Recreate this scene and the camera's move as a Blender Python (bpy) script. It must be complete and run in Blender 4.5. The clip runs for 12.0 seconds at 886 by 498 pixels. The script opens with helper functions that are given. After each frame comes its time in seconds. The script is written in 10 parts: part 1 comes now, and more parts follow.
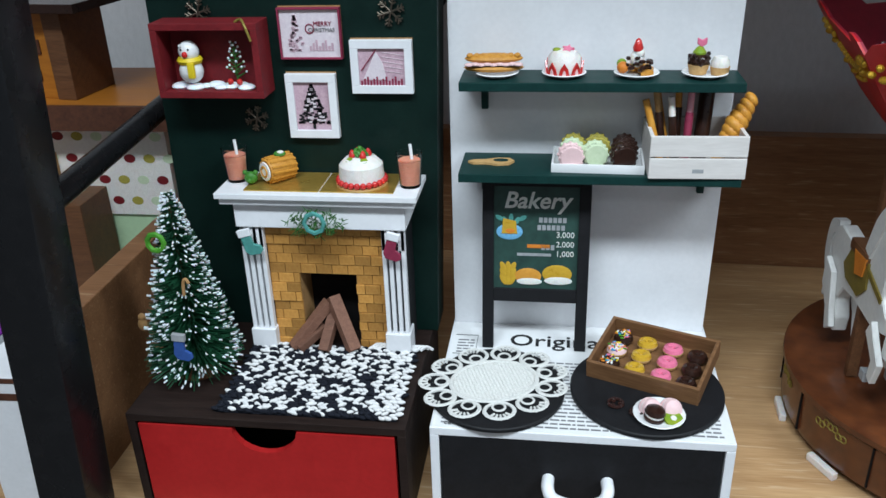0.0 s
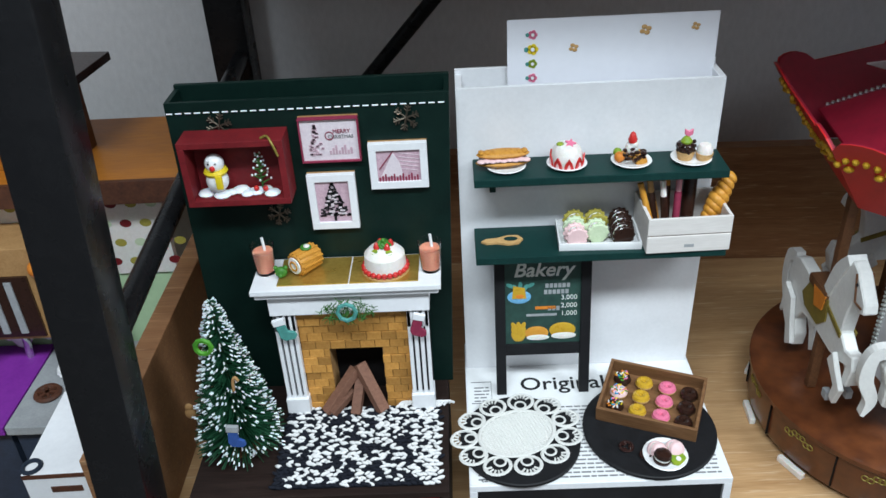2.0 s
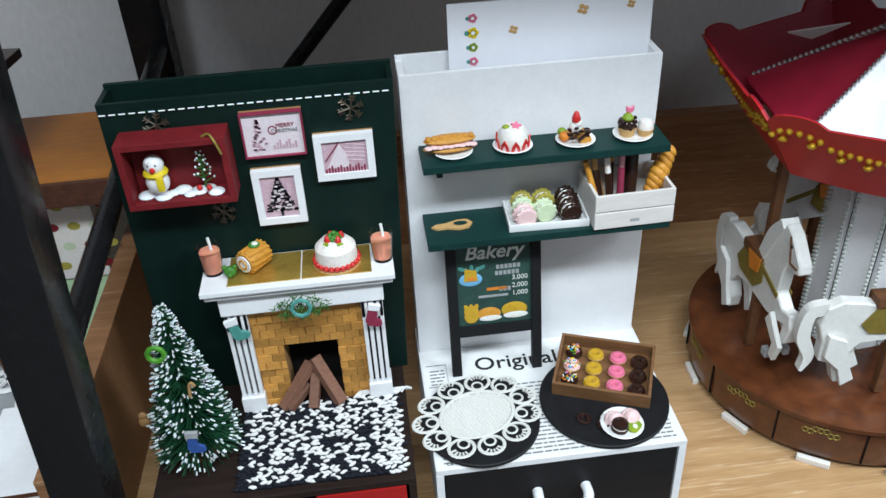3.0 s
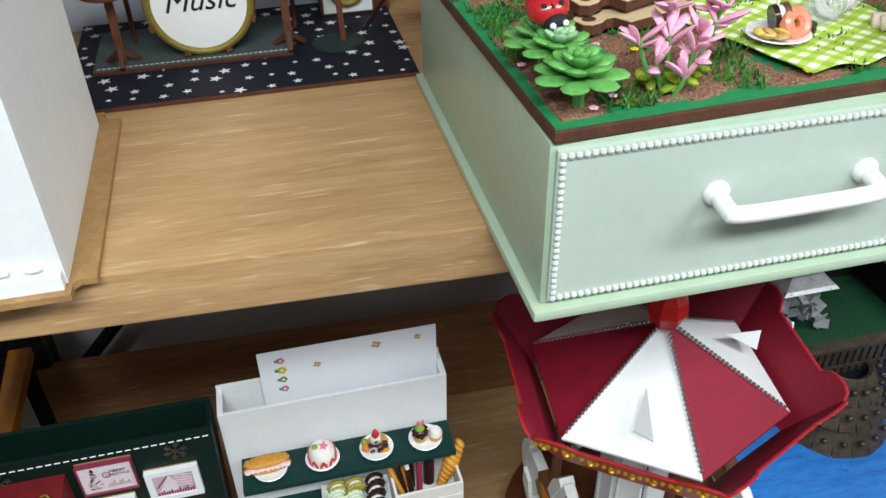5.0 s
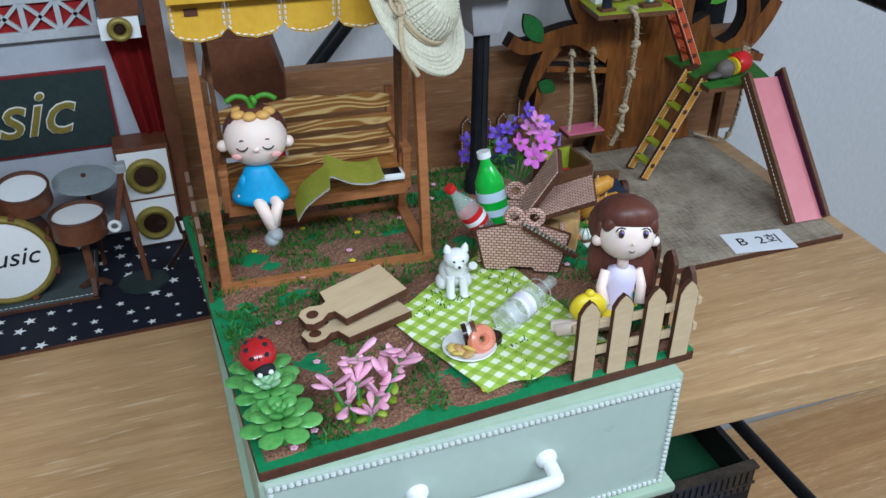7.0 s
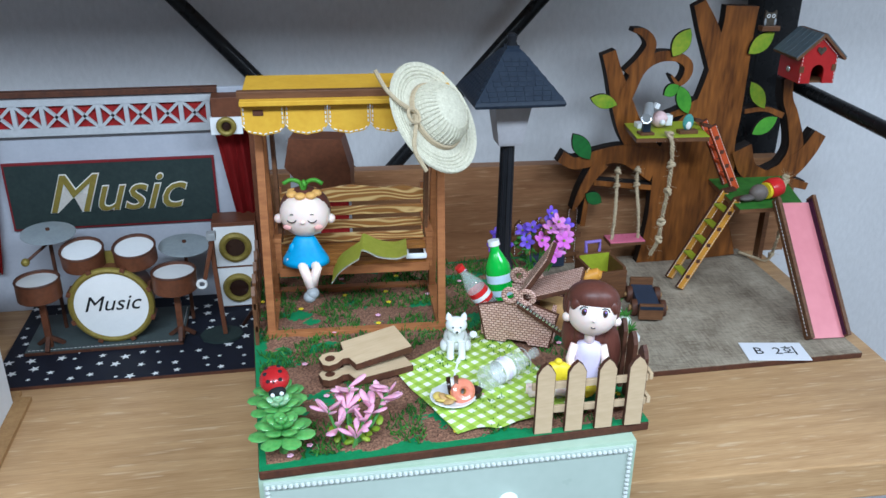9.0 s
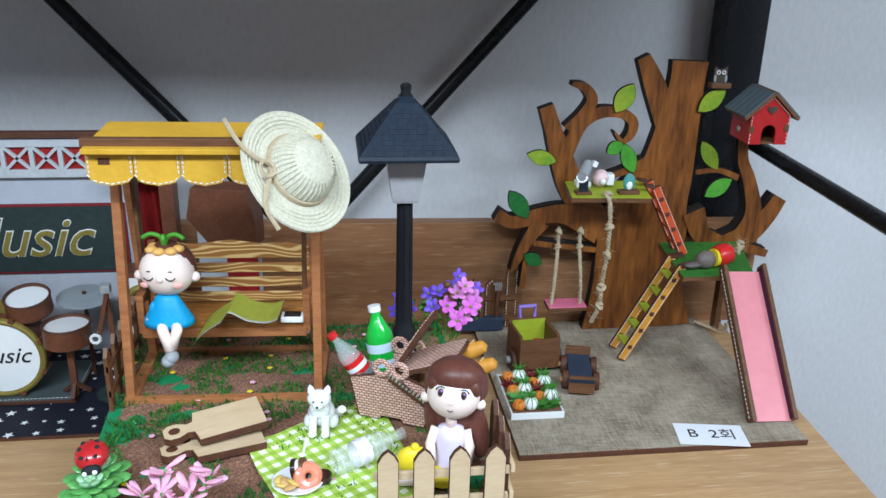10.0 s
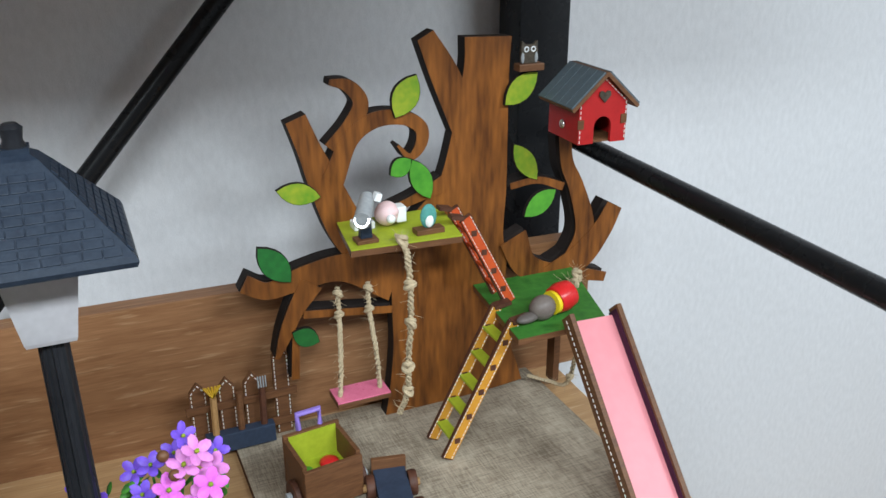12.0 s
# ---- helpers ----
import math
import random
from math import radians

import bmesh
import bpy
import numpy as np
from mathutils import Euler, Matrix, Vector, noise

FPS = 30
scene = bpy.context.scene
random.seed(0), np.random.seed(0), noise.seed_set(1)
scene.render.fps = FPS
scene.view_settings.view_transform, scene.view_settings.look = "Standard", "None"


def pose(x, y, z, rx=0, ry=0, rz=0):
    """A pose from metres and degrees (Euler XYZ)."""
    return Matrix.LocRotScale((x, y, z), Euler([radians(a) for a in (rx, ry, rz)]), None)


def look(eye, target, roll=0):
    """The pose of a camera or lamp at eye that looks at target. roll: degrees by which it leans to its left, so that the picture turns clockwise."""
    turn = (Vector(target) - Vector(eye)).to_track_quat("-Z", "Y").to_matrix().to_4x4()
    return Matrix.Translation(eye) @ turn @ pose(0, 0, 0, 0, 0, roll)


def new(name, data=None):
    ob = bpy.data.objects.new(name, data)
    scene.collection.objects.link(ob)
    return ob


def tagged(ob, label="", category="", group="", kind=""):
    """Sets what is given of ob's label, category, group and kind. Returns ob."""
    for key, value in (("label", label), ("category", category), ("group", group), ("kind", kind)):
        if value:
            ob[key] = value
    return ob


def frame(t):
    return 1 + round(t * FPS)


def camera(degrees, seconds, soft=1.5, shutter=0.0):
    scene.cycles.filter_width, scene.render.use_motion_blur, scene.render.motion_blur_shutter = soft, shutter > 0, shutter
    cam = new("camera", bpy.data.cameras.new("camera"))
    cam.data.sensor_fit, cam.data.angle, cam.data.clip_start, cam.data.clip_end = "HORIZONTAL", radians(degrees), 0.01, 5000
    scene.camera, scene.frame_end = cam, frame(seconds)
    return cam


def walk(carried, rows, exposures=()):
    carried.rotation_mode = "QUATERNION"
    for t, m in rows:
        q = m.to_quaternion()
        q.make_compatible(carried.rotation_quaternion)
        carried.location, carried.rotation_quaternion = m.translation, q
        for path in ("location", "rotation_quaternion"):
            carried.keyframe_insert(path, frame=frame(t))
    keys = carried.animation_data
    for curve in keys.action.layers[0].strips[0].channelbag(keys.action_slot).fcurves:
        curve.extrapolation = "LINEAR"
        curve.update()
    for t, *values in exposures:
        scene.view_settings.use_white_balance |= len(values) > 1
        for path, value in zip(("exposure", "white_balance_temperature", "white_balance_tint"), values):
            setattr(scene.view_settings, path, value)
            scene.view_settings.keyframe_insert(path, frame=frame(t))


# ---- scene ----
cam = camera(55.7, 12.0)
PATH = [
    (0, (-0.12, -0.343, 1.15), (-0.381, 1.444, 0.291), -1.9),
    (0.5, (-0.134, -0.341, 1.193), (-0.394, 1.425, 0.291), -1.9),
    (1, (-0.147, -0.355, 1.238), (-0.405, 1.378, 0.275), -1.8),
    (1.5, (-0.171, -0.348, 1.272), (-0.353, 1.373, 0.268), -2.7),
    (2, (-0.196, -0.341, 1.289), (-0.244, 1.361, 0.241), -3.2),
    (2.2, (-0.206, -0.341, 1.29), (-0.2, 1.356, 0.231), -2.6),
    (2.5, (-0.22, -0.333, 1.297), (-0.142, 1.336, 0.199), -2.9),
    (2.7, (-0.223, -0.335, 1.295), (-0.118, 1.33, 0.192), -3.1),
    (4.3, (-0.199, -0.301, 1.441), (0.16, 1.256, 0.239), -0.1),
    (4.5, (-0.179, -0.303, 1.481), (0.192, 1.277, 0.313), 0.4),
    (5, (-0.114, -0.268, 1.596), (0.235, 1.295, 0.397), -1.3),
    (5.5, (-0.077, -0.271, 1.651), (0.348, 1.284, 0.467), -0.8),
    (6, (-0.042, -0.274, 1.703), (0.461, 1.292, 0.564), -0.2),
    (6.5, (-0.027, -0.275, 1.726), (0.543, 1.302, 0.636), 0.3),
    (6.7, (-0.022, -0.276, 1.734), (0.556, 1.307, 0.657), 0.4),
    (8.3, (0.032, -0.364, 1.755), (0.466, 1.358, 0.835), 0.1),
    (8.5, (0.031, -0.382, 1.761), (0.416, 1.373, 0.883), 0.3),
    (9, (0.041, -0.407, 1.767), (0.364, 1.388, 0.946), 0.6),
    (9.5, (0.115, -0.431, 1.76), (0.39, 1.391, 0.982), 1.5),
    (10, (0.164, -0.369, 1.758), (0.418, 1.482, 1.043), 1.5),
    (10.5, (0.205, -0.226, 1.742), (0.653, 1.589, 1.032), -1.7),
    (11, (0.237, -0.142, 1.733), (0.817, 1.625, 0.995), -1.3),
    (11.5, (0.245, -0.102, 1.723), (0.936, 1.619, 0.974), -0.6),
    (12, (0.243, -0.088, 1.724), (1.003, 1.601, 0.968), -0.2),
]
EXPOSURE = [(0, 0.05, 6150, 10), (2.5, 0.18, 6300, 10), (4.5, 0.2, 6550, 10), (5.0, 0.02, 6750, 10), (5.5, -0.45, 6600, 10), (6.5, -0.45, 6000, 10), (8.5, -0.18, 5600, 10), (9.5, 0.0, 5750, 10), (10.5, 0.12, 5950, 10), (12, 0.34, 6350, 10)]
walk(cam, [(t, look(eye, target, roll)) for t, eye, target, roll in PATH], EXPOSURE)

# ---- light ----
world = bpy.data.worlds.new("world")
world.use_nodes = True
scene.world = world
world.node_tree.nodes["Background"].inputs[0].default_value = (0.8, 0.9, 1.0, 1)
world.node_tree.nodes["Background"].inputs[1].default_value = 0.3


def ceiling_lamp(x, y, power, sx=1.2, sy=0.3):
    data = bpy.data.lights.new("ceiling_lamp", "AREA")
    data.shape, data.size, data.size_y, data.energy, data.color = "RECTANGLE", sx, sy, power, (0.85, 0.955, 1.0)
    ob = new("ceiling_lamp", data)
    ob.matrix_world = pose(x, y, 2.52)
    return ob


ceiling_lamp(-0.3, -0.92, 43)
ceiling_lamp(1.3, -0.86, 42)
ceiling_lamp(-1.6, -1.2, 3)
ceiling_lamp(0.2, -2.3, 5)


# ---- materials ----
def mk(name, c1, c2=None, scale=150.0, rough=0.5, bump=0.15, metal=0.0, stretch=(1, 1, 1), coat=0.0, fine=4.0, lo=0.3, hi=0.7, trans=0.0, ior=1.45, island=0.0, sss=0.0, dist=0.0004):
    """A painted, cast or cut surface: two colours mixed by coarse and fine noise, with relief."""
    c2 = c2 or tuple(min(1.0, c * 0.8) for c in c1)
    m = bpy.data.materials.new(name)
    m.use_nodes = True
    t = m.node_tree
    b = t.nodes["Principled BSDF"]
    co = t.nodes.new("ShaderNodeTexCoord")
    mp = t.nodes.new("ShaderNodeMapping")
    mp.inputs["Scale"].default_value = stretch
    t.links.new(co.outputs["Object"], mp.inputs[0])
    n1 = t.nodes.new("ShaderNodeTexNoise")
    n1.inputs["Scale"].default_value, n1.inputs["Detail"].default_value = scale, 3
    n2 = t.nodes.new("ShaderNodeTexNoise")
    n2.inputs["Scale"].default_value, n2.inputs["Detail"].default_value = scale * fine, 4
    for n in (n1, n2):
        t.links.new(mp.outputs[0], n.inputs["Vector"])
    mix = t.nodes.new("ShaderNodeMath")
    mix.operation = "MULTIPLY_ADD"
    mix.inputs[1].default_value, mix.inputs[2].default_value = 0.45, 0.0
    add = t.nodes.new("ShaderNodeMath")
    add.operation = "MULTIPLY_ADD"
    add.inputs[1].default_value = 0.55
    t.links.new(n2.outputs[0], mix.inputs[0])
    t.links.new(n1.outputs[0], add.inputs[0])
    t.links.new(mix.outputs[0], add.inputs[2])
    ramp = t.nodes.new("ShaderNodeValToRGB")
    ramp.color_ramp.elements[0].position, ramp.color_ramp.elements[1].position = lo, hi
    ramp.color_ramp.elements[0].color, ramp.color_ramp.elements[1].color = (*c2, 1), (*c1, 1)
    t.links.new(add.outputs[0], ramp.inputs[0])
    out = ramp.outputs[0]
    if island:
        info = t.nodes.new("ShaderNodeObjectInfo")
        hsv = t.nodes.new("ShaderNodeHueSaturation")
        rng = t.nodes.new("ShaderNodeMapRange")
        rng.inputs[3].default_value, rng.inputs[4].default_value = 1 - island, 1 + island
        t.links.new(info.outputs["Random"], rng.inputs[0])
        t.links.new(rng.outputs[0], hsv.inputs["Value"])
        t.links.new(out, hsv.inputs["Color"])
        out = hsv.outputs[0]
    t.links.new(out, b.inputs["Base Color"])
    rr = t.nodes.new("ShaderNodeMapRange")
    rr.inputs[3].default_value, rr.inputs[4].default_value = max(0.02, rough - 0.08), min(1, rough + 0.08)
    t.links.new(n1.outputs[0], rr.inputs[0])
    t.links.new(rr.outputs[0], b.inputs["Roughness"])
    b.inputs["Specular IOR Level"].default_value = 0.22 if max(c1) < 0.07 else 0.4
    b.inputs["Metallic"].default_value, b.inputs["Coat Weight"].default_value = metal, coat
    b.inputs["Transmission Weight"].default_value, b.inputs["IOR"].default_value = trans, ior
    if sss:
        b.inputs["Subsurface Weight"].default_value, b.inputs["Subsurface Scale"].default_value = sss, 0.003
    if bump:
        bp = t.nodes.new("ShaderNodeBump")
        bp.inputs["Strength"].default_value, bp.inputs["Distance"].default_value = bump, dist
        t.links.new(add.outputs[0], bp.inputs["Height"])
        t.links.new(bp.outputs[0], b.inputs["Normal"])
    return m


def oak(name, light, dark, pale):
    """Veneered oak, grain along x: broad figure, fine streaks and short pale flecks."""
    m = mk(name, light, dark, scale=7.0, rough=0.42, bump=0.25, stretch=(0.9, 14, 14), fine=7.0, lo=0.28, hi=0.72)
    t = m.node_tree
    b = t.nodes["Principled BSDF"]
    base = b.inputs["Base Color"].links[0].from_socket
    co = t.nodes.new("ShaderNodeTexCoord")
    mp = t.nodes.new("ShaderNodeMapping")
    mp.inputs["Scale"].default_value = (26, 330, 330)
    t.links.new(co.outputs["Object"], mp.inputs[0])
    n = t.nodes.new("ShaderNodeTexNoise")
    n.inputs["Scale"].default_value, n.inputs["Detail"].default_value, n.inputs["Distortion"].default_value = 1.0, 2, 0.4
    t.links.new(mp.outputs[0], n.inputs["Vector"])
    r = t.nodes.new("ShaderNodeValToRGB")
    r.color_ramp.elements[0].position, r.color_ramp.elements[1].position = 0.6, 0.72
    t.links.new(n.outputs[0], r.inputs[0])
    mx = t.nodes.new("ShaderNodeMix")
    mx.data_type = "RGBA"
    mx.inputs["B"].default_value = (*pale, 1)
    mul = t.nodes.new("ShaderNodeMath")
    mul.operation = "MULTIPLY"
    mul.inputs[1].default_value = 0.5
    t.links.new(r.outputs[0], mul.inputs[0])
    t.links.new(mul.outputs[0], mx.inputs["Factor"])
    t.links.new(base, mx.inputs["A"])
    t.links.new(mx.outputs["Result"], b.inputs["Base Color"])
    return m


def pattern(name, make, rough=0.7, bump=0.1):
    """A printed or woven surface whose colour comes from make(tree, object coordinates)."""
    m = bpy.data.materials.new(name)
    m.use_nodes = True
    t = m.node_tree
    b = t.nodes["Principled BSDF"]
    co = t.nodes.new("ShaderNodeTexCoord")
    t.links.new(make(t, co.outputs["Object"]), b.inputs["Base Color"])
    b.inputs["Roughness"].default_value = rough
    n = t.nodes.new("ShaderNodeTexNoise")
    n.inputs["Scale"].default_value = 900
    t.links.new(co.outputs["Object"], n.inputs["Vector"])
    bp = t.nodes.new("ShaderNodeBump")
    bp.inputs["Strength"].default_value, bp.inputs["Distance"].default_value = bump, 0.0003
    t.links.new(n.outputs[0], bp.inputs["Height"])
    t.links.new(bp.outputs[0], b.inputs["Normal"])
    return m


def gingham(t, co):
    mp = t.nodes.new("ShaderNodeMapping")
    mp.inputs["Rotation"].default_value = (0, 0, radians(-32))
    t.links.new(co, mp.inputs[0])
    sep = t.nodes.new("ShaderNodeSeparateXYZ")
    t.links.new(mp.outputs[0], sep.inputs[0])
    vals = []
    for k in (0, 1):
        mul = t.nodes.new("ShaderNodeMath")
        mul.operation = "MULTIPLY"
        mul.inputs[1].default_value = 105.0
        t.links.new(sep.outputs[k], mul.inputs[0])
        fr = t.nodes.new("ShaderNodeMath")
        fr.operation = "FRACT"
        t.links.new(mul.outputs[0], fr.inputs[0])
        gt = t.nodes.new("ShaderNodeMath")
        gt.operation = "GREATER_THAN"
        gt.inputs[1].default_value = 0.5
        t.links.new(fr.outputs[0], gt.inputs[0])
        vals.append(gt.outputs[0])
    add = t.nodes.new("ShaderNodeMath")
    add.operation = "ADD"
    t.links.new(vals[0], add.inputs[0])
    t.links.new(vals[1], add.inputs[1])
    half = t.nodes.new("ShaderNodeMath")
    half.operation = "MULTIPLY"
    half.inputs[1].default_value = 0.5
    t.links.new(add.outputs[0], half.inputs[0])
    r = t.nodes.new("ShaderNodeValToRGB")
    r.color_ramp.interpolation = "CONSTANT"
    r.color_ramp.elements[0].color = (0.30, 0.46, 0.04, 1)
    r.color_ramp.elements[1].position, r.color_ramp.elements[1].color = 0.9, (0.82, 0.88, 0.68, 1)
    e = r.color_ramp.elements.new(0.4)
    e.color = (0.42, 0.58, 0.09, 1)
    t.links.new(half.outputs[0], r.inputs[0])
    return r.outputs[0]


def wicker(t, co):
    """Rows of short strands, running on over upright and level faces alike."""
    b = t.nodes.new("ShaderNodeTexBrick")
    b.inputs["Color1"].default_value, b.inputs["Color2"].default_value = (0.74, 0.50, 0.41, 1), (0.58, 0.35, 0.27, 1)
    b.inputs["Mortar"].default_value = (0.20, 0.085, 0.055, 1)
    b.inputs["Scale"].default_value, b.inputs["Mortar Size"].default_value = 1.0, 0.00042
    b.inputs["Brick Width"].default_value, b.inputs["Row Height"].default_value = 0.0036, 0.0021
    b.inputs["Mortar Smooth"].default_value = 0.4
    b.offset = 0.5
    sep = t.nodes.new("ShaderNodeSeparateXYZ")
    row = t.nodes.new("ShaderNodeMath")
    com = t.nodes.new("ShaderNodeCombineXYZ")
    t.links.new(co, sep.inputs[0])
    t.links.new(sep.outputs["Y"], row.inputs[0])
    t.links.new(sep.outputs["Z"], row.inputs[1])
    t.links.new(sep.outputs["X"], com.inputs["X"])
    t.links.new(row.outputs[0], com.inputs["Y"])
    t.links.new(com.outputs[0], b.inputs["Vector"])
    return b.outputs[0]


def figured(t, co):
    """Pale wavy figure burnt into brown wood, drawn out along x."""
    mp = t.nodes.new("ShaderNodeMapping")
    mp.inputs["Scale"].default_value = (0.33, 1, 1)
    w = t.nodes.new("ShaderNodeTexWave")
    w.bands_direction = "Z"
    w.inputs["Scale"].default_value, w.inputs["Distortion"].default_value = 78, 16
    w.inputs["Detail"].default_value, w.inputs["Detail Scale"].default_value = 1.0, 0.9
    r = t.nodes.new("ShaderNodeValToRGB")
    r.color_ramp.elements[0].position, r.color_ramp.elements[0].color = 0.45, (0.30, 0.125, 0.030, 1)
    r.color_ramp.elements[1].position, r.color_ramp.elements[1].color = 0.92, (0.66, 0.43, 0.17, 1)
    t.links.new(co, mp.inputs[0])
    t.links.new(mp.outputs[0], w.inputs["Vector"])
    t.links.new(w.outputs[0], r.inputs[0])
    return r.outputs[0]


def soil_mix(t, co):
    n = t.nodes.new("ShaderNodeTexNoise")
    n.inputs["Scale"].default_value, n.inputs["Detail"].default_value = 28, 3
    n2 = t.nodes.new("ShaderNodeTexNoise")
    n2.inputs["Scale"].default_value, n2.inputs["Detail"].default_value = 700, 4
    for k in (n, n2):
        t.links.new(co, k.inputs["Vector"])
    r = t.nodes.new("ShaderNodeValToRGB")
    r.color_ramp.elements[0].color, r.color_ramp.elements[1].color = (0.065, 0.028, 0.017, 1), (0.33, 0.160, 0.095, 1)
    r.color_ramp.elements[0].position, r.color_ramp.elements[1].position = 0.3, 0.7
    t.links.new(n2.outputs[0], r.inputs[0])
    return r.outputs[0]


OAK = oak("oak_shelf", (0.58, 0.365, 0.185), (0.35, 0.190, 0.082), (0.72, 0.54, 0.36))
# The shelf oak darkened and reddened: shade under the boards is in this colour.
OAK_SHADED = oak("oak_shaded", (0.33, 0.165, 0.078), (0.17, 0.072, 0.030), (0.46, 0.29, 0.16))
WALLP = mk("wallpaper", (0.63, 0.62, 0.63), (0.53, 0.52, 0.53), scale=110, rough=0.85, bump=0.5, stretch=(1.6, 1.6, 0.8), fine=6, dist=0.0008)
WHITEWALL = mk("painted_wall", (0.46, 0.46, 0.47), (0.42, 0.42, 0.43), scale=60, rough=0.8, bump=0.4, stretch=(1.5, 1.5, 0.3), fine=9, dist=0.0008)
STEEL = mk("black_steel", (0.008, 0.008, 0.009), (0.012, 0.012, 0.013), scale=60, rough=0.28, bump=0.06)
FLOORM = mk("floor_vinyl", (0.11, 0.09, 0.075), (0.08, 0.065, 0.055), scale=8, rough=0.5)
CEILM = mk("ceiling_paint", (0.7, 0.7, 0.7), (0.66, 0.66, 0.66), scale=20, rough=0.9)
GREENP = mk("dark_green_paint", (0.0045, 0.018, 0.014), (0.003, 0.012, 0.010), scale=90, rough=0.45, bump=0.15)
SHELFG = mk("pine_green_paint", (0.007, 0.038, 0.034), (0.005, 0.026, 0.024), scale=120, rough=0.5, bump=0.2)
WHITEP = mk("white_paint", (0.80, 0.80, 0.82), (0.74, 0.74, 0.76), scale=70, rough=0.5, bump=0.25)
CREAMP = mk("cream_wood_paint", (0.74, 0.70, 0.67), (0.62, 0.58, 0.55), scale=60, rough=0.65, bump=0.35, stretch=(0.4, 3, 3))
REDP = mk("red_paint", (0.42, 0.016, 0.016), (0.34, 0.012, 0.012), scale=60, rough=0.45, bump=0.15)
MAROON = mk("maroon_paint", (0.20, 0.012, 0.016), (0.13, 0.008, 0.012), scale=110, rough=0.6, bump=0.3)
DARKW = mk("dark_stained_wood", (0.028, 0.017, 0.014), (0.013, 0.008, 0.007), scale=40, rough=0.5, bump=0.4, stretch=(0.3, 4, 4))
BLACKP = mk("matt_black_paint", (0.014, 0.014, 0.016), (0.009, 0.009, 0.010), scale=90, rough=0.55, bump=0.2)
WALNUT = mk("walnut_wood", (0.17, 0.075, 0.032), (0.09, 0.036, 0.016), scale=60, rough=0.5, bump=0.3, stretch=(0.4, 3, 3))
TRAYW = mk("tray_wood", (0.23, 0.115, 0.05), (0.13, 0.06, 0.025), scale=70, rough=0.5, bump=0.3, stretch=(0.4, 3, 3))
REDWOOD = mk("reddish_swing_wood", (0.43, 0.17, 0.06), (0.26, 0.09, 0.032), scale=60, rough=0.5, bump=0.2, stretch=(0.5, 2, 2))
BURNT = mk("burnt_edge_wood", (0.11, 0.04, 0.02), (0.055, 0.02, 0.012), scale=90, rough=0.6)
PALEW = mk("pale_plywood", (0.62, 0.46, 0.29), (0.52, 0.37, 0.22), scale=50, rough=0.6, bump=0.2, stretch=(0.5, 3, 3))
GOLDCARD = mk("gold_card", (0.62, 0.42, 0.10), (0.45, 0.28, 0.05), scale=80, rough=0.3, metal=0.7, bump=0.2)
BRICKM = mk("brick_cork", (0.52, 0.27, 0.065), (0.38, 0.16, 0.03), scale=130, rough=0.65, bump=0.3, island=0.3)
DEEP_BLACK = mk("deep_black", (0.006, 0.005, 0.005), rough=0.9)
LOGM = mk("log_wood", (0.21, 0.10, 0.065), (0.12, 0.055, 0.035), scale=120, rough=0.7, bump=0.4, stretch=(0.5, 4, 4), island=0.25)
NEEDLE = mk("tree_needles", (0.012, 0.085, 0.035), (0.006, 0.04, 0.018), scale=200, rough=0.6)
SNOW = mk("snow_white", (0.86, 0.88, 0.9), (0.78, 0.8, 0.83), scale=200, rough=0.7, bump=0.4, sss=0.2)
YARNW = mk("white_yarn", (0.80, 0.79, 0.78), (0.62, 0.61, 0.61), scale=600, rough=0.95, bump=0.6)
YARNK = mk("black_yarn", (0.014, 0.016, 0.025), (0.008, 0.009, 0.013), scale=600, rough=0.95, bump=0.6)
LACE = mk("lace_cotton", (0.78, 0.77, 0.74), (0.55, 0.54, 0.51), scale=900, rough=0.95, bump=0.8)
PAPER = mk("white_paper", (0.80, 0.80, 0.85), (0.77, 0.77, 0.82), scale=40, rough=0.7, bump=0.05)
NEWS = mk("newsprint", (0.80, 0.80, 0.80), (0.75, 0.75, 0.75), scale=60, rough=0.6, bump=0.1)
INK = mk("black_ink", (0.02, 0.02, 0.022), rough=0.7, bump=0)
GREYINK = mk("grey_ink", (0.22, 0.22, 0.23), rough=0.7, bump=0)
CHINA = mk("white_china", (0.84, 0.84, 0.84), (0.8, 0.8, 0.8), rough=0.2, bump=0, coat=0.5)
CREAM = mk("whipped_cream", (0.84, 0.80, 0.76), (0.74, 0.69, 0.64), scale=350, rough=0.55, bump=0.9, sss=0.15, dist=0.001)
STRAW = mk("strawberry_red", (0.60, 0.03, 0.025), (0.48, 0.02, 0.02), scale=300, rough=0.3, coat=0.4)
PINKC = mk("pink_cream", (0.80, 0.38, 0.44), (0.72, 0.30, 0.37), scale=200, rough=0.4, bump=0.3, coat=0.3)
PALEPINK = mk("pale_pink", (0.82, 0.58, 0.58), (0.74, 0.5, 0.5), scale=300, rough=0.5, bump=0.5)
HOTPINK = mk("hot_pink", (0.78, 0.20, 0.32), (0.7, 0.15, 0.26), scale=200, rough=0.3, coat=0.5)
SPONGE = mk("golden_sponge", (0.62, 0.30, 0.045), (0.42, 0.17, 0.02), scale=350, rough=0.5, bump=0.7)
YELLOWG = mk("yellow_glaze", (0.58, 0.36, 0.03), (0.48, 0.27, 0.02), scale=200, rough=0.3, coat=0.5)
CHOC = mk("dark_chocolate", (0.035, 0.014, 0.009), (0.018, 0.008, 0.006), scale=300, rough=0.3, bump=0.5, coat=0.4)
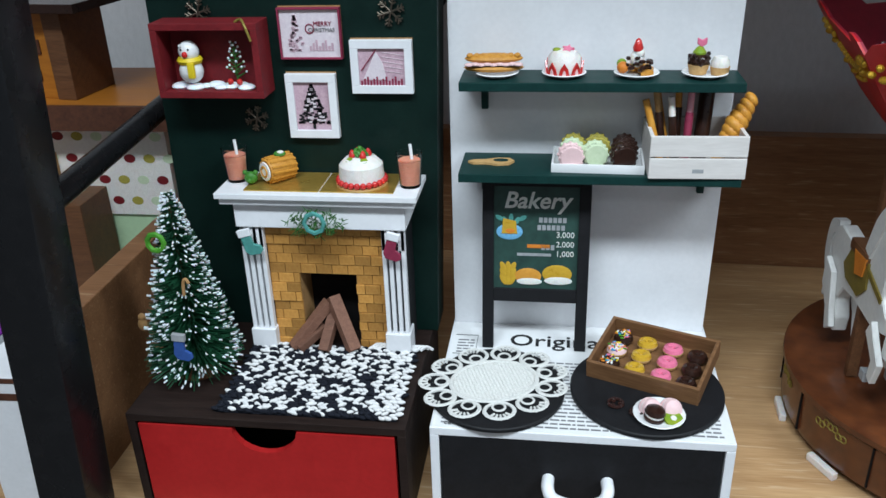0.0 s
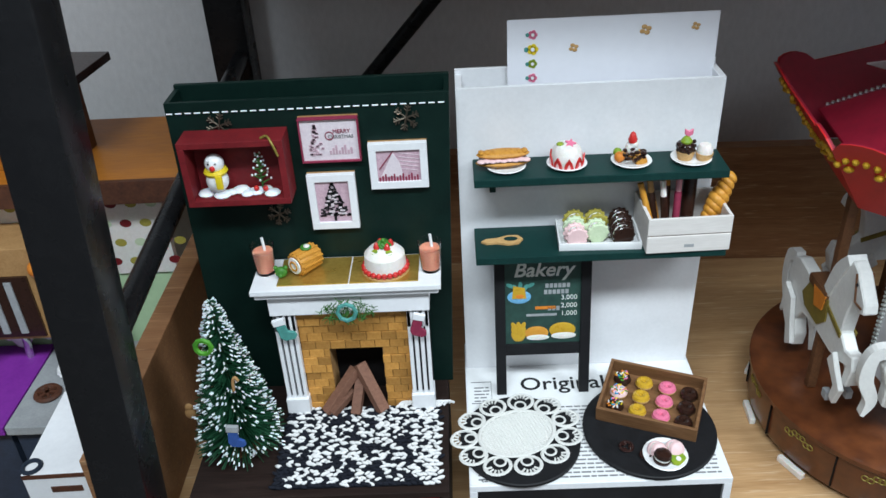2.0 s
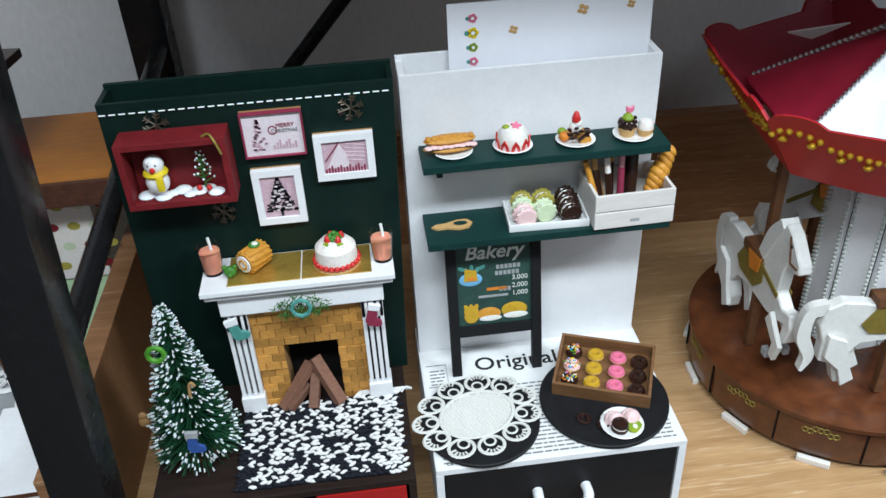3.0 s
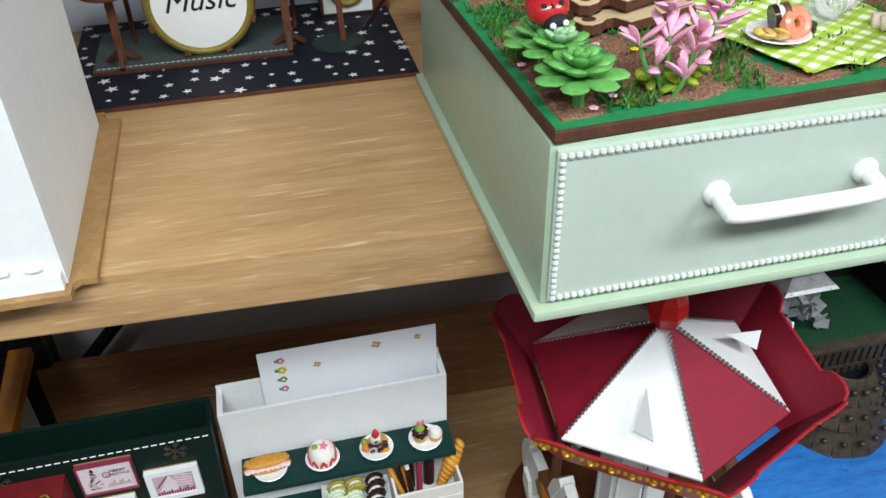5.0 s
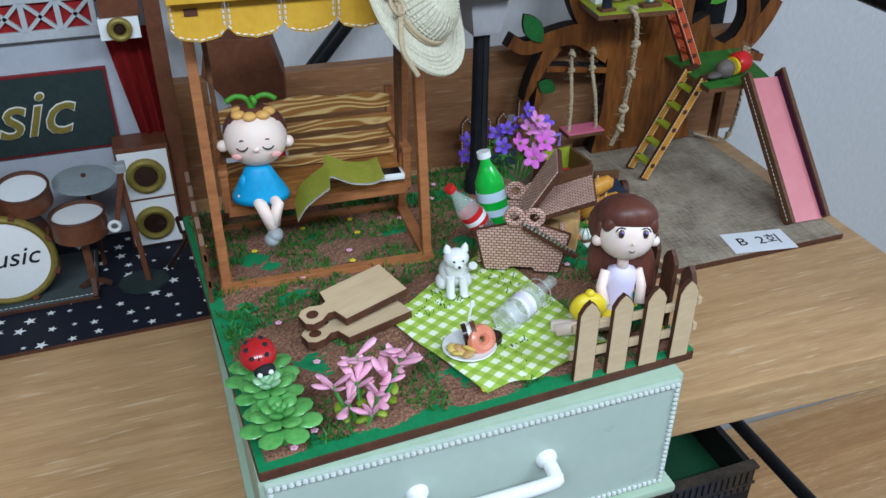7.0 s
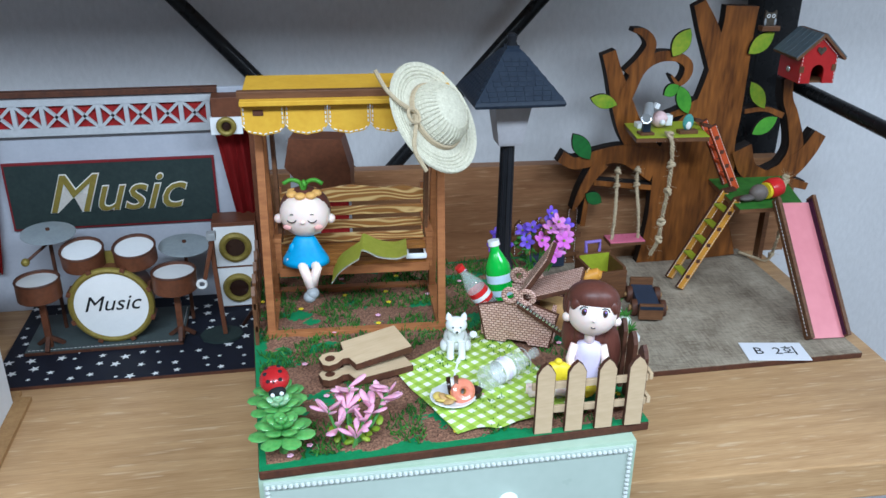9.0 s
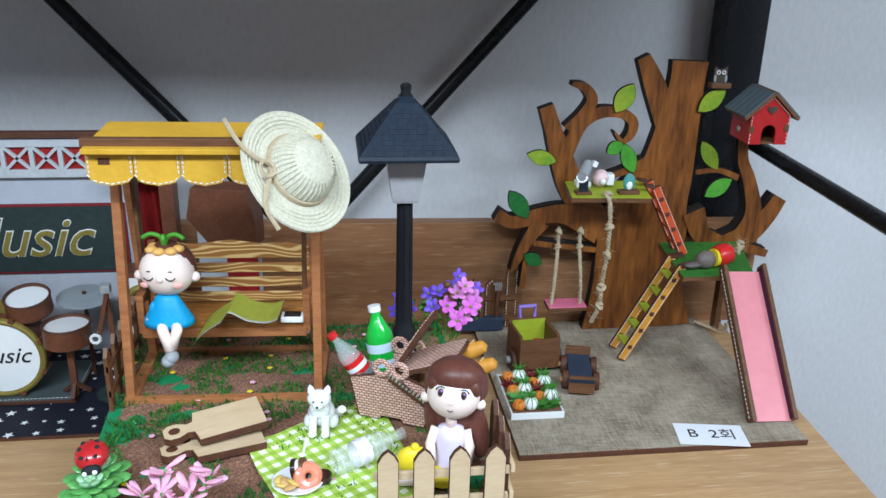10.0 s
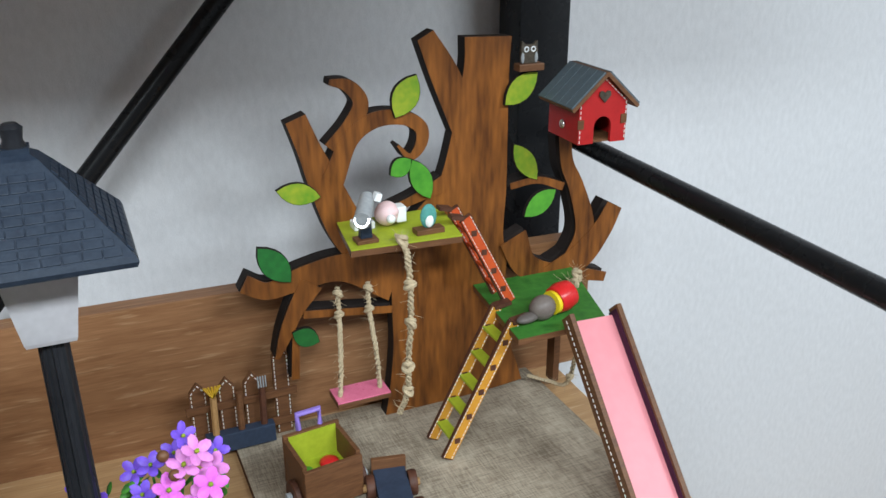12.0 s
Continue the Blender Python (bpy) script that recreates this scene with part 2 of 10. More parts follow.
BISCUIT = mk("biscuit", (0.60, 0.38, 0.16), (0.45, 0.25, 0.09), scale=250, rough=0.6, bump=0.5)
MATCHA = mk("pale_matcha", (0.62, 0.70, 0.50), (0.5, 0.6, 0.38), scale=500, rough=0.7, bump=0.7)
OLIVEC = mk("olive_biscuit", (0.42, 0.36, 0.07), (0.3, 0.25, 0.04), scale=500, rough=0.7, bump=0.7)
GLASS = mk("clear_glass", (0.97, 0.98, 0.98), (0.97, 0.98, 0.98), rough=0.1, bump=0, trans=1.0, ior=1.1)
JUICE = mk("peach_drink", (0.84, 0.36, 0.24), (0.76, 0.28, 0.18), scale=200, rough=0.4, sss=0.2)
LEAFG = mk("leaf_green", (0.07, 0.24, 0.03), (0.03, 0.13, 0.015), scale=150, rough=0.5)
MOSS = mk("moss_green", (0.05, 0.16, 0.03), (0.02, 0.08, 0.015), scale=500, rough=0.9, bump=0.5)
SUCC = mk("succulent_green", (0.17, 0.45, 0.12), (0.07, 0.27, 0.06), scale=90, rough=0.35, coat=0.3, sss=0.15)
SUCCP = mk("pale_succulent", (0.40, 0.58, 0.38), (0.2, 0.42, 0.2), scale=90, rough=0.4, coat=0.2, sss=0.15)
TEALP = mk("teal_paint", (0.09, 0.32, 0.28), (0.06, 0.22, 0.2), scale=150, rough=0.6)
BLUEP = mk("blue_felt", (0.035, 0.09, 0.32), (0.02, 0.06, 0.22), scale=300, rough=0.9)
PLUM = mk("plum_paint", (0.28, 0.03, 0.07), (0.2, 0.02, 0.05), scale=150, rough=0.6)
TAN = mk("tan_wood", (0.42, 0.24, 0.10), (0.3, 0.16, 0.06), scale=100, rough=0.6)
YELLOWP = mk("awning_yellow", (0.72, 0.42, 0.04), (0.62, 0.33, 0.025), scale=60, rough=0.55, bump=0.15)
YELLOWB = mk("bright_yellow", (0.80, 0.62, 0.02), (0.72, 0.52, 0.02), scale=150, rough=0.4)
BRONZE = mk("bronze_metal", (0.16, 0.13, 0.10), (0.08, 0.065, 0.05), scale=300, rough=0.45, metal=0.8, bump=0.3)
SILVER = mk("silver_bead", (0.75, 0.76, 0.78), (0.6, 0.6, 0.62), scale=300, rough=0.2, metal=0.9, bump=0)
PEARL = mk("pearl_bead", (0.66, 0.69, 0.66), (0.55, 0.58, 0.55), scale=300, rough=0.2, bump=0, coat=0.6)
GOLDB = mk("gold_braid", (0.75, 0.47, 0.04), (0.5, 0.28, 0.02), scale=500, rough=0.35, metal=0.5, bump=0.6)
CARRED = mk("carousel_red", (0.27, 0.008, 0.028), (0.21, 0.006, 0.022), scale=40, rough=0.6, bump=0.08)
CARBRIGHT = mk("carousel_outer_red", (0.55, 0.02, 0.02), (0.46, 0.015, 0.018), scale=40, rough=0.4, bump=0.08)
CARWOOD = mk("carousel_wood", (0.15, 0.045, 0.014), (0.055, 0.016, 0.007), scale=22, rough=0.32, bump=0.15, coat=0.3)
HORSEW = mk("horse_white", (0.76, 0.75, 0.72), (0.66, 0.65, 0.63), scale=80, rough=0.5, bump=0.25)
GREYP = mk("grey_paint", (0.36, 0.37, 0.38), (0.27, 0.28, 0.29), scale=100, rough=0.5, bump=0.2)
MINT = mk("mint_paint", (0.42, 0.52, 0.40), (0.36, 0.46, 0.34), scale=30, rough=0.35, bump=0.06)
MINTD = mk("mint_drawer", (0.46, 0.53, 0.47), (0.42, 0.49, 0.43), scale=30, rough=0.3, bump=0.05)
SOILM = pattern("brown_soil", soil_mix, rough=0.95, bump=1.0)
PLATEG = mk("green_plate_paint", (0.02, 0.24, 0.09), (0.015, 0.17, 0.06), scale=100, rough=0.5)
CLOTH = pattern("green_check_cloth", gingham, rough=0.85)
WICKER = pattern("wicker_print", wicker, rough=0.75, bump=0.4)
SKIN = mk("doll_skin", (0.88, 0.71, 0.63), (0.85, 0.67, 0.59), scale=60, rough=0.45, bump=0, sss=0.15)
BLUEDRESS = mk("blue_dress", (0.02, 0.33, 0.62), (0.015, 0.26, 0.52), scale=80, rough=0.45)
HAIRB = mk("brown_hair", (0.14, 0.045, 0.032), (0.09, 0.03, 0.02), scale=100, rough=0.4, bump=0.3, stretch=(3, 3, 0.4))
LILAC = mk("lilac_top", (0.74, 0.66, 0.84), (0.68, 0.6, 0.79), scale=80, rough=0.5)
STRAWHAT = mk("woven_straw", (0.72, 0.68, 0.54), (0.5, 0.46, 0.34), scale=420, rough=0.9, bump=1.0, fine=2.5, dist=0.0012)
JUTE = mk("jute_rope", (0.56, 0.45, 0.30), (0.38, 0.29, 0.18), scale=500, rough=0.95, bump=0.7)
LAMPM = mk("lamp_black", (0.018, 0.019, 0.022), (0.012, 0.012, 0.015), scale=120, rough=0.35, bump=0.15)
SLATE = mk("slate_blue", (0.024, 0.034, 0.052), (0.014, 0.020, 0.033), scale=200, rough=0.4, bump=0.3)
FROST = mk("frosted_lens", (0.55, 0.53, 0.55), (0.45, 0.43, 0.45), scale=60, rough=0.4, bump=0.1, trans=0.25)
TREEB = mk("tree_brown", (0.29, 0.098, 0.017), (0.060, 0.018, 0.005), scale=18, rough=0.42, bump=0.15, stretch=(3.2, 1, 0.5), fine=4)
CHAR = mk("charred_edge", (0.02, 0.014, 0.012), rough=0.7)
LEAFY = mk("leaf_lime", (0.33, 0.36, 0.025), (0.12, 0.26, 0.015), scale=45, rough=0.5)
LEAFM = mk("leaf_mid", (0.10, 0.34, 0.03), (0.05, 0.22, 0.02), scale=45, rough=0.5)
LEAFD = mk("leaf_deep", (0.02, 0.16, 0.03), (0.012, 0.09, 0.02), scale=45, rough=0.5)
SLIDEP = mk("slide_pink", (0.76, 0.27, 0.30), (0.70, 0.23, 0.26), scale=25, rough=0.4, bump=0.08)
ORANGEP = mk("ladder_orange", (0.62, 0.29, 0.03), (0.5, 0.21, 0.02), scale=50, rough=0.5)
REDLAD = mk("ladder_red", (0.58, 0.09, 0.02), (0.45, 0.06, 0.015), scale=50, rough=0.5)
LIMEP = mk("lime_paint", (0.40, 0.46, 0.03), (0.3, 0.36, 0.02), scale=60, rough=0.5)
TURF = mk("turf_green", (0.06, 0.22, 0.03), (0.02, 0.11, 0.015), scale=35, rough=0.6)
PURPLE = mk("purple_paint", (0.30, 0.20, 0.62), (0.25, 0.16, 0.52), scale=80, rough=0.5)
NAVY = mk("navy_paint", (0.035, 0.05, 0.085), (0.022, 0.032, 0.055), scale=80, rough=0.5)
STARCLOTH = mk("star_board", (0.014, 0.016, 0.028), (0.010, 0.011, 0.018), scale=80, rough=0.6)
CURTAIN = mk("red_curtain", (0.36, 0.012, 0.012), (0.22, 0.008, 0.008), scale=30, rough=0.8, stretch=(6, 6, 0.5))
BOARDG = mk("slate_board", (0.03, 0.045, 0.042), (0.02, 0.03, 0.03), scale=60, rough=0.6)
GOLDT = mk("antique_gold", (0.30, 0.23, 0.05), (0.2, 0.15, 0.03), scale=200, rough=0.45, metal=0.3)
DRUMW = mk("drum_wood", (0.17, 0.06, 0.028), (0.1, 0.035, 0.018), scale=60, rough=0.45)
WATER = mk("painted_water", (0.03, 0.22, 0.62), (0.02, 0.12, 0.42), scale=25, rough=0.3, stretch=(1, 5, 1), bump=0.4)
SHIPM = mk("ship_bronze", (0.10, 0.075, 0.055), (0.035, 0.027, 0.02), scale=90, rough=0.4, metal=0.4, bump=0.4)
SHIPK = mk("ship_black", (0.02, 0.018, 0.017), (0.012, 0.011, 0.01), scale=60, rough=0.45, bump=0.3)
FOIL = mk("silver_paper", (0.62, 0.62, 0.65), (0.4, 0.4, 0.43), scale=60, rough=0.3, metal=0.4)
ORANGEW = mk("orange_stained_wood", (0.46, 0.17, 0.02), (0.34, 0.11, 0.012), scale=30, rough=0.4, stretch=(0.5, 3, 3))
MINTW = mk("pale_green_wall", (0.50, 0.68, 0.42), (0.45, 0.62, 0.38), scale=60, rough=0.6)
VIOLET = mk("violet_top", (0.22, 0.03, 0.32), (0.17, 0.02, 0.26), scale=60, rough=0.5)
PETALP = mk("petal_pink", (0.84, 0.46, 0.58), (0.76, 0.34, 0.5), scale=150, rough=0.5, sss=0.15)
PETALM = mk("petal_magenta", (0.66, 0.16, 0.58), (0.55, 0.1, 0.5), scale=150, rough=0.5, sss=0.1)
PETALV = mk("petal_violet", (0.20, 0.10, 0.62), (0.14, 0.06, 0.5), scale=150, rough=0.5, sss=0.1)
SEPIA = mk("picture_mauve", (0.62, 0.44, 0.50), (0.42, 0.27, 0.33), scale=220, rough=0.6, bump=0)
PICPALE = mk("picture_pale", (0.76, 0.68, 0.71), (0.64, 0.55, 0.6), scale=200, rough=0.6, bump=0)
CHALKG = mk("menu_green_black", (0.03, 0.075, 0.06), (0.018, 0.04, 0.035), scale=60, rough=0.45)
SCREEN = mk("dark_screen", (0.01, 0.01, 0.012), rough=0.15, bump=0)
ORANGE = mk("carrot_orange", (0.70, 0.24, 0.03), (0.58, 0.17, 0.02), scale=150, rough=0.5)
GREENB = mk("bottle_green", (0.03, 0.48, 0.05), (0.02, 0.38, 0.04), scale=60, rough=0.15, bump=0, coat=0.5)
LABELB = mk("label_pale_blue", (0.62, 0.74, 0.82), (0.5, 0.64, 0.76), scale=200, rough=0.4, bump=0)
COLA = mk("cola_dark", (0.03, 0.012, 0.01), rough=0.1, bump=0, coat=0.6)
CAPRED = mk("cap_red", (0.62, 0.02, 0.02), rough=0.3, bump=0)
BREAD = mk("baked_bread", (0.66, 0.32, 0.05), (0.5, 0.2, 0.02), scale=80, rough=0.45, bump=0.3)
MUSTARD = mk("magazine_green", (0.60, 0.60, 0.10), (0.47, 0.50, 0.05), scale=80, rough=0.35)
TRANSP = mk("clear_bottle", (0.90, 0.94, 0.92), (0.86, 0.92, 0.90), rough=0.1, bump=0.3, coat=0.6)
film_ = TRANSP.node_tree.nodes.new("ShaderNodeMixShader")
thin_ = TRANSP.node_tree.nodes.new("ShaderNodeBsdfTransparent")
film_.inputs[0].default_value = 0.20
TRANSP.node_tree.links.new(thin_.outputs[0], film_.inputs[1])
TRANSP.node_tree.links.new(TRANSP.node_tree.nodes["Principled BSDF"].outputs[0], film_.inputs[2])
TRANSP.node_tree.links.new(film_.outputs[0], TRANSP.node_tree.nodes["Material Output"].inputs["Surface"])


def linen(t, co):
    """Threads running both ways, light and dark, over a broad mottling."""
    sums = None
    for sc in ((90, 1100, 90), (1100, 90, 90), (30, 30, 30)):
        mp = t.nodes.new("ShaderNodeMapping")
        mp.inputs["Scale"].default_value = sc
        t.links.new(co, mp.inputs[0])
        n = t.nodes.new("ShaderNodeTexNoise")
        n.inputs["Scale"].default_value, n.inputs["Detail"].default_value = 1.0, 2
        t.links.new(mp.outputs[0], n.inputs["Vector"])
        if sums is None:
            sums = n.outputs[0]
        else:
            add = t.nodes.new("ShaderNodeMath")
            add.operation = "ADD"
            t.links.new(sums, add.inputs[0])
            t.links.new(n.outputs[0], add.inputs[1])
            sums = add.outputs[0]
    third = t.nodes.new("ShaderNodeMath")
    third.operation = "MULTIPLY"
    third.inputs[1].default_value = 1 / 3
    t.links.new(sums, third.inputs[0])
    r = t.nodes.new("ShaderNodeValToRGB")
    r.color_ramp.elements[0].position, r.color_ramp.elements[1].position = 0.38, 0.62
    r.color_ramp.elements[0].color, r.color_ramp.elements[1].color = (0.17, 0.13, 0.09, 1), (0.43, 0.36, 0.27, 1)
    t.links.new(third.outputs[0], r.inputs[0])
    return r.outputs[0]


LINEN = pattern("woven_linen", linen, rough=0.9, bump=0.6)
RAILV = mk("dark_rail_lining", (0.055, 0.014, 0.045), (0.035, 0.010, 0.028), scale=80, rough=0.5)
ROOFG = mk("grey_blue_slat", (0.10, 0.13, 0.15), (0.06, 0.08, 0.095), scale=160, rough=0.5, bump=0.3, stretch=(0.4, 3, 3))
ORCHID = mk("petal_orchid", (0.70, 0.27, 0.60), (0.58, 0.17, 0.50), scale=150, rough=0.5, sss=0.1)


# ---- mesh helpers ----
def mesh_from(name, bm, material, smooth=False):
    me = bpy.data.meshes.new(name)
    bmesh.ops.recalc_face_normals(bm, faces=bm.faces)
    bm.to_mesh(me)
    bm.free()
    me.materials.append(material)
    if smooth:
        me.shade_smooth()
        me.set_sharp_from_angle(angle=radians(38))
    return me


def part(name, bm, material, parent, label="", smooth=True):
    ob = new(name, mesh_from(name, bm, material, smooth))
    ob.parent = parent
    if label:
        ob["label"] = label
    return ob


def part_each(name, bm, material, parent, label="", smooth=False):
    """Every loose board of bm becomes a part of its own."""
    left = set(bm.verts)
    while left:
        todo, island = [left.pop()], []
        while todo:
            v = todo.pop()
            island.append(v)
            for e in v.link_edges:
                w = e.other_vert(v)
                if w in left:
                    left.remove(w)
                    todo.append(w)
        one = bmesh.new()
        twin = {v: one.verts.new(v.co) for v in island}
        for f in {f for v in island for f in v.link_faces}:
            one.faces.new([twin[v] for v in f.verts])
        bmesh.ops.recalc_face_normals(one, faces=one.faces[:])
        part(name, one, material, parent, label, smooth)


ZONE = Matrix.Identity(4)


def zone(about=(0, 0, 0), scale=(1, 1, 1), shift=(0, 0, 0)):
    """What follows is set out from the point about, spread by scale and shifted."""
    global ZONE
    a = Vector(about)
    ZONE = Matrix.Translation(a + Vector(shift)) @ Matrix.Diagonal((*scale, 1)) @ Matrix.Translation(-a)


def thing(name, place, label, category, group="", turn=0.0, kind="", lean=(0, 0)):
    ob = new(name)
    ob.empty_display_size = 0.01
    ob.matrix_basis = ZONE @ pose(*place, lean[0], lean[1], turn)
    return tagged(ob, label, category, group, kind)


def single(name, bm, material, place, label, category, group="", turn=0.0, kind="", smooth=True):
    ob = new(name, mesh_from(name, bm, material, smooth))
    ob.matrix_basis = ZONE @ pose(*place, 0, 0, turn)
    return tagged(ob, label, category, group, kind)


def bx(a, b, bev=0.0, bm=None, m=None):
    """A box from corner a to corner b, with its edges bevelled."""
    t = bmesh.new()
    bmesh.ops.create_cube(t, size=1)
    for v in t.verts:
        v.co = Vector([a[i] if v.co[i] < 0 else b[i] for i in range(3)])
    if bev:
        bmesh.ops.bevel(t, geom=list(t.edges), offset=bev, segments=2, affect="EDGES", profile=0.6)
    return join(bm, t, m)


def join(bm, t, m=None):
    if m is not None:
        bmesh.ops.transform(t, matrix=m, verts=t.verts)
    if bm is None:
        return t
    me = bpy.data.meshes.new("tmp")
    t.to_mesh(me)
    t.free()
    bm.from_mesh(me)
    bpy.data.meshes.remove(me)
    return bm


def lathe(profile, seg=20, bm=None, m=None, sx=1.0, sy=1.0, ends=True):
    """Turns a profile of (radius, height) pairs round the z axis."""
    t = bmesh.new()
    rings = []
    for r, z in profile:
        if r < 1e-7:
            rings.append([t.verts.new((0, 0, z))])
        else:
            rings.append([t.verts.new((sx * r * math.cos(2 * math.pi * k / seg), sy * r * math.sin(2 * math.pi * k / seg), z)) for k in range(seg)])
    for p, q in zip(rings, rings[1:]):
        for k in range(seg):
            j = (k + 1) % seg
            if len(p) == 1 and len(q) == 1:
                continue
            if len(p) == 1:
                t.faces.new((p[0], q[k], q[j]))
            elif len(q) == 1:
                t.faces.new((p[k], p[j], q[0]))
            else:
                t.faces.new((p[k], p[j], q[j], q[k]))
    for ring, flip in ((rings[0], True), (rings[-1], False)):
        if ends and len(ring) > 1:
            t.faces.new(ring[::-1] if flip else ring)
    return join(bm, t, m)


def rod(p, q, r0, r1=None, seg=12, bm=None):
    p, q = Vector(p), Vector(q)
    d = q - p
    m = Matrix.Translation(p) @ d.to_track_quat("Z", "Y").to_matrix().to_4x4()
    return lathe([(r0, 0), (r0 if r1 is None else r1, d.length)], seg, bm, m)


def bar(p, q, w, h, bm=None, bev=0.0, up=(0, 0, 1)):
    """A squared bar from p to q, w wide and h deep."""
    p, q = Vector(p), Vector(q)
    z = (q - p).normalized()
    x = Vector(up).cross(z)
    if x.length < 1e-4:
        x = Vector((1, 0, 0))
    x.normalize()
    y = z.cross(x)
    m = Matrix((x, y, z)).transposed().to_4x4()
    m.translation = p
    return bx((-w / 2, -h / 2, 0), (w / 2, h / 2, (q - p).length), bev, bm, m)


def ball(c, r, bm=None, s=(1, 1, 1), turn=(0, 0, 0), u=14, v=9):
    t = bmesh.new()
    bmesh.ops.create_uvsphere(t, u_segments=u, v_segments=v, radius=r)
    return join(bm, t, pose(*c, *turn) @ Matrix.Diagonal((*s, 1)))


def torus(c, R, r, bm=None, u=20, v=8, turn=(0, 0, 0), s=(1, 1, 1)):
    t = bmesh.new()
    ring = [[t.verts.new(((R + r * math.cos(b)) * math.cos(a), (R + r * math.cos(b)) * math.sin(a), r * math.sin(b))) for b in [2 * math.pi * j / v for j in range(v)]] for a in [2 * math.pi * i / u for i in range(u)]]
    for i in range(u):
        for j in range(v):
            t.faces.new((ring[i][j], ring[(i + 1) % u][j], ring[(i + 1) % u][(j + 1) % v], ring[i][(j + 1) % v]))
    return join(bm, t, pose(*c, *turn) @ Matrix.Diagonal((*s, 1)))


def tube(points, r, bm=None, seg=8, close=False, taper=None):
    """A round cord through the points."""
    t = bmesh.new()
    pts = [Vector(p) for p in points]
    n = len(pts)
    rings = []
    for i, p in enumerate(pts):
        d = (pts[(i + 1) % n] - pts[i - 1]) if close else (pts[min(i + 1, n - 1)] - pts[max(i - 1, 0)])
        q = d.to_track_quat("Z", "Y")
        rr = r if taper is None else r * taper[i]
        rings.append([t.verts.new(p + q @ Vector((rr * math.cos(2 * math.pi * k / seg), rr * math.sin(2 * math.pi * k / seg), 0))) for k in range(seg)])
    for i in range(n if close else n - 1):
        a, b = rings[i], rings[(i + 1) % n]
        for k in range(seg):
            t.faces.new((a[k], a[(k + 1) % seg], b[(k + 1) % seg], b[k]))
    if not close:
        t.faces.new(rings[0][::-1])
        t.faces.new(rings[-1])
    return join(bm, t)


def prism(points, depth, bm=None, m=None, bev=0.0):
    """A flat outline in x and z, cut out of a board depth thick (towards +y)."""
    t = bmesh.new()
    f = t.faces.new([t.verts.new((x, 0, z)) for x, z in points])
    ret = bmesh.ops.extrude_face_region(t, geom=[f])
    bmesh.ops.translate(t, vec=(0, depth, 0), verts=[g for g in ret["geom"] if isinstance(g, bmesh.types.BMVert)])
    if bev:
        bmesh.ops.bevel(t, geom=list(t.edges), offset=bev, segments=1, affect="EDGES")
    bmesh.ops.triangulate(t, faces=[g for g in t.faces if len(g.verts) > 4])
    return join(bm, t, m)


def smooth_line(points, n=8):
    """Points along a Catmull-Rom curve through those given."""
    p = [Vector(q) for q in points]
    p = [2 * p[0] - p[1]] + p + [2 * p[-1] - p[-2]]
    out = []
    for i in range(1, len(p) - 2):
        for k in range(n):
            s = k / n
            out.append(0.5 * ((2 * p[i]) + (-p[i - 1] + p[i + 1]) * s + (2 * p[i - 1] - 5 * p[i] + 4 * p[i + 1] - p[i + 2]) * s * s + (-p[i - 1] + 3 * p[i] - 3 * p[i + 1] + p[i + 2]) * s ** 3))
    out.append(p[-2])
    return out


def ribbon(points, widths, depth, bm=None, n=8, y=0.0):
    """A board cut as a curved band of changing width, in x and z."""
    line = smooth_line([(x, z, w) for (x, z), w in zip(points, widths)], n)
    left, right = [], []
    for i, p in enumerate(line):
        d = line[min(i + 1, len(line) - 1)] - line[max(i - 1, 0)]
        k = math.hypot(d.x, d.y) or 1
        nx, nz = -d.y / k, d.x / k
        left.append((p.x + nx * p.z / 2, p.y + nz * p.z / 2))
        right.append((p.x - nx * p.z / 2, p.y - nz * p.z / 2))
    t = bmesh.new()
    va = [[t.verts.new((x, y + dy, z)) for x, z in side] for dy in (0, depth) for side in (left, right)]
    for i in range(len(line) - 1):
        for a, b in ((0, 1), (1, 3), (3, 2), (2, 0)):
            t.faces.new((va[a][i], va[b][i], va[b][i + 1], va[a][i + 1]))
    t.faces.new([va[k][0] for k in (0, 1, 3, 2)])
    t.faces.new([va[k][-1] for k in (0, 2, 3, 1)])
    return join(bm, t)


def leaf_outline(length, width, n=7):
    a = [(width / 2 * math.sin(math.pi * k / n) ** 0.8, length * k / n) for k in range(n + 1)]
    return a + [(-x, z) for x, z in a[-2:0:-1]]


def text_bm(body, size, depth, m, shear=0.0, bold=0.0):
    """Letters in the x-z plane, raised by depth towards -y."""
    c = bpy.data.curves.new("letters", "FONT")
    c.body, c.size, c.extrude, c.align_x, c.shear, c.offset, c.resolution_u = body, size, depth, "CENTER", shear, bold, 3
    ob = bpy.data.objects.new("letters", c)
    scene.collection.objects.link(ob)
    me = bpy.data.meshes.new_from_object(ob)
    bpy.data.objects.remove(ob)
    t = bmesh.new()
    t.from_mesh(me)
    bpy.data.meshes.remove(me)
    bmesh.ops.transform(t, matrix=m @ pose(0, 0, 0, 90), verts=t.verts)
    return t


def stitch(points, step, length, r, bm=None):
    """A row of short stitches along a line of points."""
    bm = bm or bmesh.new()
    for p, q in zip(points, points[1:]):
        p, q = Vector(p), Vector(q)
        n = max(1, int((q - p).length / step))
        d = (q - p) / n
        for k in range(n):
            a = p + d * k
            rod(a, a + d.normalized() * length, r, seg=4, bm=bm)
    return bm


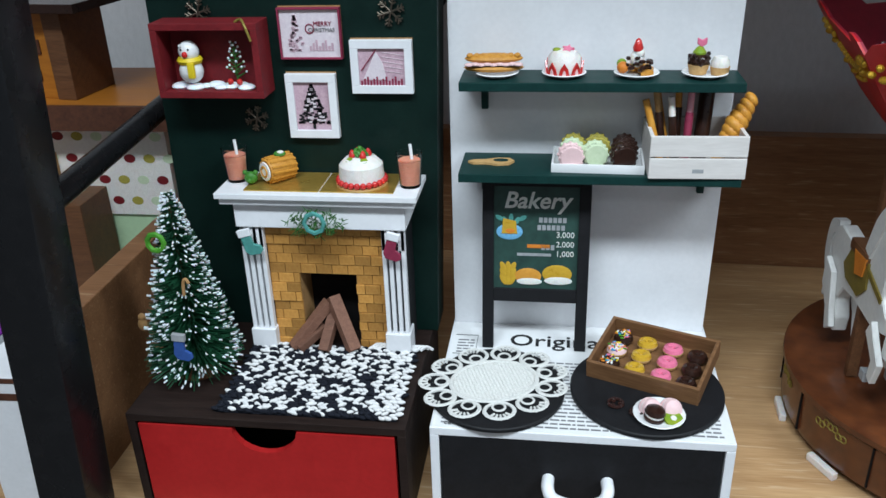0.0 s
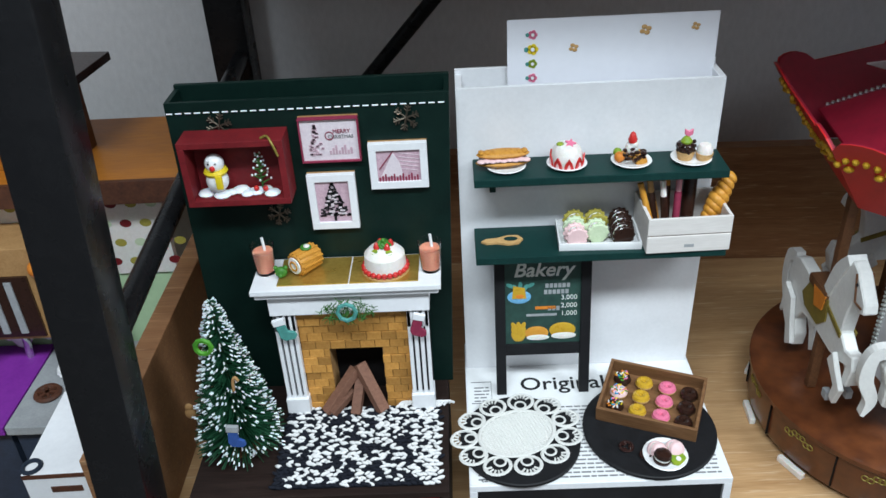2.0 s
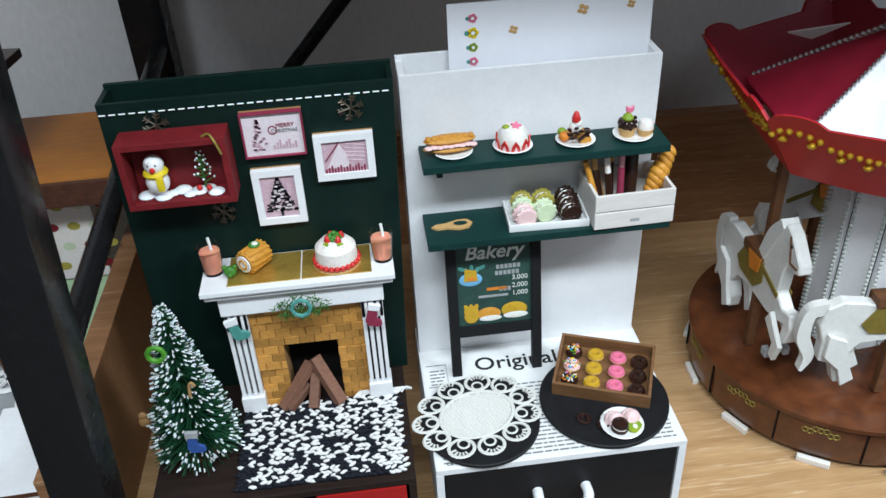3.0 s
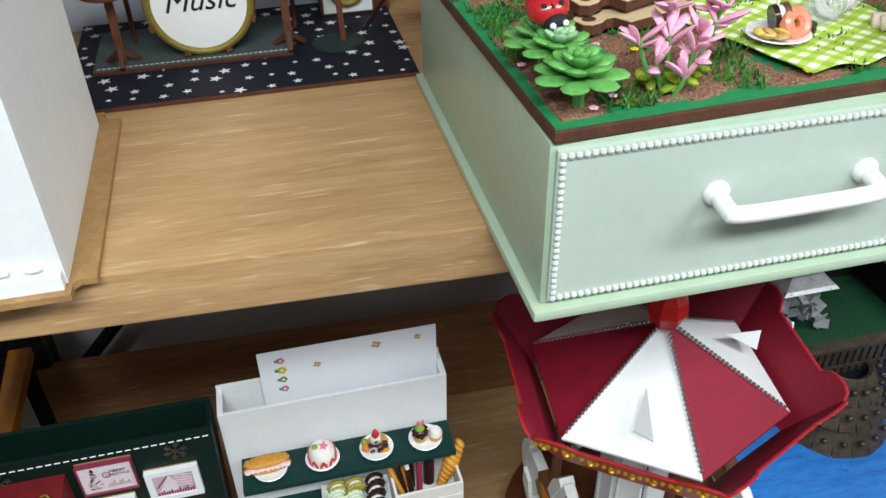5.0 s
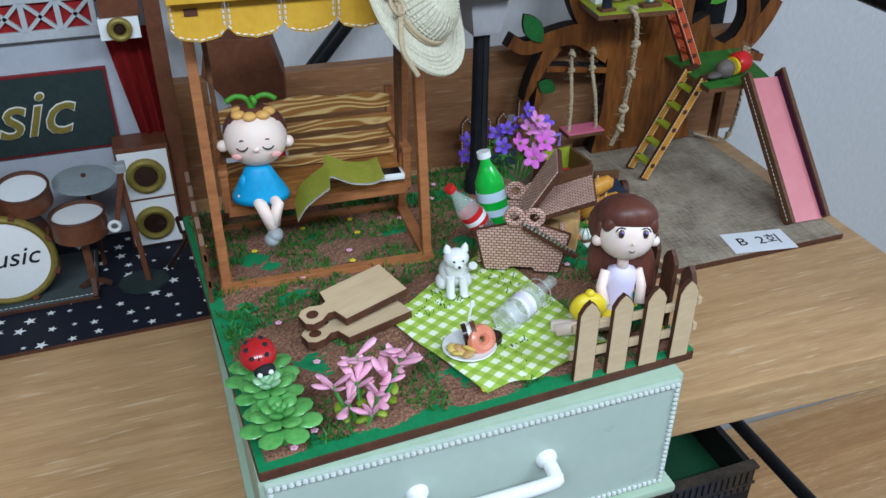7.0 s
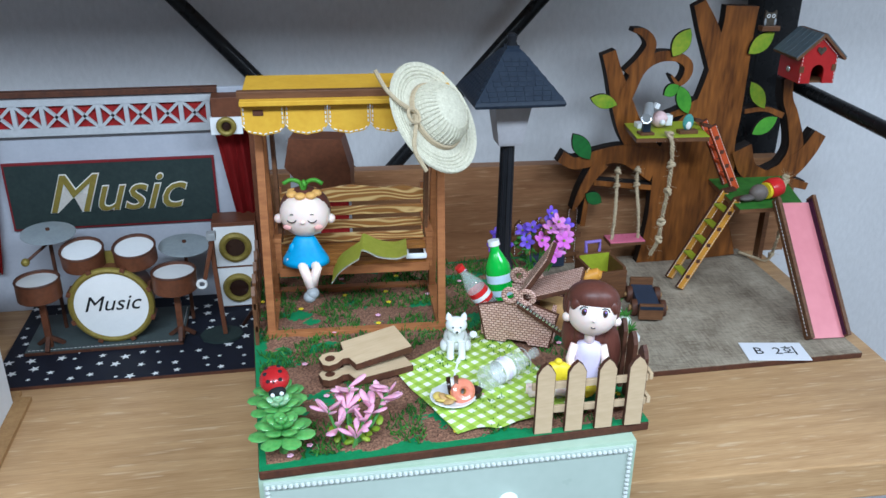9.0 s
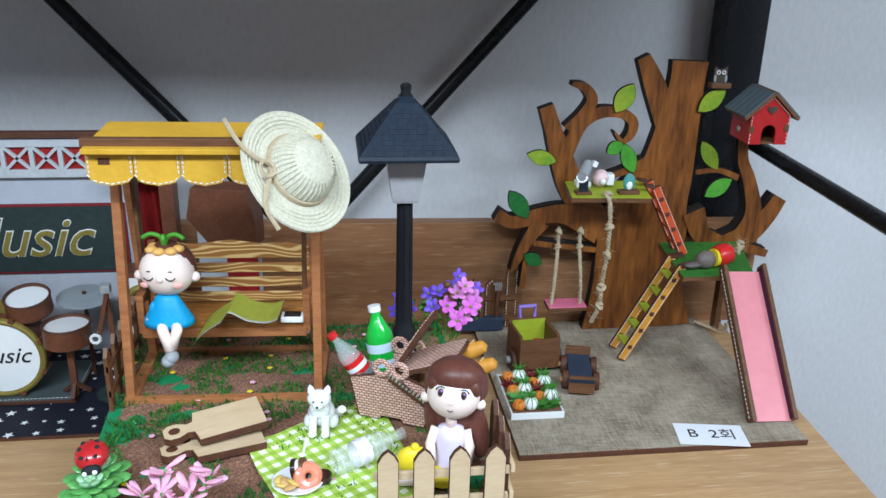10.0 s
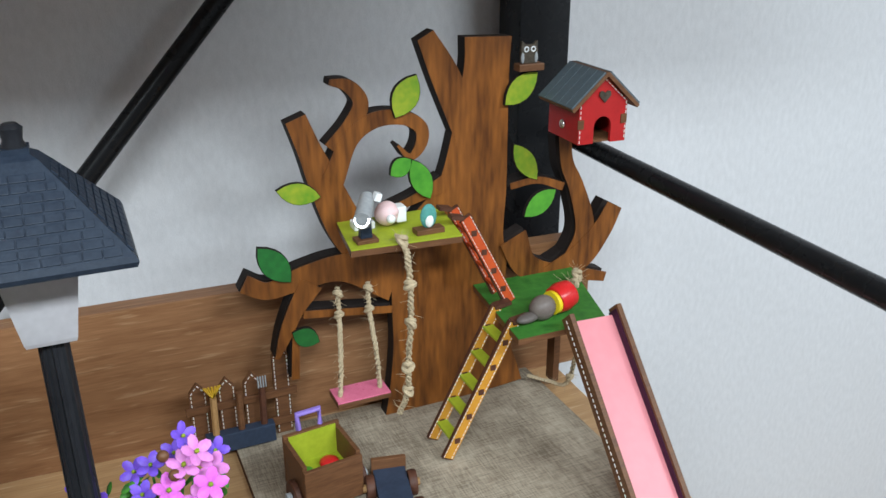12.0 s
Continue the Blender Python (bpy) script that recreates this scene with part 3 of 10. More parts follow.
def beads(points, step, r, bm=None):
    bm = bm or bmesh.new()
    for p, q in zip(points, points[1:]):
        p, q = Vector(p), Vector(q)
        n = max(1, round((q - p).length / step))
        for k in range(n):
            ball(p + (q - p) * k / n, r, bm, u=6, v=4)
    return bm


# ---- the room ----
def slab(name, a, b, material, label, category):
    return tagged(new(name, mesh_from(name, bx(a, b), material)), label, category, kind="structure")


slab("floor", (-3, -3.2, -0.1), (2.2, 0.75, 0), FLOORM, "plain brown vinyl floor of the room", "floor")
slab("ceiling", (-3, -3.2, 2.6), (2.2, 0.75, 2.7), CEILM, "plain white painted ceiling", "ceiling")
slab("wall_north", (-3, 0.625, 0), (2.2, 0.725, 2.6), WALLP, "grey textured wallpaper wall behind the shelves", "wall")
slab("wall_west", (-3.1, -3.2, 0), (-3.0, 0.75, 2.6), WHITEWALL, "plain white wall", "wall")
slab("wall_south", (-3, -3.3, 0), (2.2, -3.2, 2.6), WHITEWALL, "plain white wall", "wall")
slab("wall_far_east", (2.2, -3.2, 0), (2.3, 0.75, 2.6), WHITEWALL, "plain white wall", "wall")
# ---- the shelf rack ----
rack = thing("shelf_rack", (0, 0, 0), "black steel shelf rack with oak veneer boards", "shelf")
UP, LOW = 1.315, 0.720
RACK_TURN = Matrix.Translation((0.1, 0.109, 0)) @ pose(0, 0, 0, 0, 0, -2.4) @ Matrix.Translation((-0.1, -0.109, 0))
for z in (UP, LOW, 1.91, 0.16):
    part("shelf_board", bx((-0.47, 0.109 if z != LOW else 0.085, z - 0.037), (0.613 if z == UP else 0.672, 0.575, z), 0.0016, m=RACK_TURN if z != LOW else None), OAK, rack, "oak veneer board with a squared front edge", smooth=False)
# Back strips and end strip wear the oak with shade painted in.
for z in (UP, LOW):
    part("back_board", bx((-0.46, 0.534, z), (0.645, 0.552, z + (0.129 if z == UP else 0.150)), 0.001, m=RACK_TURN), OAK_SHADED, rack, "upright oak veneer back strip", smooth=False)
side = bx((-0.153, -0.0095, 0), (0.153, 0.0095, 0.41), 0.001, m=pose(0, 0, 0))
bmesh.ops.transform(side, matrix=pose(-0.4675, 0.09, LOW - 0.015 + 0.0) @ Matrix(((0, 1, 0, 0), (0, 0, 1, 0), (1, 0, 0, 0), (0, 0, 0, 1))), verts=side.verts)
part("side_board", side, OAK_SHADED, rack, "upright oak end strip", smooth=False)


def post(x0, y0, x1, y1, dx):
    """A square tube from the floor up, leaning by dx from its foot to its head."""
    b = bx((x0, y0, 0), (x1, y1, 2.2), 0.0025)
    for v in b.verts:
        v.co.x += dx * (v.co.z - 1.0) / 2.2
    part("post", b, STEEL, rack)


post(-0.440, 0.05, -0.405, 0.083, 0.150)
post(-0.466, 0.565, -0.424, 0.605, 0.0)
post(0.611, 0.565, 0.662, 0.605, 0.0)
post(0.640, 0.05, 0.673, 0.083, 0.0)
for p, q in (((-0.150, 0.585, 1.710), (0.140, 0.585, 1.385)), ((0.420, 0.585, 1.725), (0.105, 0.585, 1.375)), ((-0.095, 0.585, 1.175), (-0.41, 0.585, 0.830)), ((0.270, 0.585, 1.19), (0.47, 0.585, 0.895))):
    part("brace", rod(p, q, 0.0085), STEEL, rack)
part("brace", rod((0.660, 0.575, 1.528), (0.660, 0.07, 1.508), 0.0085), STEEL, rack)
part("brace", rod((0.612, 0.575, 0.985), (0.626, 0.07, 0.972), 0.0085), STEEL, rack)
part("brace", rod((-0.435, 0.575, 0.992), (-0.425, 0.07, 0.962), 0.0085), STEEL, rack)

# ---- red drawer house: a green backboard over a drawer box ----
TOPL = 0.803
house = thing("drawer_stand", (-0.313, 0.10, LOW), "dark wooden stand with a red drawer and a tall green backboard", "drawer stand")
w, d, h = 0.099, 0.155, TOPL - LOW
body = bx((-w, 0, 0), (w, d, 0.006), 0.0006)
bx((-w, 0, h - 0.006), (w, d, h), 0.0006, body)
for sx in (-1, 1):
    bx((sx * w if sx < 0 else w - 0.006, 0.0, 0.006), (-w + 0.006 if sx < 0 else w, d, h - 0.006), 0.0005, body)
bx((-w + 0.006, d - 0.006, 0.006), (w - 0.006, d, h - 0.006), 0, body)
part_each("box_board", body, DARKW, house, "dark brown stained board")
dw, dh = w - 0.008, h - 0.008
arc = [(0.023 * math.cos(a), dh + 0.001 - 0.020 * math.sin(a)) for a in [math.pi * k / 12 for k in range(13)]]
front = prism([(-dw, 0.008), (dw, 0.008), (dw, dh)] + [(x, min(z, dh)) for x, z in arc] + [(-dw, dh)], 0.005)
drawer = part("drawer", front, REDP, house, "glossy red drawer front with a half-round finger cut-out", smooth=False)
box_in = bx((-dw, 0.006, 0.009), (dw, d - 0.01, 0.012))
bx((-dw, d - 0.014, 0.012), (dw, d - 0.01, h - 0.03), 0, box_in)
part("drawer_box", box_in, DARKW, drawer, smooth=False)
bh = 1.071 - TOPL
back = bx((-0.0965, 0.128, h), (0.1035, 0.131, h + bh), 0.0005)
bx((-0.0965, 0.157, h), (0.1035, 0.161, h + bh + 0.003), 0.0005, back)
bx((-0.0965, 0.131, h), (-0.0925, 0.157, h + bh), 0.0004, back)
bx((0.0995, 0.131, h), (0.1035, 0.157, h + bh), 0.0004, back)
bx((-0.0925, 0.131, h), (0.0995, 0.157, h + 0.2), 0, back)
for v in back.verts:
    v.co.x += 0.030 * (v.co.z - h) * (1 if v.co.x > 0 else 0.2)
part_each("backboard", back, GREENP, house, "dark green painted board")
part("stitching", stitch([(-0.094, 0.1272, h + bh - 0.008), (0.11, 0.1272, h + bh - 0.008)], 0.0066, 0.0045, 0.0006), SNOW, house, "white dashed stitch line")


zone((0, 0, TOPL), (1, 1, 1.045))


def snowflake(x, z, r):
    f = bmesh.new()
    for k in range(6):
        a = math.pi * k / 3 + 0.3
        c, s = math.cos(a), math.sin(a)
        rod((0, 0, 0), (r * c, 0, r * s), 0.0007, seg=5, bm=f)
        for q in (0.5, 0.75):
            for da in (-0.9, 0.9):
                rod((q * r * c, 0, q * r * s), (q * r * c + 0.32 * r * math.cos(a + da), 0, q * r * s + 0.32 * r * math.sin(a + da)), 0.0006, seg=5, bm=f)
    single("snowflake_charm", f, BRONZE, (x, 0.2262, z), "small bronze metal snowflake glued to the green board", "ornament", "snowflake charms")


snowflake(-0.370, 1.042, 0.0095)
snowflake(-0.2335, 1.042, 0.0095)
snowflake(-0.337, 0.970, 0.0090)

# red shadow box with snowman
sb = thing("shadow_box", (-0.359, 0.2275, 0.990), "open maroon wooden shadow box with snow inside", "shadow box")
f = bmesh.new()
bx((-0.038, -0.024, 0), (0.038, 0, 0.0045), 0.0004, f)
bx((-0.038, -0.024, 0.0445), (0.038, 0, 0.049), 0.0004, f)
bx((-0.038, -0.024, 0.0045), (-0.0332, 0, 0.0445), 0.0004, f)
bx((0.0332, -0.024, 0.0045), (0.038, 0, 0.0445), 0.0004, f)
bx((-0.0332, -0.003, 0.0045), (0.0332, 0, 0.0445), 0, f)
part_each("box_board", f, MAROON, sb)
part("hanger", tube(smooth_line([(0.022, -0.02, 0.0492), (0.027, -0.021, 0.051), (0.031, -0.0255, 0.047), (0.034, -0.026, 0.038)], 4), 0.0009), GOLDT, sb, "frayed gold hanging loop")
g = bmesh.new()
for k in range(9):
    ball((-0.026 + 0.0062 * k, -0.013 + 0.004 * math.sin(k * 2.1), 0.0058), 0.0052 + 0.001 * math.cos(k * 3), g, s=(1.1, 1.1, 0.42), u=10, v=6)
part("snow", g, SNOW, sb, "lumpy white modelled snow")
sm = bmesh.new()
ball((0, 0, 0.0085), 0.0085, sm, s=(1, 1, 1))
ball((0, 0, 0.0215), 0.0072, sm)
rod((-0.003, -0.0055, 0.0265), (-0.003, -0.0075, 0.0262), 0.0008, seg=6, bm=sm)
snowman = single("snowman", sm, CHINA, (-0.375, 0.213, 0.998), "small white snowman figurine with a yellow scarf", "figurine")
part("scarf", torus((0, 0, 0.0158), 0.0066, 0.0024, u=16, v=6), YELLOWB, snowman, "yellow knitted scarf")
part("scarf_end", bx((0.001, -0.0095, 0.005), (0.006, -0.0065, 0.0155), 0.001), YELLOWB, snowman)
part("nose", ball((0, -0.0075, 0.0205), 0.0021, u=8, v=6), CAPRED, snowman, "round red nose")
e = ball((-0.0026, -0.0066, 0.0237), 0.0007, u=6, v=4)
ball((0.0026, -0.0066, 0.0237), 0.0007, e, u=6, v=4)
part("eyes", e, INK, snowman)
tw = bmesh.new()
rod((0, 0, 0), (0, 0, 0.026), 0.0008, seg=5, bm=tw)
for k in range(26):
    z = 0.004 + 0.0009 * k
    a = k * 2.4
    l = 0.008 * (1 - k / 34)
    rod((0, 0, z), (l * math.cos(a), l * math.sin(a), z + 0.5 * l), 0.0007, 0.0003, seg=4, bm=tw)
twig = single("snowy_twig", tw, MOSS, (-0.343, 0.2155, 0.9975), "tiny frosted fir twig with red berries", "ornament")
sn = bmesh.new()
for k in range(26):
    a, z, l = k * 2.4, 0.004 + 0.0009 * k, 0.008 * (1 - k / 34)
    ball((0.9 * l * math.cos(a), 0.9 * l * math.sin(a), z + 0.48 * l), 0.0009, sn, u=6, v=4)
part("snow", sn, SNOW, twig)
be = ball((-0.004, -0.004, 0.002), 0.0022, u=8, v=6)
ball((0.003, -0.005, 0.002), 0.0022, be, u=8, v=6)
part("berries", be, STRAW, twig, "red berries")


def picture(x, z, w, h, border, frame_m, art_m, label, draw):
    p = thing("framed_picture", (x, 0.2278, z), label, "picture", "pictures on the green board")
    f = bmesh.new()
    bx((-w / 2, -0.005, -h / 2), (w / 2, 0, -h / 2 + border), 0.0003, f)
    bx((-w / 2, -0.005, h / 2 - border), (w / 2, 0, h / 2), 0.0003, f)
    bx((-w / 2, -0.005, -h / 2 + border), (-w / 2 + border, 0, h / 2 - border), 0.0003, f)
    bx((w / 2 - border, -0.005, -h / 2 + border), (w / 2, 0, h / 2 - border), 0.0003, f)
    part("frame", f, frame_m, p, smooth=False)
    part("backing", bx((-w / 2, -0.0005, -h / 2), (w / 2, 0.0002, h / 2 + 0.0008)), TAN, p, smooth=False)
    part("print", bx((-w / 2 + border, -0.003, -h / 2 + border), (w / 2 - border, -0.0006, h / 2 - border)), art_m, p, smooth=False)
    draw(p, w - 2 * border, h - 2 * border)
    return p


def fir_print(bm, x, z, w, h, seed, n=60):
    r = random.Random(seed)
    for k in range(n):
        u = r.random()
        dx = (r.random() - 0.5) * w * (1 - u)
        bx((x + dx - 0.0011, -0.0034, z + u * h - 0.0006), (x + dx + 0.0011, -0.0029, z + u * h + 0.0006), 0, bm)


def art_card(p, w, h):
    b = bmesh.new()
    fir_print(b, -w * 0.25, -h * 0.38, 0.013, h * 0.75, 4)
    for k in range(8):
        bx((-0.001 + 0.0022 * k, -0.0034, -h * 0.36), (0.0006 + 0.0022 * k, -0.0029, -h * 0.36 + 0.003 + 0.002 * (k % 3)), 0, b)
    part("drawing", b, SEPIA, p, smooth=False)
    part("lettering", text_bm("MERRY", 0.0042, 0.0002, pose(w * 0.22, -0.0034, h * 0.16)), PLUM, p, smooth=False)
    part("lettering", text_bm("CHRISTMAS", 0.0036, 0.0002, pose(w * 0.20, -0.0034, h * 0.04)), GREYINK, p, smooth=False)
    part("drawing", torus((w * 0.0, -0.0034, h * 0.1), 0.003, 0.0004, turn=(90, 0, 0), u=12, v=4), PLUM, p)


def art_cabin(p, w, h):
    b = prism([(-w * 0.42, -h * 0.35), (w * 0.1, -h * 0.35), (w * 0.02, h * 0.1), (-w * 0.12, h * 0.42)], 0.0004, m=pose(0, -0.0034, 0))
    for k in range(5):
        bx((-w * 0.02, -0.0034, -h * 0.1 + 0.003 * k), (w * 0.45, -0.003, -h * 0.092 + 0.003 * k), 0, b, pose(0, 0, 0, 0, 8, 0))
    part("drawing", b, PICPALE, p, smooth=False)
    c = bmesh.new()
    for k in range(14):
        bx((-w * 0.47 + w * 0.067 * k, -0.0036, -h * 0.5), (-w * 0.43 + w * 0.067 * k, -0.003, -h * 0.5 + 0.003 + 0.0014 * (k * 7 % 3)), 0, c)
    bar((-w * 0.45, -0.0036, -h * 0.1), (-w * 0.1, -0.0036, h * 0.48), 0.0008, 0.0006, c)
    part("drawing", c, PLUM, p, smooth=False)


def art_fir(p, w, h):
    b = bmesh.new()
    fir_print(b, 0, -h * 0.36, w * 0.95, h * 0.8, 9, 170)
    bx((-0.001, -0.0034, -h * 0.48), (0.001, -0.003, -h * 0.3), 0, b)
    part("drawing", b, INK, p, smooth=False)
    c = bmesh.new()
    fir_print(c, 0, -h * 0.34, w * 0.8, h * 0.7, 12, 25)
    bmesh.ops.translate(c, vec=(0, -0.0003, 0), verts=c.verts)
    part("drawing", c, PICPALE, p, smooth=False)


picture(-0.2905, 1.0285, 0.044, 0.0335, 0.0012, PLUM, PICPALE, "greeting card picture with a thin red frame", art_card)
picture(-0.2415, 1.0065, 0.0435, 0.0355, 0.0055, WHITEP, SEPIA, "white framed mauve print of a snowy cabin", art_cabin)
picture(-0.2935, 0.9795, 0.0365, 0.0445, 0.0055, WHITEP, SEPIA, "white framed mauve print of a fir tree", art_fir)

# ---- fireplace ----
fp = thing("fireplace", (-0.2865, 0.2265, TOPL), "white miniature mantelpiece round a brick fireplace", "fireplace")
top = bx((-0.0725, -0.046, 0.1235), (0.0725, 0, 0.1275), 0.0005)
bx((-0.0705, -0.043, 0.1185), (0.0705, 0, 0.1235), 0.0008, top)
part("mantel_shelf", top, WHITEP, fp, smooth=False)
part("lintel", bx((-0.0625, -0.038, 0.100), (0.0625, 0, 0.1185), 0.0006), WHITEP, fp, smooth=False)
for sx in (-1, 1):
    c = 0.0525 * sx
    pil = bmesh.new()
    for k in range(4):
        bx((c - 0.0085 + 0.0047 * k, -0.036, 0.018), (c - 0.0055 + 0.0047 * k, -0.031, 0.0995), 0.0003, pil)
    bx((c - 0.0085, -0.036, 0.084), (c + 0.0085, -0.0305, 0.0999), 0.0003, pil)
    part("pillar", pil, WHITEP, fp, smooth=False)
    part("pillar_core", bx((c - 0.0078, -0.032, 0.0), (c + 0.0078, 0, 0.0995)), BLACKP, fp, smooth=False)
    part("plinth", bx((c - 0.0095, -0.0385, 0), (c + 0.0095, -0.02, 0.018), 0.0005), WHITEP, fp, smooth=False)
wallb = bx((-0.044, -0.028, 0), (-0.0215, 0, 0.0998))
bx((0.0215, -0.028, 0), (0.044, 0, 0.0998), 0, wallb)
bx((-0.0215, -0.028, 0.068), (0.0215, 0, 0.0998), 0, wallb)
part("chimney_wall", wallb, TAN, fp, smooth=False)
part("firebox", bx((-0.0215, -0.003, 0), (0.0215, -0.001, 0.068)), DEEP_BLACK, fp, smooth=False)
brick_meshes = {}
for row in range(13):
    z = 0.0005 + row * 0.00765
    x = -0.044 - (0.006 if row % 2 else 0)
    while x < 0.0435:
        a, b = max(x + 0.0002, -0.044), min(x + 0.0118, 0.044)
        x += 0.012
        if z + 0.007 < 0.0685:
            if a > -0.022 and b < 0.022:
                continue
            if a < -0.0215 < b:
                b = -0.0215
            if a < 0.0215 < b:
                a = 0.0215
        if b - a < 0.0015:
            continue
        key = round(b - a, 4)
        if key not in brick_meshes:
            brick_meshes[key] = mesh_from("brick", bx((0, -0.0014, 0), (b - a, 0.0004, 0.0073), 0.0003), BRICKM)
        ob = new("brick", brick_meshes[key])
        ob.parent = fp
        ob.location = (a, -0.0284 - 0.0006 * ((row * 7 + int(x * 5000)) % 3), z)


def log(p, q, s):
    b = bar(p, q, s, s * 0.85, bev=0.0006)
    single("log", b, LOGM, (0, 0, 0), "small squared brown log leaning in the hearth", "log", "fire logs", smooth=False)


log((-0.316, 0.187, TOPL + 0.004), (-0.290, 0.205, TOPL + 0.034), 0.0085)
log((-0.268, 0.186, TOPL + 0.0045), (-0.287, 0.206, TOPL + 0.038), 0.0095)
log((-0.291, 0.183, TOPL + 0.0045), (-0.286, 0.206, TOPL + 0.027), 0.008)
log((-0.311, 0.184, TOPL + 0.005), (-0.2935, 0.2, TOPL + 0.016), 0.007)

wr = thing("wreath", (-0.2865, 0.1845, 0.912), "mossy green garland with a teal wooden ring", "wreath")
mg = bmesh.new()
rnd = random.Random(5)
for k in range(220):
    a, r = rnd.random() * 6.28, rnd.random() ** 0.5
    p = Vector((0.021 * r * math.cos(a), -0.002 - 0.004 * rnd.random(), -0.001 + 0.0095 * r * math.sin(a)))
    rod(p, p + Vector((rnd.uniform(-1, 1), rnd.uniform(-1, 0.2), rnd.uniform(-1, 1))) * 0.0045, 0.0005, 0.0002, seg=3, bm=mg)
part("moss", mg, MOSS, wr)
part("ring", torus((0, -0.0075, 0), 0.0072, 0.0017, u=8, v=6, turn=(90, 0, 0)), TEALP, wr, "teal painted notched ring")


def stocking(place, m, turn, cuff, name="stocking_charm", group="stocking charms", label="small wooden stocking charm"):
    s = thing(name, place, label, "ornament", group, lean=(0, turn))
    part("sock", prism([(-0.004, 0), (0.003, 0), (0.0035, -0.008), (0.008, -0.010), (0.009, -0.0135), (0.006, -0.016), (-0.002, -0.0155), (-0.0045, -0.012)], 0.0025, m=pose(0, -0.0025, 0), bev=0.0003), m, s, smooth=False)
    part("cuff", bx((-0.0052, -0.0031, -0.001), (0.0042, 0.0001, 0.0042), 0.0004), cuff, s, smooth=False)
    return s


stocking((-0.341, 0.1855, 0.899), TEALP, -15, WHITEP, label="teal wooden stocking with a white cuff")
stocking((-0.2325, 0.1855, 0.899), PLUM, 15, WHITEP, label="plum wooden stocking with a white cuff")

# on the mantel
MT = 0.9305
for x0, x1 in ((-0.339, -0.2845), (-0.2835, -0.231)):
    single("cake_board", bx((x0, 0.187, MT), (x1, 0.2245, MT + 0.0009), 0.0002), GOLDCARD, (0, 0, 0), "thin shiny gold card cake board", "cake board", "gold boards", smooth=False)


def cup(x, y):
    c = thing("drink_glass", (x, y, MT), "clear tumbler of peach drink with a straw", "glass", "drink glasses")
    c.scale = (1.3, 1.3, 1.35)
    part("glass", lathe([(0.0055, 0), (0.0057, 0.0005), (0.0072, 0.0185), (0.0066, 0.0185), (0.0052, 0.0012), (0, 0.0012)], 18), GLASS, c)
    part("drink", lathe([(0, 0.0014), (0.005, 0.0014), (0.0061, 0.0145), (0, 0.0148)], 16), JUICE, c, "peach coloured drink")
    part("straw", rod((0.0015, 0, 0.013), (0.0005, 0.001, 0.0225), 0.0009, seg=8), CHINA, c)


cup(-0.3505, 0.2085)
cup(-0.2215, 0.2035)
roll = thing("roll_cake", (-0.3185, 0.2085, MT + 0.001), "golden roll cake with a cream swirl end", "cake", turn=52)
lg = bmesh.new()
m = pose(-0.011, 0, 0.0088, 0, 90, 0)
lathe([(0, 0), (0.0078, 0.0), (0.0088, 0.002), (0.0088, 0.020), (0.0078, 0.022), (0, 0.022)], 18, lg, m)
for k in range(14):
    a = 2 * math.pi * k / 14
    rod((-0.010, 0.0087 * math.cos(a), 0.0088 + 0.0087 * math.sin(a)), (0.0105, 0.0087 * math.cos(a + 0.2), 0.0088 + 0.0087 * math.sin(a + 0.2)), 0.0009, seg=5, bm=lg)
part("sponge", lg, SPONGE, roll)
part("cream_end", lathe([(0, 0), (0.0068, 0), (0.0064, 0.0008), (0, 0.001)], 16, m=pose(-0.0115, 0, 0.0088, 0, -90, 0)), CREAM, roll, "pale cream swirl")
part("cream_end", torus((-0.0125, 0, 0.0088), 0.0035, 0.0008, turn=(0, 90, 0), u=14, v=5), SPONGE, roll)
part("topping", ball((0.002, 0, 0.0182), 0.0045, s=(1, 1, 0.45)), LEAFG, roll, "green icing face")
part("topping", ball((0.002, -0.001, 0.0196), 0.0026, s=(1, 1, 0.4)), CREAM, roll)
bear = bmesh.new()
ball((0, 0, 0.0045), 0.0045, bear, s=(1.1, 0.8, 1))
ball((-0.0038, 0, 0.0083), 0.0018, bear)
ball((0.0038, 0, 0.0083), 0.0018, bear)
ball((0, -0.0034, 0.0035), 0.0018, bear)
single("bear_head_sweet", bear, LEAFG, (-0.3365, 0.1985, MT + 0.001), "small green bear-shaped sweet", "sweet")
cake = thing("strawberry_cake", (-0.2565, 0.2045, MT + 0.001), "white cream dome cake with strawberries and a red rim", "cake")
part("cake_board", lathe([(0, 0), (0.0185, 0), (0.0185, 0.001), (0, 0.001)], 24), BISCUIT, cake)
part("cream", lathe([(0.0155, 0.001), (0.0162, 0.006), (0.0155, 0.014), (0.011, 0.0185), (0, 0.0200)], 28), CREAM, cake, "rough white whipped cream")
b = bmesh.new()
for k in range(24):
    a = 2 * math.pi * k / 24
    ball((0.0165 * math.cos(a), 0.0165 * math.sin(a), 0.0032), 0.0023, b, u=8, v=6)
part("berry_rim", b, STRAW, cake, "ring of red berries")
for k in range(4):
    a = 1.57 * k + 0.5
    part("strawberry", lathe([(0, 0), (0.0022, 0.0006), (0.0026, 0.002), (0.0014, 0.005), (0, 0.0062)], 10, m=pose(0.006 * math.cos(a), 0.006 * math.sin(a), 0.0185, 18 * math.sin(a), 0, 0)), STRAW, cake)
g = bmesh.new()
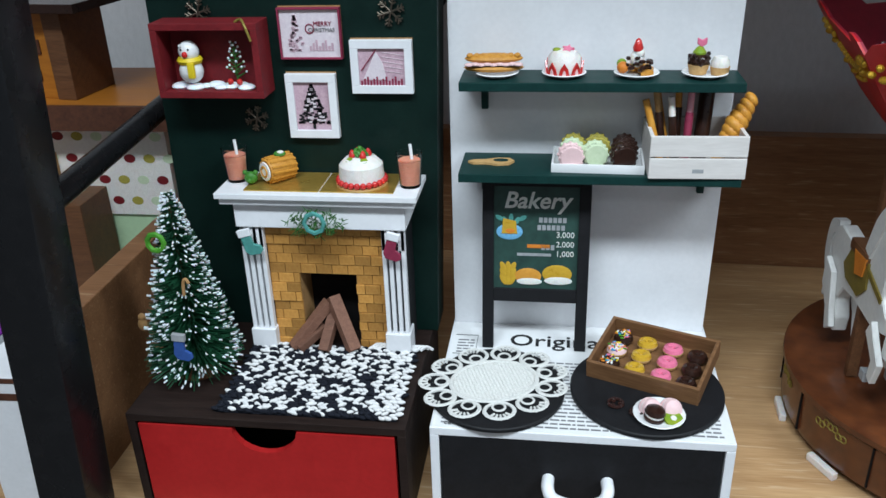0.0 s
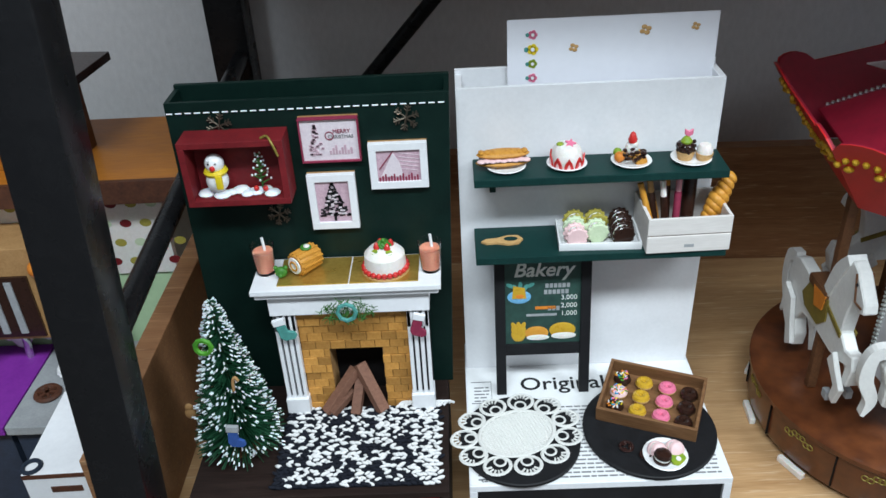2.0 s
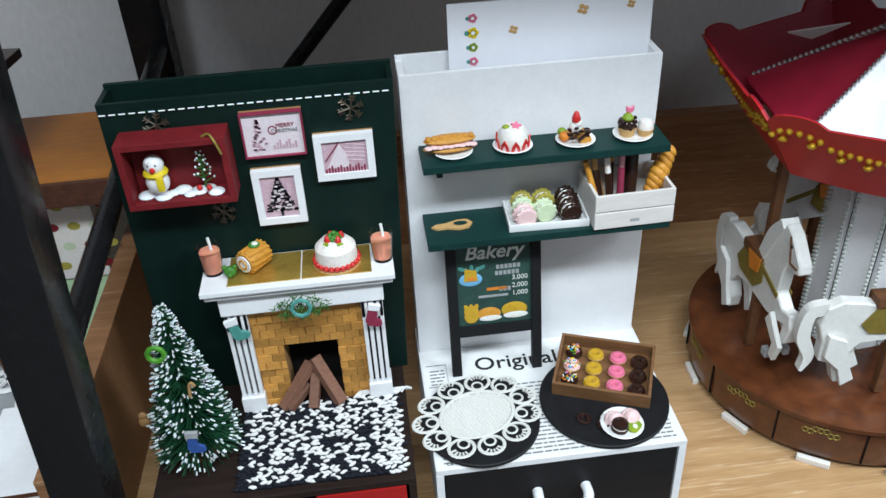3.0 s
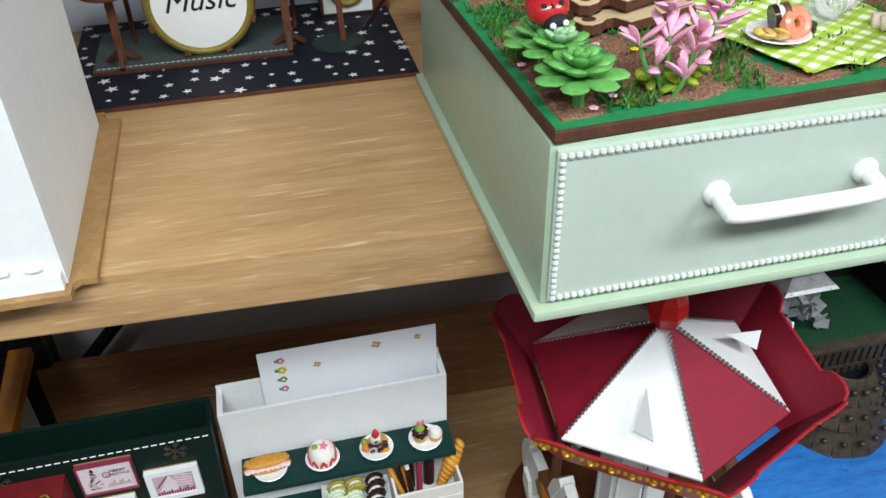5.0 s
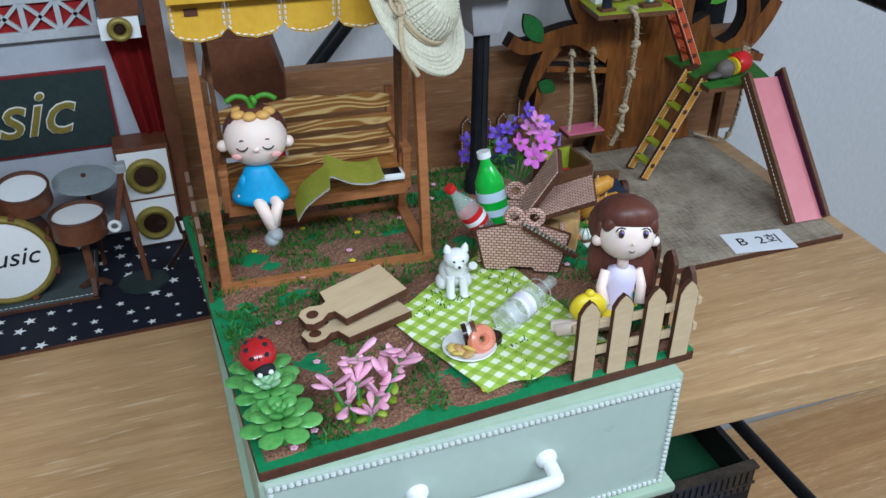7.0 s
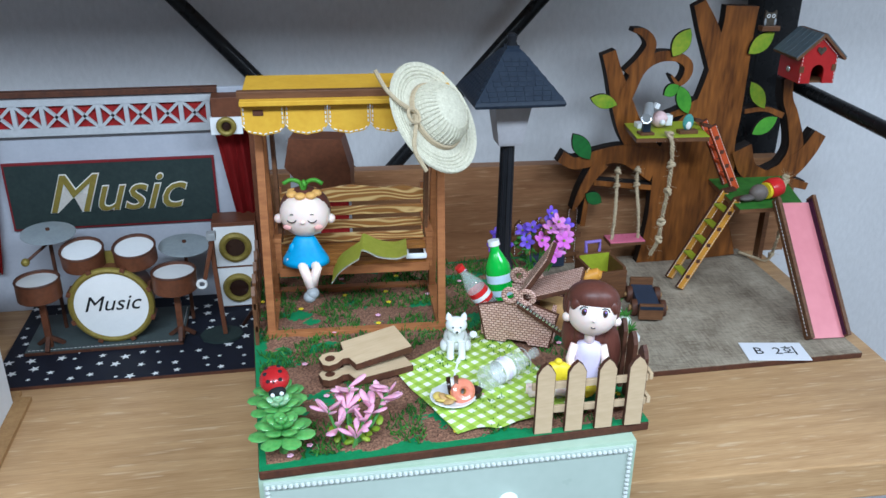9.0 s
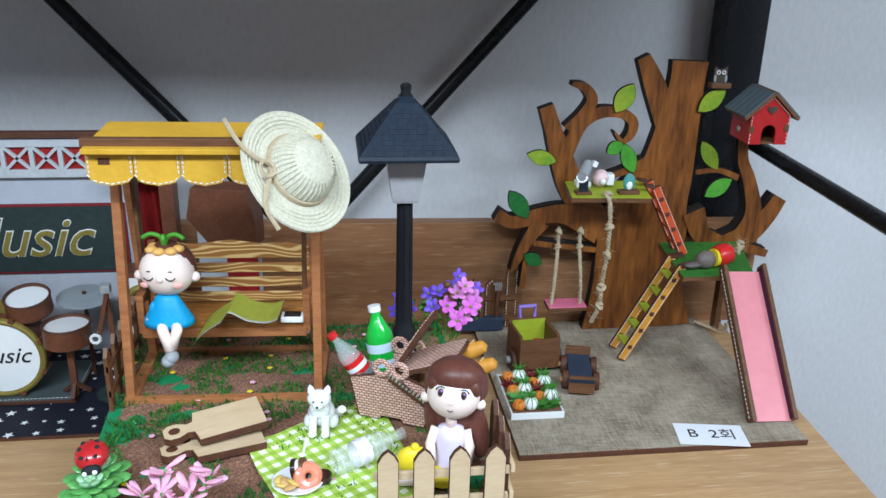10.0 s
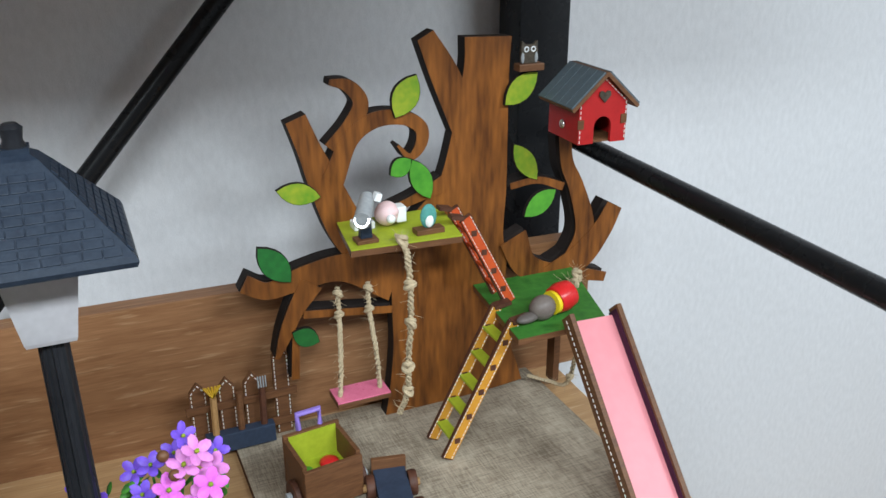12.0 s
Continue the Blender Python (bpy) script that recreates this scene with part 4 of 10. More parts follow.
for k in range(9):
    a = k * 0.7
    ball((0.0035 * math.cos(a), 0.0035 * math.sin(a), 0.0215 + 0.0008 * (k % 3)), 0.0026, g, s=(1.2, 0.7, 0.5), turn=(20, 30, 50 * k), u=8, v=5)
ball((0, 0, 0.0245), 0.002, g)
part("leaves", g, LEAFG, cake, "green leaf topping")
for k in (0.9, 3.9, 5.2):
    part("kiwi_slice", lathe([(0, 0), (0.0026, 0), (0.0026, 0.0012), (0, 0.0012)], 12, m=pose(0.009 * math.cos(k), 0.009 * math.sin(k), 0.0178, 0, 25, 57 * k)), LEAFY, cake)

# ---- frosted tree ----
xt = thing("christmas_tree", (-0.3815, 0.158, TOPL), "small green bottle-brush tree with frosted tips", "tree")
xt.scale = (0.84, 0.84, 1.0)
part("trunk", lathe([(0.019, 0), (0.0195, 0.004), (0.016, 0.010), (0.004, 0.012), (0.0025, 0.02), (0.0015, 0.135), (0, 0.137)], 20), WALNUT, xt, "round brown wooden foot")
nd, tips = bmesh.new(), bmesh.new()
rnd = random.Random(11)


def spike(bm, p, q, r0, r1):
    d = (q - p).normalized()
    s = d.orthogonal().normalized()
    u = d.cross(s)
    a = [bm.verts.new(p + r0 * (s * math.cos(k * 2.094) + u * math.sin(k * 2.094))) for k in range(3)]
    b = [bm.verts.new(q + r1 * (s * math.cos(k * 2.094) + u * math.sin(k * 2.094))) for k in range(3)]
    for k in range(3):
        bm.faces.new((a[k], a[(k + 1) % 3], b[(k + 1) % 3], b[k]))
    bm.faces.new(b)


for k in range(2600):
    u = rnd.random() ** 1.35
    z = 0.012 + 0.130 * u
    l = (0.039 * (1 - u) ** 0.9 + 0.004) * rnd.uniform(0.78, 1.05)
    a = rnd.random() * 6.283
    lift = rnd.uniform(-0.05, 0.42) if u > 0.12 else rnd.uniform(-0.25, 0.2)
    d = Vector((math.cos(a), math.sin(a), lift)).normalized()
    p = Vector((0, 0, z))
    q = p + d * l
    spike(nd, p, q, 0.0006, 0.00045)
    if rnd.random() < 0.33:
        spike(tips, q - d * 0.0022, q + d * 0.0014, 0.0008, 0.0009)
o = part("needles", nd, NEEDLE, xt, "dense dark green bristles", smooth=False)
o["kind"] = "stuff"
o = part("frost", tips, SNOW, xt, "white frosted bristle tips", smooth=False)
o["kind"] = "stuff"


def hang(x, z, dy=0.0):
    """A place on the tree's front surface."""
    u = (z - 0.012) / 0.130
    r = 0.039 * (1 - u) ** 0.9 + 0.003
    return (-0.3815 + x, 0.158 - math.sqrt(max(r * r - x * x, 0.0)) + dy, TOPL + z)


single("wreath_charm", torus((0, 0, 0), 0.006, 0.002, u=9, v=6, turn=(90, 0, 0)), LEAFM, hang(-0.008, 0.106), "small green wooden ring charm on the tree", "ornament")
stocking(hang(0.007, 0.045), BLUEP, 5, GREYP, label="blue felt stocking charm on the frosted tree")
single("cane_charm", tube(smooth_line([(0, 0, -0.006), (0.001, 0, 0.003), (0.003, 0, 0.006), (0.005, 0, 0.003)], 4), 0.0012), TAN, hang(0.010, 0.078), "thin wooden candy cane charm", "ornament")
ginger = ball((0, 0, 0.004), 0.0035, s=(1, 0.5, 1))
ball((0, 0, -0.002), 0.0045, ginger, s=(1, 0.5, 1.2))
single("gingerbread_charm", ginger, TAN, hang(-0.034, 0.040), "brown gingerbread charm on the tree", "ornament")

# ---- rug ----
rug = thing("knitted_rug", (-0.285, 0.148, TOPL), "chunky knitted rug of mixed black and white yarn", "rug")
part("base", bx((-0.064, -0.041, 0), (0.064, 0.045, 0.0022), 0.001), YARNK, rug)
rw, rk = bmesh.new(), bmesh.new()
rnd = random.Random(3)
for i in range(32):
    for j in range(24):
        x = -0.063 + 0.0040 * i + rnd.uniform(-0.0014, 0.0014) + (0.003 if j % 2 else 0)
        y = -0.041 + 0.0037 * j + rnd.uniform(-0.0008, 0.0008)
        white = rnd.random() < (0.52 if 1 < i < 29 and j > 0 else 0.8 if i >= 29 else 0.2)
        ball((x, y, 0.0026 + rnd.uniform(0, 0.0012)), rnd.uniform(0.0022, 0.0030), rw if white else rk, s=(1.2, 0.55, 0.55), turn=(0, 0, rnd.uniform(5, 38) * (1 if j % 2 else -1)), u=8, v=5)
o = part("white_stitches", rw, YARNW, rug, "fluffy white yarn loops")
o["kind"] = "stuff"
o = part("black_stitches", rk, YARNK, rug, "black yarn loops")
o["kind"] = "stuff"
fr = bmesh.new()
for k in range(14):
    p = Vector((0.028 + 0.003 * k, 0.044, 0.003))
    tube(smooth_line([p, p + Vector((0.004, 0.003, 0.002)), p + Vector((0.009, 0.004, 0.003 - 0.0003 * k))], 3), 0.0011, fr, seg=5)
part("fringe", fr, YARNW, rug, "loose white fringe")

# ---- white bakery stand ----
zone()
bk = thing("bakery_stand", (-0.0995, 0.104, LOW), "white wooden stand with a black drawer and a tall back panel", "drawer stand")
w, d, h = 0.0990, 0.175, TOPL - LOW
body = bx((-w, 0, h - 0.006), (w, d, h), 0.0006)
bx((-w, 0, 0), (w, d, 0.006), 0.0006, body)
bx((-w, 0, 0.006), (-w + 0.006, d, h - 0.006), 0.0004, body)
bx((w - 0.006, 0, 0.006), (w, d, h - 0.006), 0.0004, body)
bx((-w + 0.006, d - 0.005, 0.006), (w - 0.006, d, h - 0.006), 0, body)
part_each("box_board", body, WHITEP, bk, "white painted board")
dr = part("drawer", bx((-w + 0.007, 0.0008, 0.007), (w - 0.007, 0.006, h - 0.007), 0.0006), BLACKP, bk, "matt black drawer front", smooth=False)
hd = tube(smooth_line([(-0.0195, 0.0005, 0.046), (-0.0195, -0.010, 0.0455), (-0.015, -0.014, 0.0405), (0, -0.015, 0.0375), (0.015, -0.014, 0.0405), (0.0195, -0.010, 0.0455), (0.0195, 0.0005, 0.046)], 5), 0.0042, seg=10)
part("handle", hd, WHITEP, dr, "white beaded bow handle")
hb = bmesh.new()
for k in range(16):
    a = math.pi * (k + 0.5) / 16
    ball((-0.0195 * math.cos(a), -0.0125, 0.0465 - 0.0095 * math.sin(a)), 0.0026, hb, u=8, v=5)
part("handle_beads", hb, CHINA, dr)
bh = 1.0665 - TOPL
bp = bx((-w + 0.001, 0.139, h), (w - 0.002, 0.142, h + bh), 0.0005)
bx((-w + 0.001, 0.169, h), (w - 0.002, 0.172, h + bh + 0.004), 0.0005, bp)
bx((-w + 0.001, 0.142, h), (-w + 0.006, 0.169, h + bh), 0.0004, bp)
bx((w - 0.007, 0.142, h), (w - 0.002, 0.169, h + bh), 0.0004, bp)
bx((-w + 0.006, 0.142, h), (w - 0.007, 0.169, h + 0.17), 0, bp)
for v in bp.verts:
    v.co.x += 0.012 * (v.co.z - h) * (1 if v.co.x > 0 else 0.1)
part_each("back_panel", bp, WHITEP, bk, "white painted panel")


def bar_lines(bm, x0, x1, y, seed, hgt=0.0017, z=TOPL - LOW + 0.0007):
    r = random.Random(seed)
    x = x0
    while x < x1 - 0.002:
        l = min(r.uniform(0.002, 0.009), x1 - x)
        bx((x, y - hgt / 2, z), (x + l, y + hgt / 2, z + 0.0002), 0, bm)
        x += l + 0.0012


part("newspaper", bx((-w + 0.0012, 0.0012, h), (w - 0.0012, 0.138, h + 0.0005)), NEWS, bk, "printed newspaper sheet glued on the top", smooth=False)
ink = bmesh.new()
for k in range(19):
    y = 0.006 + 0.0043 * k
    bar_lines(ink, -0.045 if k > 3 else -0.092, 0.092, y, k, 0.0014)
for k in range(5):
    bar_lines(ink, -0.092, -0.079, 0.094 + 0.0042 * k, 50 + k, 0.0014)
part("print", ink, GREYINK, bk, "rows of small illegible print", smooth=False)
fr = bmesh.new()
for a, b in (((-0.0945, 0.091), (-0.077, 0.0914)), ((-0.0945, 0.118), (-0.077, 0.1184)), ((-0.0773, 0.091), (-0.077, 0.118))):
    bx((*a, h + 0.0006), (*b, h + 0.0009), 0, fr)
part("print_frame", fr, INK, bk, smooth=False)
tt = text_bm("Original G", 0.023, 0.0001, Matrix.Identity(4), bold=0.0002)
bmesh.ops.transform(tt, matrix=pose(-0.0035, 0.1060, h + 0.0008, -90, 0, 0), verts=tt.verts)
part("headline", tt, INK, bk, "black printed headline", smooth=False)
tw = text_bm("called", 0.006, 0.0001, Matrix.Identity(4))
bmesh.ops.transform(tw, matrix=pose(-0.083, 0.0035, h + 0.0009, -90, 0, 0), verts=tw.verts)
part("print_word", tw, INK, bk, smooth=False)

zone((-0.198, 0.104, TOPL), (1.04, 1.075, 1.045))
doc = thing("paper_sheet", (-0.085, 0.252, TOPL + 0.170), "white paper sheet with small flower stickers in the slot", "paper")
part("sheet", bx((-0.074, 0, 0), (0.074, 0.0005, 0.123)), PAPER, doc, smooth=False)


def sticker(x, z, m, r=0.0032):
    s = bmesh.new()
    for k in range(5):
        a = 2 * math.pi * k / 5
        lathe([(0, 0), (r * 0.55, 0), (r * 0.55, 0.0003), (0, 0.0003)], 10, s, pose(x + r * 0.6 * math.cos(a), -0.0001, z + r * 0.6 * math.sin(a), 90))
    part("flower_sticker", s, m, doc)
    part("flower_sticker", lathe([(0, 0), (r * 0.4, 0), (r * 0.4, 0.0003), (0, 0.0003)], 10, m=pose(x, -0.0004, z, 90)), CHINA, doc)
    part("flower_sticker", lathe([(0, 0), (r * 0.5, 0), (r * 0.5, 0.0003), (0, 0.0003)], 8, m=pose(x - r * 1.25, -0.0001, z, 90)), TEALP, doc)


for k, mm in enumerate((HOTPINK, YELLOWB, LEAFY, HOTPINK)):
    sticker(-0.056, 0.112 - 0.0105 * k, mm, 0.0036 if k == 1 else 0.003)
for x, z, r in ((-0.027, 0.1015, 0.0028), (0.023, 0.112, 0.0034), (0.058, 0.113, 0.0026)):
    s = bmesh.new()
    for k in range(4):
        a = 1.6 * k + 0.4
        ball((x + r * 0.7 * math.cos(a), -0.0003, z + r * 0.7 * math.sin(a)), r * 0.6, s, s=(1, 0.12, 0.8), u=8, v=5)
    part("butterfly_sticker", s, BISCUIT, doc, "pale gold butterfly sticker")


def wall_shelf(z, x0, x1, depth, group):
    s = thing("wall_shelf", (0, 0.2318, z), "pine green painted plank shelf on two small brackets", "shelf", group)
    part("plank", bx((x0, -depth, -0.006), (x1, 0, 0), 0.0006), SHELFG, s, smooth=False)
    for x in (x0 + 0.012, x1 - 0.020):
        part("bracket", prism([(0, -0.006), (-0.018, -0.006), (-0.018, -0.010), (-0.007, -0.013), (-0.0045, -0.026), (0, -0.026)], 0.0045, m=pose(x, 0, 0, 0, 0, 90) @ Matrix.Diagonal((1, -1, 1, 1)), bev=0.0003), SHELFG, s, smooth=False)
    return s


S1, S2 = 1.001, 0.9425
wall_shelf(S1, -0.1865, -0.008, 0.034, "plank shelves on the white panel")
wall_shelf(S2, -0.1870, -0.006, 0.043, "plank shelves on the white panel")


def plate(place, r, group="dessert plates", label="small white china plate"):
    return single("dessert_plate", lathe([(0, 0.0004), (r * 0.6, 0.0), (r * 0.65, 0.0006), (r, 0.0028), (r * 0.96, 0.0033), (r * 0.62, 0.0016), (0, 0.0015)], 22), CHINA, place, label, "plate", group)


PY = 0.2155
for x in (-0.163, -0.1195, -0.0735, -0.031):
    plate((x, PY, S1), 0.0145)
PZ = S1 + 0.0018
sub = thing("sandwich", (-0.165, PY - 0.001, PZ + 0.0004), "long filled baguette sandwich on a white plate", "sandwich", turn=3)
part("bread", ball((0, 0, 0.0035), 0.006, s=(3.3, 1.15, 0.5), u=20, v=8), SPONGE, sub)
fl = bmesh.new()
for k in range(9):
    ball((-0.016 + 0.004 * k, -0.004, 0.0062 + 0.0004 * (k % 2)), 0.0032, fl, s=(1.0, 1.0, 0.35), u=8, v=5)
part("filling", fl, PALEPINK, sub, "pink ham filling")
part("filling", bx((-0.017, -0.0062, 0.0052), (0.017, 0.004, 0.0058), 0.0002), CHOC, sub)
tb = ball((0, 0.001, 0.0092), 0.006, s=(3.2, 1.1, 0.55), u=20, v=8)
for k in range(8):
    ball((-0.0155 + 0.0044 * k, 0.0005, 0.0112), 0.0024, tb, s=(1, 1.6, 0.6), u=7, v=5)
part("bread", tb, SPONGE, sub)
bc = thing("berry_cake", (-0.1195, PY, PZ), "domed cream cake with strawberry slices round it", "cake")
part("cream", lathe([(0.0108, 0), (0.0112, 0.004), (0.0105, 0.011), (0.0075, 0.0145), (0, 0.016)], 24), CREAM, bc)
for k in range(9):
    a = 2 * math.pi * k / 9
    part("strawberry_slice", prism([(-0.0036, 0), (0.0036, 0), (0.0026, 0.0045), (0, 0.0085), (-0.0026, 0.0045)], 0.001, m=pose(0.0118 * math.sin(a), -0.0118 * math.cos(a), 0.0003, 6, 0, math.degrees(a))), STRAW, bc, smooth=False)
    part("strawberry_slice", prism([(-0.0014, 0), (0.0014, 0), (0.0008, 0.003), (0, 0.0045), (-0.0008, 0.003)], 0.0006, m=pose(0.0123 * math.sin(a), -0.0123 * math.cos(a), 0.0003, 6, 0, math.degrees(a))), PALEPINK, bc, smooth=False)
st = [(0.0042 * (1 if k % 2 == 0 else 0.5) * math.cos(math.pi * k / 5), 0.0042 * (1 if k % 2 == 0 else 0.5) * math.sin(math.pi * k / 5)) for k in range(10)]
part("star_topping", prism(st, 0.0015, m=pose(0.002, -0.0015, 0.0165, -70)), HOTPINK, bc, "pink star topping", smooth=False)
part("star_topping", ball((-0.005, 0, 0.0150), 0.0028, s=(1, 1, 0.5)), LEAFY, bc)
wf = thing("waffle_dessert", (-0.0735, PY, PZ), "waffle pile with chocolate sauce, cream and a strawberry", "dessert")
gg = bmesh.new()
for k, (x, y) in enumerate(((0.006, -0.003), (0.0075, 0.003), (0.001, 0.005), (-0.001, -0.005), (0.002, 0))):
    bx((x - 0.004, y - 0.004, 0.0005 + 0.002 * (k == 4)), (x + 0.004, y + 0.004, 0.004 + 0.002 * (k == 4)), 0.0008, gg, pose(0, 0, 0, 8, 5 * k, 25 * k))
part("waffle", gg, SPONGE, wf)
cr = ball((0, 0.001, 0.009), 0.0048, s=(1, 1, 1.2))
ball((0.001, 0, 0.0125), 0.0035, cr)
part("cream", cr, CREAM, wf)
cc = bmesh.new()
rnd = random.Random(8)
for k in range(16):
    ball((rnd.uniform(-0.008, 0.008), rnd.uniform(-0.008, 0.0), rnd.uniform(0.003, 0.011)), 0.0016, cc, s=(1.6, 1, 0.8), turn=(0, 0, 40 * k), u=7, v=5)
part("chocolate_sauce", cc, CHOC, wf, "dark chocolate drizzle")
part("strawberry", lathe([(0, 0), (0.003, 0.0008), (0.0034, 0.003), (0.0018, 0.0075), (0, 0.009)], 12, m=pose(0, 0, 0.0135)), STRAW, wf)
part("fruit", ball((-0.009, -0.002, 0.0042), 0.0038), ORANGE, wf, "orange slice")
part("fruit", ball((-0.0095, 0.003, 0.0055), 0.0032), LEAFY, wf, "green kiwi")
mf = thing("cupcake", (-0.0355, PY, PZ), "dark chocolate cupcake with cream and a pink topper", "cupcake")
cl = [(0.0052, 0), (0.0068, 0.006)]
part("case", lathe([(0, 0)] + cl + [(0, 0.006)], 20), BISCUIT, mf, "fluted biscuit case")
ch = ball((0, 0, 0.0085), 0.0066, s=(1, 1, 0.75))
for k in range(22):
    a, z = k * 2.4, 0.006 + 0.0003 * k
    ball((0.0058 * math.cos(a), 0.0058 * math.sin(a), z), 0.0015, ch, u=6, v=4)
part("chocolate", ch, CHOC, mf)
part("cream", lathe([(0.004, 0.012), (0.0042, 0.0135), (0.002, 0.0165), (0, 0.0175)], 12), LEAFY, mf, "pale lime cream")
part("topper", prism([(0, 0), (0.003, 0.002), (0.003, 0.006), (0, 0.0045), (-0.003, 0.006), (-0.003, 0.002)], 0.002, m=pose(0.001, -0.001, 0.0165), bev=0.0004), HOTPINK, mf, "pink heart topper")
tz = thing("cream_tart", (-0.0225, PY - 0.002, PZ), "small biscuit tart topped with white cream", "tart")
part("case", lathe([(0, 0), (0.0052, 0), (0.0062, 0.005), (0, 0.005)], 20), BISCUIT, tz)
part("cream", lathe([(0.0056, 0.005), (0.0058, 0.008), (0.004, 0.011), (0, 0.012)], 16), CREAM, tz)

# second shelf: wooden label, biscuit tray and bread crate
sg = prism([(-0.016, -0.001), (-0.012, -0.004), (-0.004, -0.0035), (0.004, -0.006), (0.012, -0.0045), (0.0155, 0.001), (0.012, 0.006), (0.004, 0.0062), (-0.004, 0.003), (-0.012, 0.002)], 0.0016)
bmesh.ops.transform(sg, matrix=pose(-0.1665, 0.2105, S2 + 0.0018, -90, 0, 0), verts=sg.verts)
sign = single("wooden_tag", sg, BISCUIT, (0, 0, 0), "pale wooden bread-shaped tag lying flat", "tag", smooth=False)
part("hole", lathe([(0, 0), (0.0052, 0), (0.0052, 0.0002), (0, 0.0002)], 16, m=pose(-0.1602, 0.2115, S2 + 0.00185), sy=0.55), SHELFG, sign)
tr = thing("biscuit_tray", (-0.0955, 0.2115, S2), "white rectangular china tray", "tray", turn=-2)
tb = bx((-0.029, -0.017, 0), (0.029, 0.018, 0.0015), 0.0005)
for a, b in (((-0.030, -0.018, 0), (0.030, -0.0165, 0.006)), ((-0.030, 0.0165, 0), (0.030, 0.018, 0.006)), ((-0.030, -0.0165, 0), (-0.0285, 0.0165, 0.006)), ((0.0285, -0.0165, 0), (0.030, 0.0165, 0.006))):
    bx(a, b, 0.0004, tb)
part("tray", tb, CHINA, tr)


def round_cookie(x, y, m, cream=CREAM):
    k = thing("sandwich_biscuit", (x, y, S2 + 0.0017), "round ridged sandwich biscuit standing on edge", "biscuit", "sandwich biscuits", turn=8)
    for j, (dy, mm, rr) in enumerate(((-0.0035, m, 0.0078), (0.0, cream, 0.0066), (0.0035, m, 0.0078))):
        t = lathe([(0, -0.0016), (rr * 0.9, -0.0016), (rr, -0.0008), (rr, 0.0008), (rr * 0.9, 0.0016), (0, 0.0016)], 20, m=pose(0, dy, 0.0079, 90))
        if mm is m:
            for q in range(12):
                a = 2 * math.pi * q / 12
                ball((rr * 0.95 * math.cos(a), dy, 0.0079 + rr * 0.95 * math.sin(a)), 0.0014, t, u=6, v=4)
        part("wafer" if mm is m else "filling", t, mm, k)


for x, mats in ((-0.1135, (PALEPINK, MATCHA, OLIVEC)), (-0.0975, (MATCHA, MATCHA, OLIVEC)), (-0.0795, (CHOC, CHOC, CHOC))):
    for j, mm in enumerate(mats):
        if (x, j) == (-0.0975, 0):
            round_cookie(x, 0.2055, mm)
        elif not (x == -0.0975 and j == 1):
            round_cookie(x + 0.001 * j, 0.2005 + 0.0095 * j, mm)

cr = thing("bread_crate", (-0.0345, 0.187, S2), "cream painted wooden crate holding breads", "crate", turn=1.5)
for a, b, lab in (((-0.030, 0, 0), (0.030, 0.002, 0.0135), ""), ((-0.030, 0, 0.0145), (0.030, 0.002, 0.028), ""), ((-0.030, 0.041, 0), (0.030, 0.043, 0.028), ""), ((-0.030, 0.002, 0), (-0.0275, 0.041, 0.028), ""), ((0.0275, 0.002, 0), (0.030, 0.041, 0.028), "")):
    part("plank", bx(a, b, 0.0005), CREAMP, cr, smooth=False)
part("bottom", bx((-0.0275, 0.002, 0), (0.0275, 0.041, 0.002)), CREAMP, cr, smooth=False)
part("stencil", bx((-0.003, -0.0001, 0.004), (0.004, 0.0002, 0.0065)), GREYP, cr, smooth=False)


def stick(x, y, tx, ty, m, dip=None, l=0.042):
    p, q = Vector((x, y, S2 + 0.003)), Vector((x + tx, y + ty, S2 + 0.003 + l))
    s = thing("bread_stick", p, "thin baked stick standing in the crate", "bread stick", "bread sticks")
    a = rod((0, 0, 0), q - p, 0.0024, 0.0022, 10)
    part("stick", a, m, s)
    if dip:
        part("dip", rod((0, 0, 0), (q - p) * 0.72, 0.0027, 0.0026, 10), dip, s, "coated end")


stick(-0.055, 0.205, -0.012, 0.004, BREAD)
stick(-0.053, 0.208, -0.007, 0.006, BISCUIT, CHOC, 0.046)
stick(-0.050, 0.214, -0.008, 0.01, BREAD)
stick(-0.047, 0.205, -0.004, 0.004, CREAM, CHOC, 0.044)
stick(-0.045, 0.213, 0.0, 0.008, BREAD, CHOC, 0.048)
stick(-0.040, 0.206, 0.002, 0.008, PINKC, PLUM, 0.046)
bg = thing("twisted_loaf", (-0.0205, 0.207, S2 + 0.006), "golden twisted loaf leaning in the crate", "bread", lean=(-12, 28))
lf = bmesh.new()
for k in range(9):
    ball((0, 0, 0.005 + 0.0048 * k), 0.0086 * (1 - 0.35 * abs(k - 4) / 4), lf, s=(1, 0.9, 0.62), turn=(0, 28, 0), u=12, v=8)
part("loaf", lf, BREAD, bg)
part("loaf_base", rod((0, 0, 0), (0, 0, 0.044), 0.0045, 0.003, 10), BREAD, bg)
single("dark_bread_stick", rod((0, 0, 0), (0.004, 0.012, 0.046), 0.005, 0.005, 12), CHOC, (-0.030, 0.214, S2 + 0.003), "thick dark chocolate roll in the crate", "bread stick")

